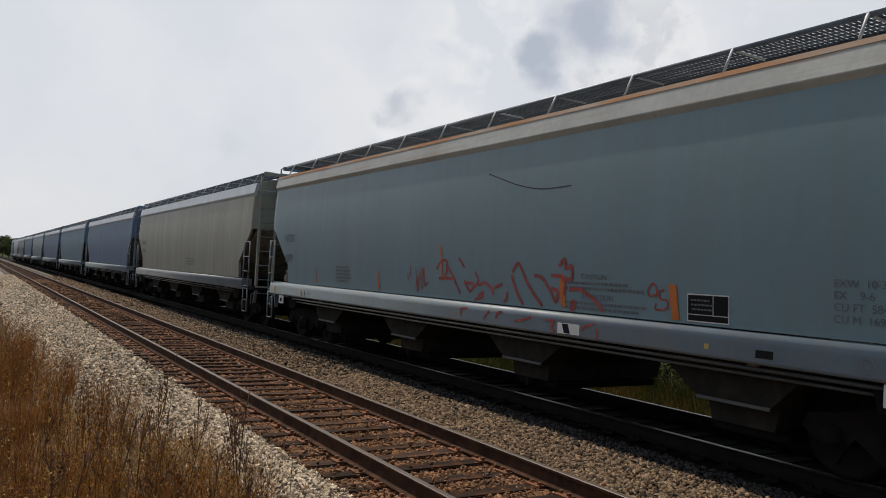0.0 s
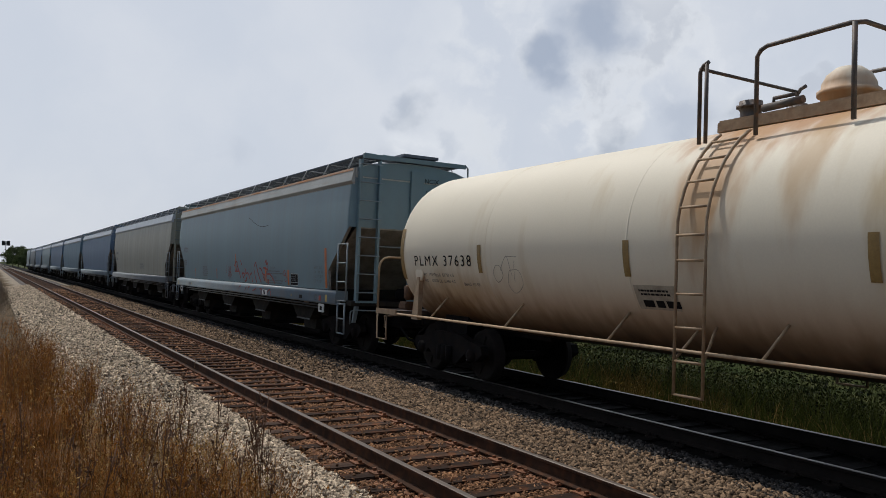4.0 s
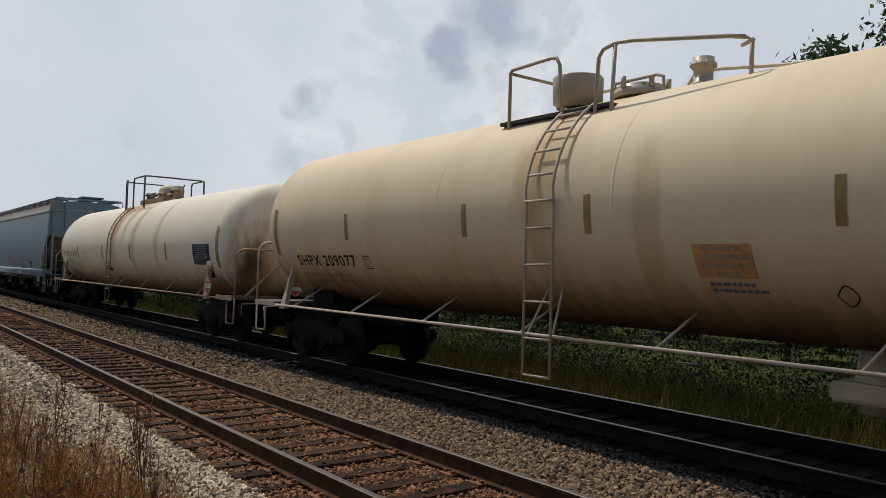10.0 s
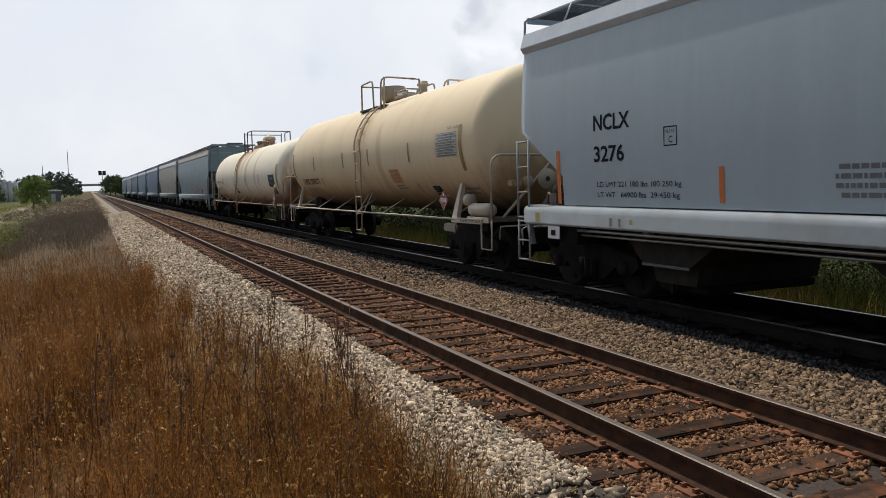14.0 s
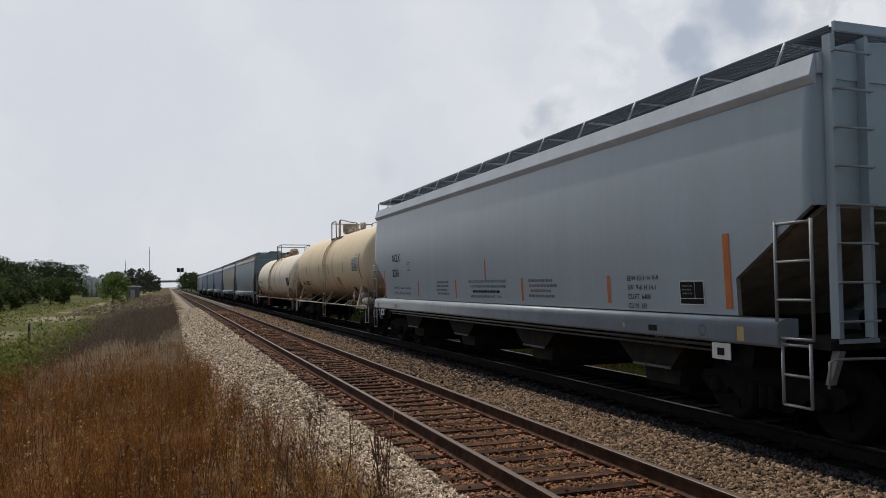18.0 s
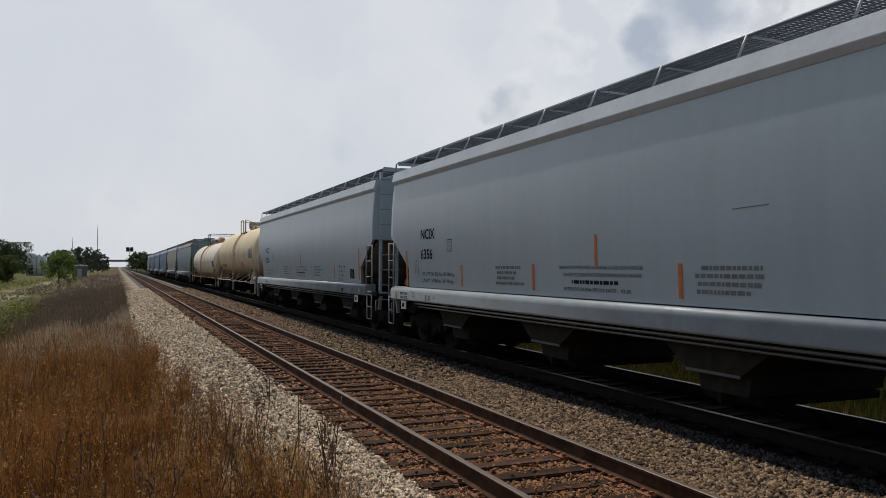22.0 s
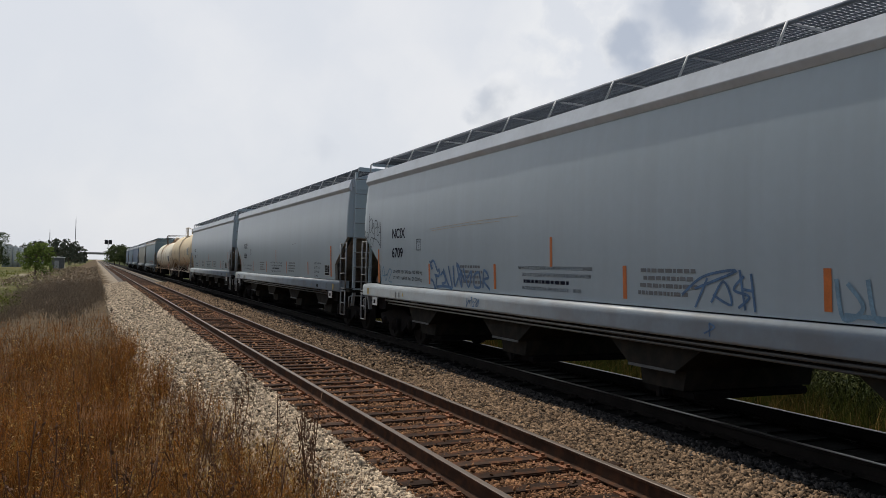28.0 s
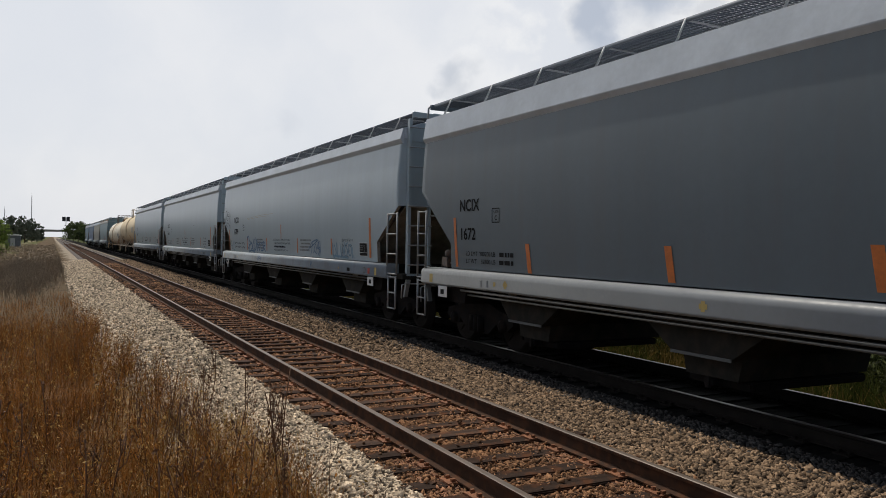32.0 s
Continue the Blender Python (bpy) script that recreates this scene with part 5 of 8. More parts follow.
def dome_buff(car, radius, zc, ly, rail_name):
    top = zc + radius
    for s in (-1, 1):
        bm = bmesh.new()
        box(bm, min(s * 0.42, s * 0.95), max(s * 0.42, s * 0.95), -0.92, 1.10, top - 0.27, top - 0.22, 0.006)
        part("top_platform", bm, "steel_dark", car, "dark grating platform")
        # front hoop, post pair at the ladder and the long rail that falls towards the rear
        bm = bmesh.new()
        tube(bm, [(s * 0.95, 0.90, top - 0.52), (s * 0.95, 0.90, top + 0.46), (s * 0.95, 0.86, top + 0.50), (s * 0.95, 0.10, top + 0.52), (s * 0.95, 0.0, top + 0.50), (s * 0.95, -0.06, top + 0.40), (s * 0.95, -0.14, top - 0.44)], 0.026, 8)
        part("guard_rail", bm, "buff_rail", car)
        bm = bmesh.new()
        tube(bm, [(s * 0.95, -0.68, top - 0.44), (s * 0.95, -0.73, top + 0.36), (s * 0.95, -0.80, top + 0.45), (s * 0.95, -1.0, top + 0.49), (s * 0.93, -1.25, top + 0.47), (s * 0.80, -2.45, top + 0.28), (s * 0.74, -2.60, top + 0.25), (s * 0.62, -2.62, top + 0.24), (s * 0.55, -2.45, top + 0.23)], 0.026, 8)
        part("guard_rail", bm, "buff_rail", car)
        bm = bmesh.new()
        tube(bm, [(s * 0.95, -0.94, top - 0.50), (s * 0.95, -0.99, top + 0.48)], 0.026, 7)
        part("rail_post", bm, "buff_rail", car)
        bm = bmesh.new()
        tube(bm, [(s * 0.60, -2.60, top + 0.24), (s * 0.58, -2.58, top - 0.16)], 0.026, 7)
        part("rail_post", bm, "buff_rail", car)
    bm = bmesh.new()
    tube(bm, [(-0.95, 0.90, top + 0.46), (0.95, 0.90, top + 0.46)], 0.024, 7)
    part("guard_rail", bm, "buff_rail", car)
    bm = bmesh.new()
    lathe(bm, [(0.0, 0.30), (0.06, 0.30), (0.06, 0.35), (0.42, 0.36), (0.44, 0.345), (0.44, 0.02)], (-0.2, 0.30, top - 0.02), "z", 28)
    part("valve_bonnet", bm, "tank_white", car, "cream cylindrical valve bonnet")
    bm = bmesh.new()
    lathe(bm, [(-0.04, 0.36), (0.06, 0.36), (0.06, 0.30), (0.12, 0.30), (0.15, 0.2), (0.15, 0.02)], (-0.2, -0.80, top - 0.02), "z", 24)
    for k in range(6):
        a = k * math.tau / 6
        lathe(bm, [(0.04, 0.035), (0.18, 0.035)], (-0.2 + 0.35 * math.cos(a), -0.80 + 0.35 * math.sin(a), top), "z", 8)
    tube(bm, [(-0.45, -0.55, top + 0.14), (-0.4, -1.2, top + 0.16), (-0.4, -1.3, top + 0.12), (-0.4, -1.32, top - 0.1)], 0.022, 6)
    part("manway", bm, "tank_white", car, "bolted cream manway cover")
    valve(car, -0.1, -1.66, top - 0.03, 0.12, 0.36, "tank_white")


def diamond(prof_x, y, z, size, car, number):
    """Hazard placard standing out beside the tank."""
    bm = bmesh.new()
    pts = [(y - size, z), (y, z + size), (y + size, z), (y, z - size)]
    prism_x(bm, pts, prof_x - 0.012, prof_x)
    pl = part("placard", bm, "red_decal", car, "red diamond placard with a white number panel")
    bm = bmesh.new()
    for k in range(4):
        (a, b), (c, d) = pts[k], pts[(k + 1) % 4]
        q = [((a - y) * 0.94 + y, (b - z) * 0.94 + z), ((c - y) * 0.94 + y, (d - z) * 0.94 + z), ((c - y) * 0.88 + y, (d - z) * 0.88 + z), ((a - y) * 0.88 + y, (b - z) * 0.88 + z)]
        bm.faces.new([bm.verts.new((prof_x - 0.017, i, j)) for i, j in q])
    prism_x(bm, [(y - size * 0.62, z - size * 0.2), (y + size * 0.62, z - size * 0.2), (y + size * 0.62, z + size * 0.2), (y - size * 0.62, z + size * 0.2)], prof_x - 0.018, prof_x - 0.013)
    prism_x(bm, [(y - size * 0.14, z + size * 0.45), (y, z + size * 0.75), (y + size * 0.14, z + size * 0.45)], prof_x - 0.018, prof_x - 0.013)
    part("placard_panel", bm, "white_decal", pl)
    flat = lambda zz: -prof_x + 0.02
    words(number, size * 0.30, flat, y + size * 0.52, z - size * 0.14, "black_decal", pl, "placard_number", 0.003)


# ---- the train: distance of each car's middle from the fixed mark, front to back ----
CARS = []


def capacity_panel(prof, y, z, w, h, car):
    bm = bmesh.new()
    side_quad(bm, prof, y, y - w, z, z + h, 0.006)
    p = part("data_panel", bm, "white_decal", car, "white-edged black data panel")
    bm = bmesh.new()
    side_quad(bm, prof, y - 0.014, y - w * 0.62, z + h * 0.28, z + h - 0.014, 0.010)
    side_quad(bm, prof, y - w * 0.64, y - w + 0.014, z + h * 0.28, z + h - 0.014, 0.010)
    side_quad(bm, prof, y - 0.014, y - w + 0.014, z + 0.014, z + h * 0.25, 0.010)
    part("panel_field", bm, "black_decal", p)["kind"] = "stuff"
    lines_block(prof, y - 0.05, z + h - 0.08, 3, w * 0.5, 0.02, 0.03, "faded_decal", p, 3, "panel_print", 0.013)


def plate_mark(prof, y, z, size, car, material):
    bm = bmesh.new()
    t = size * 0.06
    for a in ((0, size, 0, t), (0, size, size - t, size), (0, t, 0, size), (size - t, size, 0, size)):
        side_quad(bm, prof, y - a[0], y - a[1], z + a[2], z + a[3], 0.006, steps=1)
    p = part("plate_mark", bm, material, car)
    words("PLATE", size * 0.17, prof, y - size * 0.16, z + size * 0.66, material, p, "plate_word")
    words("C", size * 0.34, prof, y - size * 0.36, z + size * 0.16, material, p, "plate_letter")


def sill_marks(car, half, red=False):
    """Small stickers, jacking plates and stencils on and under the side sill."""
    flat = lambda z: 1.628
    k = half / 9.22
    marks = [(8.62 * k, 1.13, 0.13, 0.16, "yellow_decal"), (-8.16 * k, 1.13, 0.12, 0.17, "yellow_decal"), (-6.4 * k, 1.16, 0.20, 0.08, "black_decal"), (-5.67 * k, 1.18, 0.06, 0.06, "yellow_decal"), (6.2 * k, 1.18, 0.07, 0.07, "yellow_decal")]
    if red:
        marks.append((-7.75 * k, 1.15, 0.13, 0.12, "red_decal"))
    for y, z, w, h, m in marks:
        bm = bmesh.new()
        side_quad(bm, flat, y + w / 2, y - w / 2, z, z + h, 0.004, steps=1)
        part("sill_sticker", bm, m, car)
    bm = bmesh.new()
    for k in range(14):
        a, b = k * math.tau / 14, (k + 1) * math.tau / 14
        bm.faces.new([bm.verts.new((-1.633, -half * 0.81 + r * math.cos(c), 1.22 + r * math.sin(c))) for r, c in ((0.075, a), (0.075, b), (0.055, b), (0.055, a))])
    part("sill_stamp", bm, "faded_decal", car)
    for y in (-half * 0.843, half * 0.888):
        bm = bmesh.new()
        box(bm, -1.60, -1.585, y - 0.17, y + 0.17, 0.88, 1.08, 0.004)
        p = part("jacking_plate", bm, "white_decal", car, "white plate under the sill")
        bm = bmesh.new()
        box(bm, -1.608, -1.598, y - 0.06, y + 0.06, 0.93, 1.02)
        part("jacking_hole", bm, "black_decal", p)
    for e in (0, 1):
        bm = bmesh.new()
        box(bm, -1.64, -1.60, half * 0.70 - 0.02 + e * 0.2, half * 0.70 + 0.02 + e * 0.2, 1.14, 1.26)
        part("sill_bracket", bm, "ladder_paint", car)


def grey_hopper(middle, mark, number, load, light, cubic, seed, note, last=-7.62, off=0.0):
    car = hopper_car(note, "grey_paint", "sill_grey", "roof_light", 9.22, 8.0, 2.64, 19.97, tapes=TAPES[:1] + tuple((y + off, a, b, w) for y, a, b, w in TAPES[1:-1]) + ((last, 1.50, 2.42, 0.12),))
    s = hopper_side
    words(mark, 0.22, s, 7.16, 2.52, "navy_decal", car, "reporting_mark", bold=0.006, width=0.83)
    words(number, 0.22, s, 7.16, 2.07, "navy_decal", car, "car_number", bold=0.006, width=0.70)
    plate_mark(s, 5.62, 2.22, 0.25, car, "navy_decal")
    words(load, 0.075, s, 7.10, 1.70, "navy_decal", car, "load_limit", width=1.78)
    words(light, 0.075, s, 7.10, 1.55, "navy_decal", car, "light_weight", width=1.74)
    lines_block(s, 3.4 + off, 1.86, 4, 1.0, 0.05, 0.045, "faded_decal", car, seed)
    for i, (line, w) in enumerate((("NE PAS NETTOYEZ AVEC LA VAPEUR OU DE L'EAU CHAUDE", 2.1), ("DO NOT CLEAN WITH STEAM OR BOILING WATER", 1.95), ("", 0), ("INTERIOR SIGMA EPOXY DATE    02-05", 1.7))):
        if line:
            words(line, 0.055, s, 1.15 + off - 0.12 * (i > 0), 1.86 - 0.11 * i, "navy_decal", car, "notice", width=w)
    lines_block(s, 1.0 + off, 1.64, 1, 1.7, 0.055, 0.055, "navy_decal", car, seed + 1)
    lines_block(s, -1.95 + off, 1.86, 4, 1.1, 0.05, 0.045, "faded_decal", car, seed + 2)
    for i, line in enumerate(cubic):
        words(line, 0.075, s, -5.65, 1.86 - i * 0.135, "navy_decal", car, "capacity")
    capacity_panel(s, -6.9, 1.53, 0.5, 0.32, car)
    sill_marks(car, 9.22, number == "6709")
    flat = lambda z: 1.628
    if number == "6356":
        words("EMPTY LOAD", 0.055, flat, 8.34, 1.23, "navy_decal", car, "sill_stencil", 0.004, bold=0.003, width=0.50)
        words("35 ADJ. BLOCK", 0.055, flat, 8.34, 1.14, "navy_decal", car, "sill_stencil", 0.004, bold=0.003, width=0.52)
    CARS.append((car, middle))
    return car


CUBIC = ("EEW 10-3  H  8-9", "EW  9-8  H 14-1", "CU FT  6400", "CU M  181")
CAR_3276 = grey_hopper(-45.53, "NCLX", "3276", "LD LMT 221 100 lbs 100 250 kg", "LT WT   64900 lbs  29 450 kg", CUBIC, 11, "pale grey covered hopper car, clean, with orange reflector strips", last=-7.90, off=-0.3)
CAR_6356 = grey_hopper(-65.50, "NCIX", "6356", "LD LMT 221 300 lbs 100 350 kg", "LT WT   64700 lbs  29 350 kg", CUBIC, 21, "pale grey covered hopper car coupled behind its twin")
CAR_6709 = grey_hopper(-85.47, "NCIX", "6709", "LD LMT 221 300 lbs 100 350 kg", "LT WT   64700 lbs  29 350 kg", CUBIC, 31, "pale grey covered hopper car with blue and black graffiti")


def sprayed(car, prof, width, material, label, *lines):
    """Sprayed lines given as (y, z) on the car's side."""
    return strokes(prof, [[(-y, z) for y, z in line] for line in lines], 0.0, 0.0, 1.0, width, material, car, "spray_stroke", 0.008, label)


sill_face = lambda z: 1.628
curl_1 = [(9.02 + 0.022 * k * math.cos(0.85 * k), 2.68 + 0.022 * k * math.sin(0.85 * k)) for k in range(1, 9)]
curl_2 = [(8.64 + 0.018 * k * math.cos(0.8 * k + 1), 2.42 + 0.018 * k * math.sin(0.8 * k + 1)) for k in range(1, 12)]
sprayed(CAR_6709, hopper_side, 0.022, "black_spray", "black sprayed tag", curl_1 + [(8.98, 2.52), (8.88, 2.62), (8.84, 2.80)], [(8.86, 3.20), (8.84, 2.95), (8.80, 2.70)], [(8.86, 2.98), (8.68, 3.06), (8.58, 2.92), (8.66, 2.75), (8.80, 2.70)],
        curl_2, [(8.66, 2.80), (8.52, 2.84), (8.54, 2.94), (8.62, 2.90), (8.60, 2.72), (8.48, 2.66)], [(8.40, 3.02), (8.42, 2.75), (8.43, 2.55)])
sprayed(CAR_6709, hopper_side, 0.022, "black_spray", "black sprayed tag", [(8.41, 3.00), (8.27, 2.98), (8.26, 2.84), (8.40, 2.80)], [(8.20, 2.98), (8.22, 2.78), (8.21, 2.62), (8.09, 2.64)], [(8.20, 2.82), (8.12, 2.83)], [(8.09, 2.94), (8.08, 2.72), (8.00, 2.70), (7.98, 2.86)], [(7.98, 2.94), (7.97, 2.62), (7.96, 2.30)], [(8.56, 2.56), (8.30, 2.52), (8.10, 2.44), (7.97, 2.34)])
sprayed(CAR_6709, hopper_side, 0.03, "pale_blue_spray", "pale blue sprayed tag", [(7.96, 1.44), (7.76, 1.84), (7.62, 1.50), (7.42, 1.76)], [(7.84, 1.62), (7.50, 1.66), (7.34, 1.79), (7.20, 1.73), (7.41, 1.51), (7.17, 1.48)])
sprayed(CAR_6709, hopper_side, 0.055, "blue_spray", "blue sprayed letters", [(4.89, 1.99), (4.75, 1.82), (4.86, 1.92), (4.68, 1.99), (4.49, 1.79), (4.40, 1.82), (4.42, 1.69), (4.59, 1.70)],
        [(4.85, 1.61), (4.72, 1.55), (4.61, 1.40), (4.56, 1.62), (4.64, 1.72)], [(4.53, 1.46), (4.19, 1.48), (3.83, 1.46)], [(4.34, 1.69), (4.20, 1.76), (4.10, 1.57), (4.29, 1.53)],
        [(4.20, 1.83), (3.97, 1.52), (3.79, 1.46), (3.95, 1.89)], [(3.72, 1.9), (3.66, 1.5), (3.40, 1.75), (3.36, 1.48), (3.55, 1.95), (3.2, 1.6)])
sprayed(CAR_6709, hopper_side, 0.05, "blue_spray", "blue sprayed letters", [(3.25, 1.85), (3.05, 1.50), (2.9, 1.80), (3.1, 1.66)], [(2.80, 1.73), (2.80, 1.52), (2.55, 1.53), (2.60, 1.78), (2.80, 1.73)], [(2.45, 1.50), (2.40, 1.82), (2.22, 1.70), (2.42, 1.64), (2.18, 1.48)])
sprayed(CAR_6709, hopper_side, 0.032, "blue_spray", "dark blue sprayed tag", [(-2.79, 1.60), (-3.16, 1.83), (-3.67, 1.90), (-3.01, 1.68)], [(-3.22, 1.81), (-3.01, 1.46)], [(-3.27, 1.53), (-3.47, 1.78), (-3.58, 1.52), (-3.3, 1.62)],
        [(-3.77, 1.84), (-3.62, 1.69), (-3.84, 1.62), (-3.68, 1.49)], [(-3.71, 1.91), (-3.78, 1.47)], [(-3.87, 1.87), (-3.92, 1.46)], [(-3.74, 1.7), (-3.9, 1.68)])
sprayed(CAR_6709, sill_face, 0.02, "blue_spray", "", [(-3.28, 1.18), (-3.44, 1.26), (-3.36, 1.30)], [(-3.36, 1.30), (-3.37, 1.15)])
sprayed(CAR_6709, hopper_side, 0.045, "pale_blue_spray", "blue sprayed letters", [(-4.92, 1.84), (-4.99, 1.46), (-5.20, 1.58), (-5.04, 1.80)], [(-5.25, 1.84), (-5.32, 1.48), (-5.47, 1.52)], [(-5.51, 1.84), (-5.59, 1.51), (-5.71, 1.72), (-5.80, 1.53), (-5.88, 1.86)],
        [(-6.09, 1.85), (-5.94, 1.76), (-6.08, 1.64), (-5.96, 1.50)], [(-6.16, 1.77), (-6.14, 1.56), (-6.30, 1.55), (-6.33, 1.77), (-6.16, 1.77)], [(-6.39, 1.46), (-6.41, 1.73)], [(-6.49, 1.54), (-6.50, 1.46)], [(-5.0, 1.5), (-6.1, 1.47)])
strokes(lambda z: 1.628, scribble(12, 5, 2.2, 0.8), 2.9, 1.14, 0.22, 0.02, "blue_spray", CAR_6709, lift=0.005)
strokes(hopper_side, [[(0, 0), (4.2, 0.14), (7.5, 0.18)], [(0.2, -0.08), (3.4, 0.02), (6.2, 0.06)]], 4.9, 2.66, 0.5, 0.012, "grey_spray", CAR_6709, "scrape")
strokes(hopper_side, scribble(14, 3, 0.7, 1.0), 7.55, 1.62, 0.45, 0.02, "faded_decal", CAR_6356)
strokes(lambda z: 1.628, scribble(15, 3, 1.6, 1.0), 7.6, 1.14, 0.2, 0.016, "pale_blue_spray", CAR_6356, lift=0.005)
strokes(hopper_side, [[(0, 0), (0.9, 0.03)]], -2.6, 2.55, 0.6, 0.012, "faded_decal", CAR_6356, "scrape")


def blue_hopper(middle, note, body, sill, roof, mark, number, near=True, half=8.92):
    car = hopper_car(note, body, sill, roof, half, 7.74, 2.86, 19.5, tapes=False, steps="sill_blue" if sill == "sill_blue" else "sill_dull")
    s = hopper_side
    CARS.append((car, middle))
    if mark:
        words(mark, 0.20, s, 7.95 if number == "1079" else 7.37, 2.44, "black_decal" if number == "1672" else "faded_decal", car, "reporting_mark", bold=0.006)
        words(number, 0.20, s, 7.95 if number == "1079" else 7.37, 1.94, "black_decal" if number == "1672" else "faded_decal", car, "car_number", bold=0.006)
    if near:
        sill_marks(car, 8.92, number == "1079")
    return car


def tape(car, prof, y, z0, z1, w, material, lean=0.0):
    bm = bmesh.new()
    side_quad(bm, prof, y + w / 2, y - w / 2, z0, z1, 0.007, lean)
    part("reflector_tape", bm, material, car)


CAR_1079 = blue_hopper(11.0, "weathered blue-grey covered hopper car with red graffiti and rusty roof edge", "blue_grey_paint", "sill_blue", "roof_rusty", "NCIX", "1079")
for y, z0, z1, w in ((-7.62, 1.45, 2.40, 0.13), (-4.95, 1.45, 1.85, 0.11), (-3.0, 1.48, 1.92, 0.10), (0.17, 1.80, 2.32, 0.06), (2.57, 1.46, 1.82, 0.07), (5.8, 1.5, 1.8, 0.06)):
    tape(CAR_1079, hopper_side, y, z0, z1, w, "orange_tape", 0.05)
capacity_panel(hopper_side, -5.12, 1.45, 0.56, 0.31, CAR_1079)
RED = "red sprayed letters"
sprayed(CAR_1079, hopper_side, 0.045, "red_spray", RED, [(0.35, 1.92), (0.16, 2.06), (-0.01, 2.02), (0.09, 1.79), (0.26, 1.76), (-0.25, 1.77)], [(0.03, 1.99), (-0.16, 1.82), (-0.30, 1.67), (-0.42, 1.52)],
        [(-0.36, 2.11), (-0.47, 2.02), (-0.54, 1.95)], [(-0.53, 1.75), (-0.70, 1.58), (-0.81, 1.70), (-0.59, 1.71)], [(-0.85, 1.89), (-0.94, 1.76), (-0.81, 1.64)], [(-0.95, 1.68), (-1.14, 1.73), (-1.33, 1.63), (-1.35, 1.55)])
sprayed(CAR_1079, hopper_side, 0.05, "red_spray", RED, [(-0.84, 1.46), (-1.02, 1.49), (-1.08, 1.58), (-0.94, 1.51)], [(-1.38, 1.66), (-1.59, 1.73)], [(-1.71, 1.61), (-1.69, 1.52), (-1.63, 1.46)],
        [(-1.82, 1.87), (-1.94, 1.64), (-2.10, 1.45)], [(-1.84, 1.91), (-1.97, 2.05), (-2.08, 1.95), (-2.22, 1.75), (-2.45, 1.53), (-2.55, 1.46)], [(-2.37, 1.88), (-2.54, 1.85), (-2.73, 1.67), (-2.84, 1.53), (-2.88, 1.68), (-2.73, 1.71)])
sprayed(CAR_1079, hopper_side, 0.05, "red_spray", RED, [(-2.74, 1.89), (-2.94, 1.88), (-3.03, 1.79), (-3.01, 1.63)], [(-2.90, 2.02), (-3.02, 2.12), (-3.05, 1.99), (-3.16, 2.03), (-3.16, 1.85), (-3.02, 1.87)],
        [(-3.11, 1.71), (-3.33, 1.72), (-3.54, 1.64), (-3.70, 1.54), (-3.76, 1.46)], [(-3.18, 1.56), (-3.15, 1.47), (-3.21, 1.46), (-3.24, 1.54), (-3.18, 1.56)])
sprayed(CAR_1079, sill_face, 0.035, "red_spray", "red sprayed drips on the sill", [(-0.63, 1.20), (-0.63, 1.29), (-0.81, 1.31)], [(-1.27, 1.18), (-1.36, 1.27), (-1.43, 1.31)], [(-1.61, 1.21), (-1.63, 1.29), (-1.77, 1.32)], [(-2.07, 1.21), (-2.29, 1.25), (-2.44, 1.30)],
        [(-2.76, 1.28), (-2.96, 1.28), (-2.89, 1.20), (-2.97, 1.13)], [(-3.52, 1.20), (-3.56, 1.25), (-3.72, 1.30)], [(-3.79, 1.25), (-3.81, 1.12)])
sprayed(CAR_1079, hopper_side, 0.022, "red_spray", "red sprayed digits", [(-4.67, 1.73), (-4.56, 1.70), (-4.53, 1.77), (-4.60, 1.85), (-4.65, 1.81), (-4.68, 1.69)], [(-4.78, 1.78), (-4.70, 1.75), (-4.73, 1.67), (-4.82, 1.66), (-4.82, 1.57), (-4.65, 1.55), (-4.66, 1.62)])
strokes(hopper_side, scribble(22, 5, 1.6, 1.0), 1.45, 1.46, 0.5, 0.018, "red_spray", CAR_1079, label="faint red sprayed tag")
bm = bmesh.new()
side_quad(bm, sill_face, -3.03, -3.47, 1.13, 1.27, 0.006, steps=1)
p = part("sill_label", bm, "white_decal", CAR_1079, "torn white paper label")
bm = bmesh.new()
side_quad(bm, sill_face, -3.17, -3.29, 1.14, 1.26, 0.009, lean=0.05, steps=1)
part("label_print", bm, "navy_decal", p)
strokes(hopper_side, [[(0, 0.5), (0.5, 0.35), (1.2, 0.15), (2.0, 0.02), (2.9, 0.03)]], -1.1, 3.09, 0.69, 0.018, "black_spray", CAR_1079, "scrape")
words("CAUTION", 0.075, hopper_side, -3.35, 1.86, "faded_decal", CAR_1079, "warning_words")
words("ATTENTION", 0.075, hopper_side, -3.35, 1.60, "faded_decal", CAR_1079, "warning_words")
lines_block(hopper_side, -2.9, 1.79, 2, 1.6, 0.035, 0.03, "faded_decal", CAR_1079, 7)
lines_block(hopper_side, -2.9, 1.53, 2, 1.6, 0.035, 0.03, "faded_decal", CAR_1079, 8)
lines_block(hopper_side, 4.7, 1.85, 5, 0.8, 0.04, 0.035, "faded_decal", CAR_1079, 9)
for i, line in enumerate(("EXW  10-3", "EX    9-6   H", "CU FT  5847", "CU M  169")):
    words(line, 0.075, hopper_side, -6.83, 1.90 - i * 0.11, "faded_decal", CAR_1079, "capacity")
bm = bmesh.new()
extrude_y(bm, [(-1.485, 4.19), (-1.495, 4.19), (-1.512, 4.13), (-1.502, 4.13)], -8.9, 8.9)
part("rust_streak", bm, "rust_line", CAR_1079, "orange rust along the roof edge")
END_Y = -8.92 - 0.06


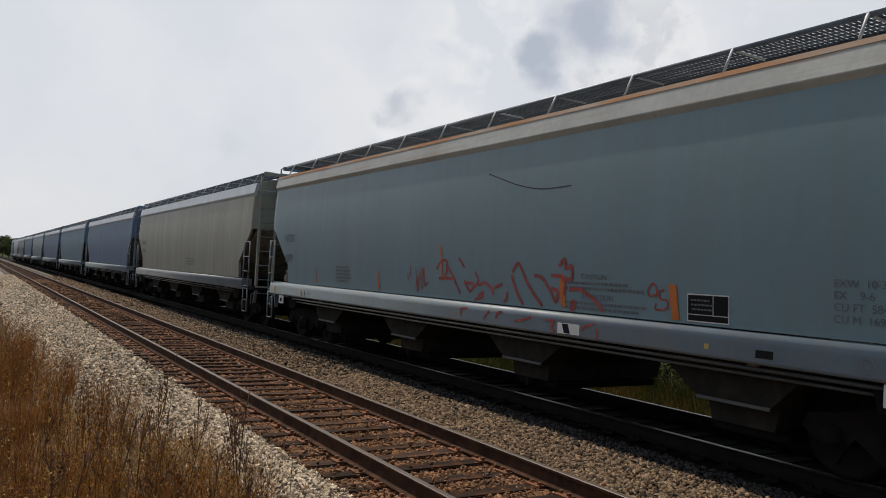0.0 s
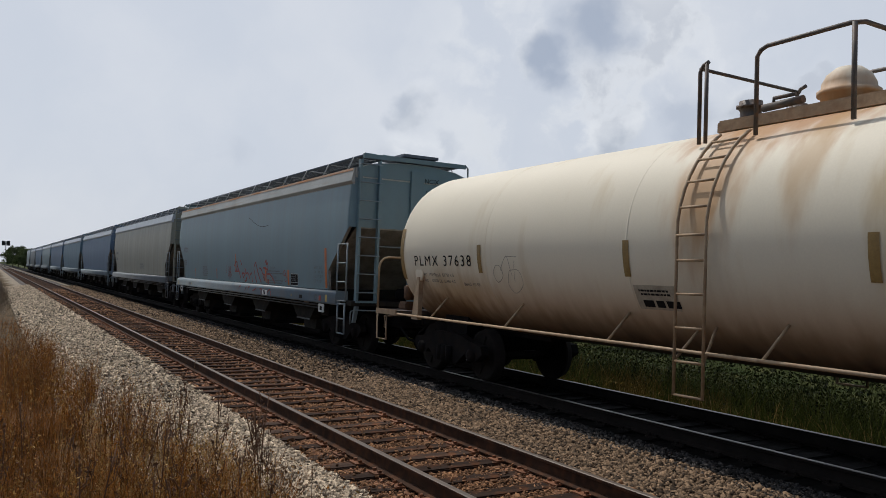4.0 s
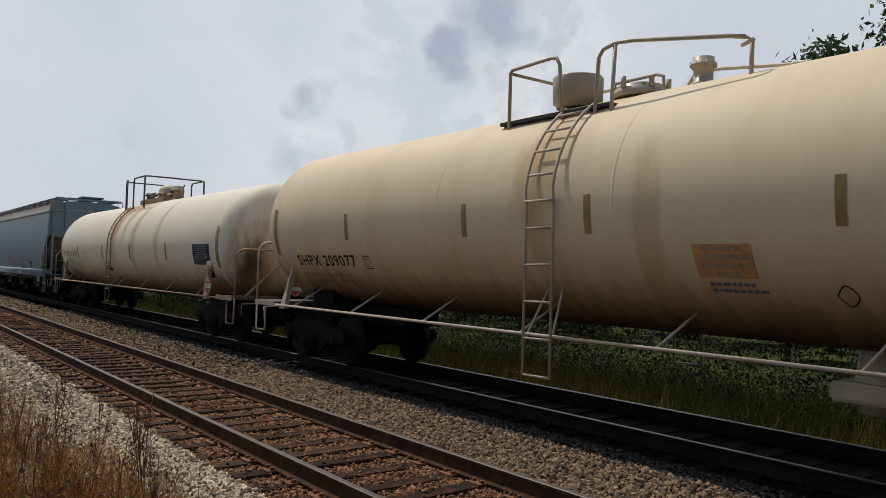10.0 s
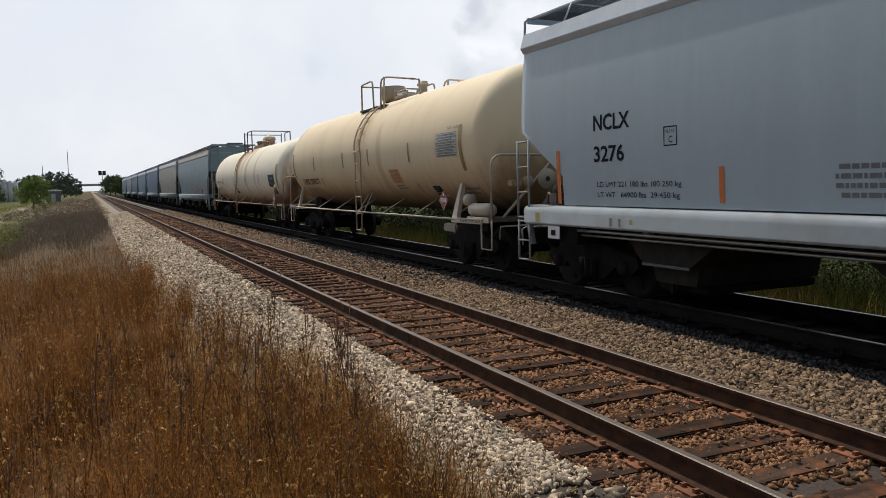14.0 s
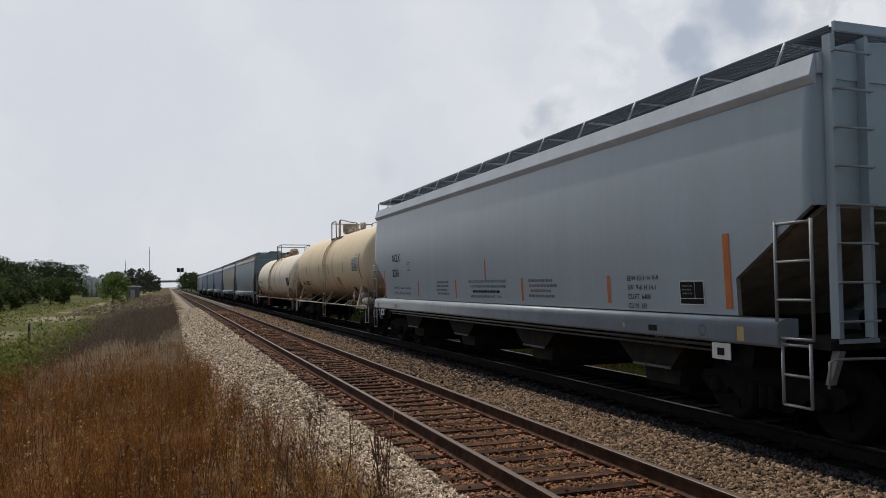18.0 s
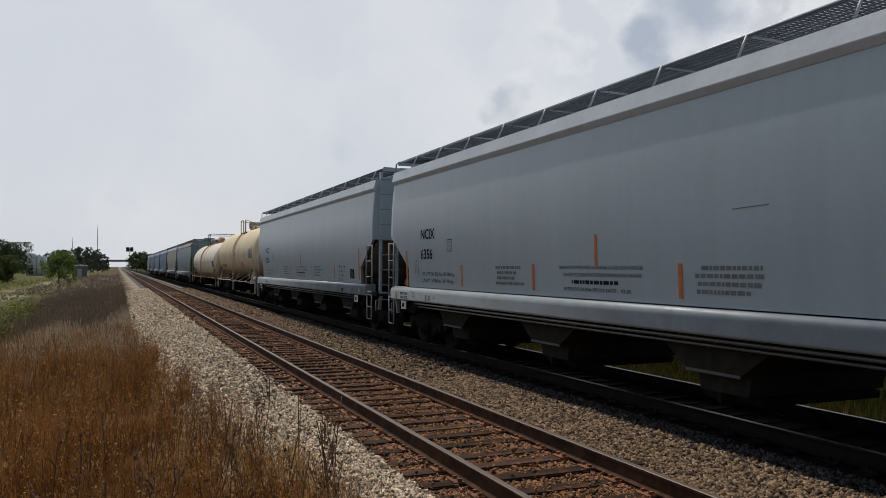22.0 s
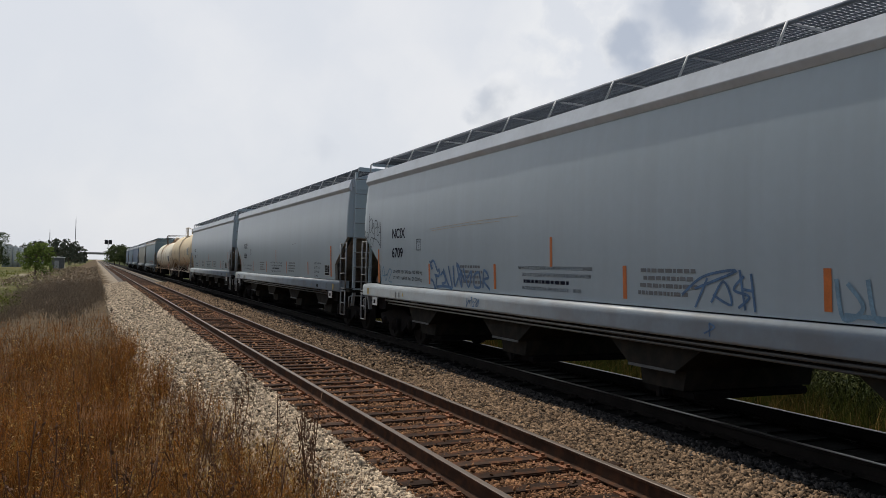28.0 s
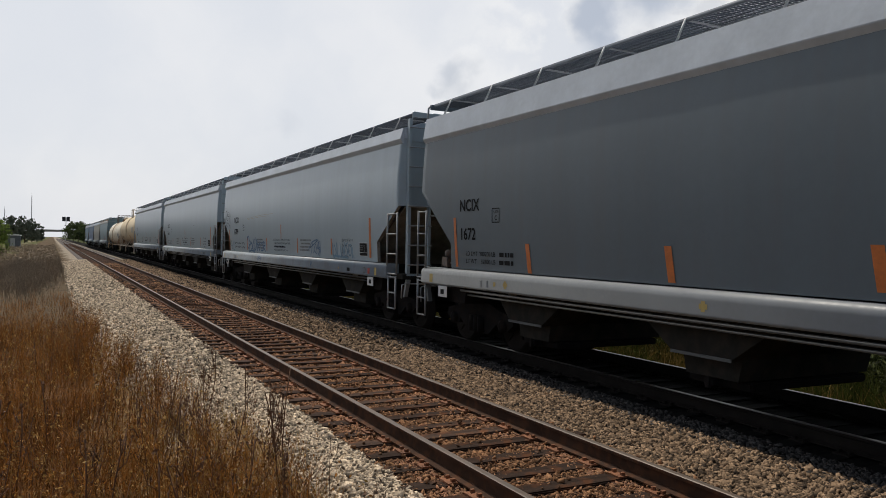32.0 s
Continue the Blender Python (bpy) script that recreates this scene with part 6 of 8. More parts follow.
def end_words(text, size, x, z, material, car):
    """Words on the flat trailing end of a hopper car."""
    ob = words(text, size, lambda zz: 0.0, 0, z, material, car, "end_lettering", 0.0)
    for v in ob.data.vertices:
        v.co = (x - v.co.y, END_Y - 0.022, v.co.z)
    return ob


end_words("NCIX", 0.11, 0.27, 3.98, "black_decal", CAR_1079)
end_words("1079", 0.11, 0.29, 3.70, "black_decal", CAR_1079)
for k, w in enumerate((0.5, 0.42)):
    bm = bmesh.new()
    extrude_y(bm, [(0.26, 3.50 - 0.07 * k), (0.26 + w, 3.50 - 0.07 * k), (0.26 + w, 3.53 - 0.07 * k), (0.26, 3.53 - 0.07 * k)], END_Y - 0.03, END_Y - 0.026)
    part("end_print", bm, "faded_decal", CAR_1079)

CAR_1672 = blue_hopper(-104.80, "darker grey covered hopper car with faded orange strips", "dull_grey_paint", "sill_dull", "roof_light", "NCIX", "1672", half=8.95)
for y, z0, z1, w in ((7.50, 1.45, 2.33, 0.09), (5.13, 1.43, 1.88, 0.11), (2.1, 1.45, 1.88, 0.12), (-0.5, 1.5, 1.92, 0.13), (-7.6, 1.45, 2.4, 0.12)):
    tape(CAR_1672, hopper_side, y, z0, z1, w, "orange_tape", 0.06)
plate_mark(hopper_side, 6.24, 2.22, 0.24, CAR_1672, "black_decal")
words("LD LMT  200200 LB", 0.075, hopper_side, 7.16, 1.66, "black_decal", CAR_1672, "load_limit", width=1.0)
words("LT WT    52800 LB", 0.075, hopper_side, 7.16, 1.53, "black_decal", CAR_1672, "light_weight", width=1.0)
lines_block(hopper_side, 6.05, 1.66, 1, 0.5, 0.07, 0.05, "black_decal", CAR_1672, 12)
lines_block(hopper_side, 6.05, 1.53, 1, 0.5, 0.07, 0.05, "black_decal", CAR_1672, 13)
for y in (5.67, 1.5):
    bm = bmesh.new()
    side_quad(bm, lambda z: 1.628, y + 0.06, y - 0.06, 1.19, 1.25, 0.004, steps=1)
    side_quad(bm, lambda z: 1.628, y + 0.03, y - 0.03, 1.16, 1.28, 0.0045, steps=1)
    part("sill_sticker", bm, "yellow_decal", CAR_1672)

for n, (body, roof, sill, note) in enumerate((
        ("beige_paint", "roof_light", "sill_dull", "dull beige covered hopper car"), ("slate_paint", "roof_light", "sill_blue", "slate-blue covered hopper car"),
        ("teal_paint", "roof_light", "sill_blue", "faded teal covered hopper car"), ("slate_paint", "roof_light", "sill_blue", "slate-blue covered hopper car"),
        ("blue_grey_paint", "roof_light", "sill_blue", "blue-grey covered hopper car"), ("slate_paint", "roof_light", "sill_blue", "slate-blue covered hopper car"),
        ("dull_grey_paint", "roof_light", "sill_dull", "weathered grey covered hopper car"), ("grey_paint", "roof_light", "sill_grey", "light grey covered hopper car"),
        ("teal_paint", "roof_light", "sill_blue", "faded teal covered hopper car"))):
    car = blue_hopper(30.75 + 20.0 * n, note, body, sill, roof, "", "", near=False)
    if n == 0:
        lines_block(hopper_side, 7.9, 2.5, 2, 0.8, 0.16, 0.2, "faded_decal", car, 40)
        lines_block(hopper_side, -1.0, 1.9, 3, 1.2, 0.05, 0.05, "faded_decal", car, 41)

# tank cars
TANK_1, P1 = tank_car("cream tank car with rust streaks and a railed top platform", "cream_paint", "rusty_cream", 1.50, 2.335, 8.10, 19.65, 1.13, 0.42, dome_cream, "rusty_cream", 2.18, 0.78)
CARS.append((TANK_1, -8.58))
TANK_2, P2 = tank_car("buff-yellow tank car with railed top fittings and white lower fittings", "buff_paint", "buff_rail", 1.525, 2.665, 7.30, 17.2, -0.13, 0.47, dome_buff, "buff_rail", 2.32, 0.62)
CARS.append((TANK_2, -27.0))
for u in (-0.42, -3.15, -6.55, -9.73, -13.07, -16.70):
    big = u in (-0.42, -16.70)
    tape(TANK_1, P1, u + 8.58, 1.75 if big else 1.90, 2.72 if big else 2.36, 0.13 if big else 0.11, "amber_tape")
words("PLMX 37638", 0.185, P1, 7.68, 2.01, "black_decal", TANK_1, "reporting_mark", bold=0.0, width=1.97, space=1.3)["kind"] = "stuff"
words("LD LMT  193300 LB  87700 KG", 0.055, P1, 7.58, 1.82, "faded_decal", TANK_1, "load_limit", width=1.25, space=1.2)
words("LT WT    69700 LB  31600 KG", 0.055, P1, 7.55, 1.71, "faded_decal", TANK_1, "light_weight", width=1.22, space=1.2)
words("BUILT 10-93", 0.05, P1, 6.05, 1.68, "faded_decal", TANK_1, "build_date", width=0.48, space=1.2)
bm = bmesh.new()
side_quad(bm, P1, 1.98, 1.30, 1.50, 1.80, 0.006)
p = part("notice_label", bm, "grey_spray", TANK_1, "worn tan notice label")
lines_block(P1, 1.92, 1.72, 2, 0.55, 0.025, 0.02, "black_decal", p, 51, "notice_print", 0.010)
lines_block(P1, 1.95, 1.53, 1, 0.62, 0.085, 0.02, "black_decal", p, 52, "notice_print", 0.010)
sprayed(TANK_1, P1, 0.012, "grey_spray", "faint sprayed drawing", [(4.97, 2.03), (5.06, 1.90), (4.99, 1.76), (4.81, 1.86), (4.85, 2.01), (4.97, 2.03)], [(4.61, 1.95), (4.71, 1.73), (4.59, 1.60), (4.33, 1.74), (4.37, 1.95), (4.61, 1.95)], [(4.86, 1.94), (4.65, 2.17), (4.56, 1.87)], [(4.68, 2.17), (4.38, 2.16)], [(4.45, 2.10), (4.52, 1.78)])


def data_table(car, prof, y, z, w, h, ground, ink, rows, cols):
    bm = bmesh.new()
    side_quad(bm, prof, y, y - w, z, z + h, 0.006, steps=6)
    p = part("data_table", bm, ground, car, "stencilled data table")
    bm = bmesh.new()
    for i in range(rows + 1):
        zz = z + 0.012 + (h - 0.03) * i / rows
        side_quad(bm, prof, y - 0.02, y - w + 0.02, zz, zz + 0.008, 0.010, steps=1)
    for j in range(cols + 1):
        yy = y - 0.02 - (w - 0.05) * (0 if j == 0 else 0.3 + 0.7 * j / cols)
        side_quad(bm, prof, yy, yy - 0.008, z + 0.01, z + h - 0.01, 0.010, steps=5)
    part("table_grid", bm, ink, p)["kind"] = "stuff"
    lines_block(prof, y - 0.05, z + h - 0.02 - (h - 0.03) / rows * 0.75, rows, w * 0.95, (h - 0.03) / rows * 0.45, (h - 0.03) / rows * 0.55, ink, p, 61, "table_print", 0.010)


data_table(TANK_1, P1, -6.55, 1.81, 1.12, 0.50, "navy_decal", "faded_decal", 9, 4)
capacity_panel(P1, -7.15, 1.48, 0.46, 0.22, TANK_1)
data_table(TANK_2, P2, -5.57, 2.35, 1.07, 0.51, "pale_decal", "faded_decal", 9, 3)
diamond(-1.52, -7.78, 1.32, 0.25, TANK_1, "2370")
diamond(-1.46, -5.84, 1.44, 0.22, TANK_2, "2370")
for y in (4.38, 1.17, -1.1, -4.0):
    tape(TANK_2, P2, y, 2.31, 2.76, 0.10, "amber_tape")
tape(TANK_2, P2, -6.8, 2.05, 2.97, 0.15, "amber_tape")
tape(TANK_2, P2, 7.13, 2.06, 2.95, 0.13, "amber_tape")
words("SHPX 209077", 0.19, P2, 6.42, 1.86, "black_decal", TANK_2, "reporting_mark", bold=0.003, width=2.12, space=1.12)["kind"] = "stuff"
words("LD LMT 197200 LB    89 450 KG", 0.065, P2, 6.40, 1.66, "faded_decal", TANK_2, "load_limit", width=1.65)
words("LT WT  65800 LB    29 850 KG", 0.065, P2, 6.36, 1.55, "faded_decal", TANK_2, "light_weight", width=1.65)
plate_mark(P2, 4.02, 1.82, 0.22, TANK_2, "black_decal")


def head_words(text, size, car, radius, zc, half, x, z, width, material="black_decal"):
    """Words on the domed trailing head of a tank."""
    ob = words(text, size, lambda zz: 0.0, 0, z, material, car, "head_lettering", 0.0, width=width)
    for v in ob.data.vertices:
        xx, zz = x - v.co.y, v.co.z
        k = min(0.98, math.hypot(xx, zz - zc) / radius)
        v.co = (xx, -half - (0.78 if half > 8 else 0.62) * math.sqrt(1 - k ** 2.5) - 0.012, zz)


head_words("PLMX 37638", 0.11, TANK_1, 1.50, 2.335, 8.10, -0.22, 2.78, 1.0)
head_words("CAPY 29712 GALS", 0.05, TANK_1, 1.50, 2.335, 8.10, -0.06, 2.68, 0.70, "faded_decal")
head_words("SHPX 209077", 0.11, TANK_2, 1.525, 2.665, 7.30, -0.70, 2.84, 1.12)
head_words("CAPY", 0.06, TANK_2, 1.525, 2.665, 7.30, -0.43, 2.70, 0.26, "faded_decal")
head_words("CAPY", 0.06, TANK_2, 1.525, 2.665, 7.30, -0.43, 2.60, 0.26, "faded_decal")


def end_placard(car, x, y, z, size, material):
    """Diamond placard hung on the trailing end of a tank car."""
    bm = bmesh.new()
    pts = [(x - size, z), (x, z + size), (x + size, z), (x, z - size)]
    extrude_y(bm, pts, y - 0.01, y)
    pl = part("placard", bm, material, car, "diamond placard on the end platform")
    bm = bmesh.new()
    for k in range(4):
        (a, b), (c, d) = pts[k], pts[(k + 1) % 4]
        q = [((u - x) * f + x, (v - z) * f + z) for u, v, f in ((a, b, 0.94), (c, d, 0.94), (c, d, 0.86), (a, b, 0.86))]
        bm.faces.new([bm.verts.new((i, y - 0.014, j)) for i, j in q])
    extrude_y(bm, [(x - size * 0.62, z - size * 0.2), (x + size * 0.62, z - size * 0.2), (x + size * 0.62, z + size * 0.2), (x - size * 0.62, z + size * 0.2)], y - 0.016, y - 0.011)
    part("placard_panel", bm, "white_decal" if material == "red_decal" else "faded_decal", pl)
    tube(bm := bmesh.new(), [(x, y + 0.02, z - size), (x, y + 0.02, 1.05)], 0.02, 6)
    part("placard_post", bm, "rail_brown", pl)
    ob = words("2370", size * 0.30, lambda zz: 0.0, 0, z - size * 0.14, "black_decal", pl, "placard_number", 0.0)
    for v in ob.data.vertices:
        v.co = (x - size * 0.52 - v.co.y, y - 0.020, v.co.z)


end_placard(TANK_1, 0.13, -9.0, 1.30, 0.21, "red_decal")
end_placard(TANK_2, -0.17, -8.0, 1.36, 0.21, "slope_brown")
# braces from the end rail's middle down to the platform corners
for car, y, z, m in ((TANK_1, -9.18, 2.18, "rusty_cream"), (TANK_2, -7.98, 2.30, "buff_rail")):
    for s in (-1, 1):
        bm = bmesh.new()
        tube(bm, [(s * 0.05, y, z - 0.03), (s * 1.12, y + 0.15, 1.12)], 0.03, 6)
        part("rail_brace", bm, m if s < 0 else "rail_brown", car)
    bm = bmesh.new()
    box(bm, -0.08, 0.08, y - 0.03, y + 0.05, z - 0.14, z + 0.05, 0.01)
    part("brace_plate", bm, "rail_brown", car)
# hand brake housing, wheel and box on the buff tank's trailing end
bm = bmesh.new()
lathe(bm, [(-0.09, 0.03), (-0.08, 0.10), (0.06, 0.11), (0.08, 0.08), (0.08, 0.03)], (-0.68, -8.0, 1.80), "x", 18)
part("brake_housing", bm, "rusty_cream", TANK_2, "grimy hand-brake housing")
bm = bmesh.new()
lathe(bm, [(-0.03, 0.05), (-0.03, 0.20), (0.03, 0.20), (0.03, 0.05)], (-0.30, -8.1, 1.85), "y", 20)
p = part("brake_wheel", bm, "tank_white", TANK_2, "pale round brake wheel")
part("wheel_hub", lathe(bmesh.new(), [(-0.06, 0.03), (-0.04, 0.05), (0.0, 0.05)], (-0.30, -8.1, 1.85), "y", 10), "steel_dark", p)
bm = bmesh.new()
box(bm, -1.04, -0.82, -8.05, -7.85, 1.72, 1.84, 0.02)
part("brake_bracket", bm, "rusty_cream", TANK_2)
bm = bmesh.new()
tube(bm, [(0.05, -8.12, 1.16), (0.2, -8.12, 1.2), (0.42, -8.12, 1.5), (0.5, -8.12, 1.52), (0.7, -8.12, 1.5)], 0.018, 6)
tube(bm, [(0.3, -8.12, 1.16), (0.3, -8.12, 1.4), (0.62, -8.12, 1.42)], 0.018, 6)
part("brake_lever", bm, "buff_rail", TANK_2)
bm = bmesh.new()
side_quad(bm, P2, -2.46, -3.11, 1.83, 2.17, 0.006)
part("warning_panel", bm, "orange_panel", TANK_2, "faded orange warning panel")
lines_block(P2, -2.52, 2.10, 4, 0.5, 0.05, 0.035, "rusty_cream", TANK_2, 53, "panel_print", 0.010)
lines_block(P2, -2.48, 1.75, 2, 0.7, 0.035, 0.03, "faded_decal", TANK_2, 54)
strokes(P2, [[(0, 0.5), (0.5, 1), (1, 0.5), (0.5, 0), (0, 0.5)]], -3.83, 1.60, 0.19, 0.012, "black_decal", TANK_2, "diamond_mark", 0.006)
bm = bmesh.new()
side_quad(bm, P2, 6.62, 6.76, 2.02, 2.16, 0.006)
part("inspection_card", bm, "pale_decal", TANK_2)
capacity_panel(P2, -4.68, 1.52, 0.46, 0.25, TANK_2)
lines_block(P2, -6.15, 1.66, 2, 0.7, 0.045, 0.05, "faded_decal", TANK_2, 55)
words("DOT 111A100W1", 0.06, P2, -6.17, 2.91, "faded_decal", TANK_2, "stencil")
bm = bmesh.new()
box(bm, -0.35, 0.35, -4.05, -3.35, 0.62, 0.82, 0.03)
lathe(bm, [(0.5, 0.18), (0.62, 0.22), (0.9, 0.22), (1.2, 0.16)], (0, -3.7, 0), "z", 18)
part("bottom_outlet", bm, "buff_rail", TANK_2, "grimy bottom outlet valve")
for car, ye in ((TANK_1, 6.3), (TANK_2, 5.6)):
    bm = bmesh.new()
    tube(bm, [(0.55, -ye, 0.82), (0.55, ye, 0.82)], 0.022, 6)
    part("brake_rod", bm, "pipe_dark", car)
# white air reservoir and fittings on the trailing platform of the buff tank car
bm = bmesh.new()
lathe(bm, [(-0.45, 0.02), (-0.44, 0.07), (-0.40, 0.12), (-0.33, 0.14), (0.33, 0.14), (0.40, 0.12), (0.44, 0.07), (0.45, 0.02)], (-1.32, -7.33, 1.26), "y", 20)
part("air_reservoir", bm, "tank_white", TANK_2, "cream cylindrical air reservoir")
bm = bmesh.new()
lathe(bm, [(-0.14, 0.02), (-0.12, 0.09), (-0.07, 0.12), (0.08, 0.12), (0.14, 0.02)], (-1.3, -6.76, 1.45), "x", 16)
part("brake_cylinder", bm, "tank_white", TANK_2)
bm = bmesh.new()
box(bm, -1.56, -1.53, -7.75, -6.6, 1.00, 1.10)
p = part("sill_plate", bm, "tank_white", TANK_2)
words("2 INCH HP COMP. SHOES", 0.06, lambda z: 1.56, -6.75, 1.025, "black_decal", p, "sill_stencil", 0.004)
for ob, y, z in ((TANK_1, 8.9, 1.12),):
    bm = bmesh.new()
    box(bm, -1.12, -0.80, y - 0.25, y + 0.1, z, z + 0.16, 0.03)
    for k in range(3):
        lathe(bm, [(0, 0.05), (0.05, 0.09), (0.28, 0.09), (0.3, 0.04)], (-1.05 + 0.15 * k, y - 0.2 + 0.14 * k, z + 0.2), "z", 10)
    tube(bm, [(-0.9, y - 0.1, z + 0.1), (-0.7, y - 0.9, z + 0.4), (-0.6, y - 1.0, z + 0.1)], 0.03, 6)
    part("brake_valve", bm, "rusty_iron", ob, "rusty brake valve on the platform")


def motions():
    """The train rolls away; wheels turn with it."""
    times = [float(i) for i in range(0, 33)]
    for car, middle in CARS:
        rows = []
        for t in times:
            x, y, a = on_track(middle + travelled(t))
            rows.append((t, pose(x, y, TRAIN_Z, 0, 0, a)))
        walk(car, rows)
    near = {c for c, m in CARS if m < 45}
    for w, dy in WHEELS:
        if w.parent.parent in near:
            walk(w, [(k * 0.2, pose(0, dy, 0.457, -math.degrees(travelled(k * 0.2) / 0.457))) for k in range(0, 161)])


# ---- plants ----
def stems(name, count, place, height, width, material, seed, bend=0.25, seg=3, heads=0.0, sides=3):
    """Many thin tapering stems in one mesh."""
    rng = np.random.default_rng(seed)
    xy = place(rng, count)
    z = np.array([ground_z(a, b) for a, b in xy])
    h = height[0] + (height[1] - height[0]) * rng.random(count) ** 1.3
    ang = rng.random(count) * math.tau
    lean = bend * rng.random(count) * h
    wid = width * (0.6 + 0.8 * rng.random(count))
    V = np.empty((count, (seg + 1) * sides, 3))
    for i in range(seg + 1):
        k = i / seg
        cx = xy[:, 0] + np.cos(ang) * lean * k * k
        cy = xy[:, 1] + np.sin(ang) * lean * k * k
        cz = z - 0.03 + h * k
        for j in range(sides):
            a = ang + j * math.tau / sides
            r = wid * (1 - 0.75 * k)
            V[:, i * sides + j] = np.stack([cx + np.cos(a) * r, cy + np.sin(a) * r, cz], -1)
    F = []
    for i in range(seg):
        for j in range(sides):
            F.append((i * sides + j, i * sides + (j + 1) % sides, (i + 1) * sides + (j + 1) % sides, (i + 1) * sides + j))
    F = np.array(F)
    n = (seg + 1) * sides
    faces = (F[None] + (np.arange(count) * n)[:, None, None]).reshape(-1, 4)
    return V.reshape(-1, 3), faces


def twiggy(count, place, height, width, seed, twigs=8):
    """Dead branching weeds: a bent stem with rising side twigs, as narrow ribbons."""
    rng = np.random.default_rng(seed)
    xy = place(rng, count)
    z = np.array([ground_z(a, b) for a, b in xy])
    h = height[0] + (height[1] - height[0]) * rng.random(count) ** 1.2
    foot = np.c_[xy, z - 0.03]
    lean = np.c_[rng.normal(scale=0.10, size=(count, 2)), np.ones(count)] * h[:, None]
    curl = np.c_[rng.normal(scale=0.09, size=(count, 2)) * h[:, None], np.zeros(count)]

    def along(i, f):
        return foot[i] + lean[i] * f[:, None] + curl[i] * (f * f)[:, None]

    def ribbons(pts, w):
        """pts: list of (n, 3) stations from foot to tip."""
        n = len(pts[0])
        ang = rng.random(n) * math.tau
        side = np.c_[np.cos(ang), np.sin(ang), 0.3 * rng.normal(size=n)]
        rows = []
        for k, p in enumerate(pts):
            d = side * (w * (1 - 0.7 * k / (len(pts) - 1)))[:, None]
            rows += [p - d, p + d]
        V = np.stack(rows, 1)
        m = len(rows)
        F = np.array([(2 * k, 2 * k + 1, 2 * k + 3, 2 * k + 2) for k in range(len(pts) - 1)])
        return V.reshape(-1, 3), (F[None] + (np.arange(n) * m)[:, None, None]).reshape(-1, 4)

    every = np.arange(count)
    out = [ribbons([along(every, np.full(count, f)) for f in (0.0, 0.35, 0.7, 1.0)], width * (0.7 + 0.6 * rng.random(count)))]
    i = np.repeat(every, twigs)
    f = 0.22 + 0.75 * rng.random(len(i))
    start = along(i, f)
    ang = rng.random(len(i)) * math.tau
    ln = h[i] * (0.10 + 0.26 * rng.random(len(i))) * (1.15 - 0.6 * f)
    rise = 0.5 + 0.9 * rng.random(len(i))
    d = np.c_[np.cos(ang), np.sin(ang), rise]
    d /= np.linalg.norm(d, axis=1)[:, None]
    tip = start + d * ln[:, None] + np.c_[np.zeros((len(i), 2)), 0.25 * ln]
    mid = start + d * (ln * 0.55)[:, None]
    out.append(ribbons([start, mid, tip], np.full(len(i), width * 0.6)))
    return join(out), tip


def leaves(centres, size, rng):
    """A small folded leaf (two quads) at each centre, turned at random."""
    n = len(centres)
    a = rng.normal(size=(n, 3))
    a /= np.linalg.norm(a, axis=1)[:, None]
    b = np.cross(a, rng.normal(size=(n, 3)))
    b /= np.linalg.norm(b, axis=1)[:, None]
    c = np.cross(a, b)
    s = (size * (0.6 + 0.8 * rng.random(n)))[:, None]
    V = np.stack([centres - a * s, centres + b * s * 0.45 + c * s * 0.15, centres + a * s, centres - b * s * 0.45 + c * s * 0.15], 1)
    faces = np.arange(n * 4).reshape(n, 4)
    return V.reshape(-1, 3), faces


def join(pieces):
    vs, fs, k = [], [], 0
    for v, f in pieces:
        vs.append(v)
        fs.append(f + k)
        k += len(v)
    return np.concatenate(vs), np.concatenate(fs)


def stuff(name, pieces, material, label, category):
    v, f = join(pieces)
    return tagged(part(name, scatter_mesh(name, v, f), material), label, category, kind="stuff")


def in_band(x0, x1, y0, y1, power=1.0):
    return lambda rng, n: np.stack([x0 + (x1 - x0) * rng.random(n), y0 + (y1 - y0) * rng.random(n) ** power], -1)


def brush_band(rng, n):
    """A patchy strip whose density fades out at its edges."""
    x = rng.normal(-1.9, 1.5, n)
    x = np.where(x > 0.85, 1.7 - x, x)
    y = 36 + rng.gamma(2.6, 11.0, n) + 2.2 * x + 3.5 * np.sin(x * 2.3) + rng.normal(0, 2.5, n)
    return np.stack([x, y], -1)


def weed_edge(y):
    """How far towards the track the dry weeds reach."""
    return 1.72 - 0.045 * max(0, y - 6) + 0.3 * noise.noise(Vector((y * 0.6, 0, 3)))


def dry_place(rng, n):
    out = []
    while len(out) < n:
        y = 3.0 + 19.0 * rng.random() ** 1.6
        e = max(0.75, weed_edge(y))
        x = e - (e + 6.0) * rng.random() ** 1.4
        if noise.noise(Vector((x * 1.1, y * 1.1, 7))) > -0.28 + 0.25 * (y > 9):
            out.append((x, y))
    return np.array(out)


def fading(rng, n):
    """Thins out away from the dense weeds, with a ragged far edge."""
    y = 9 + 24 * rng.random(n) ** 1.7
    x = 0.9 - 7.4 * rng.random(n) ** 1.1
    return np.stack([x, y + 4.0 * np.sin(x * 0.9) * rng.random(n)], -1)


def rim_place(rng, n):
    """Single plants straying onto the gravel along the edge of the weeds."""
    y = 4.0 + 9.0 * rng.random(n) ** 1.2
    e = np.array([weed_edge(a) for a in y])
    return np.stack([e + rng.normal(-0.05, 0.28, n), y], -1)


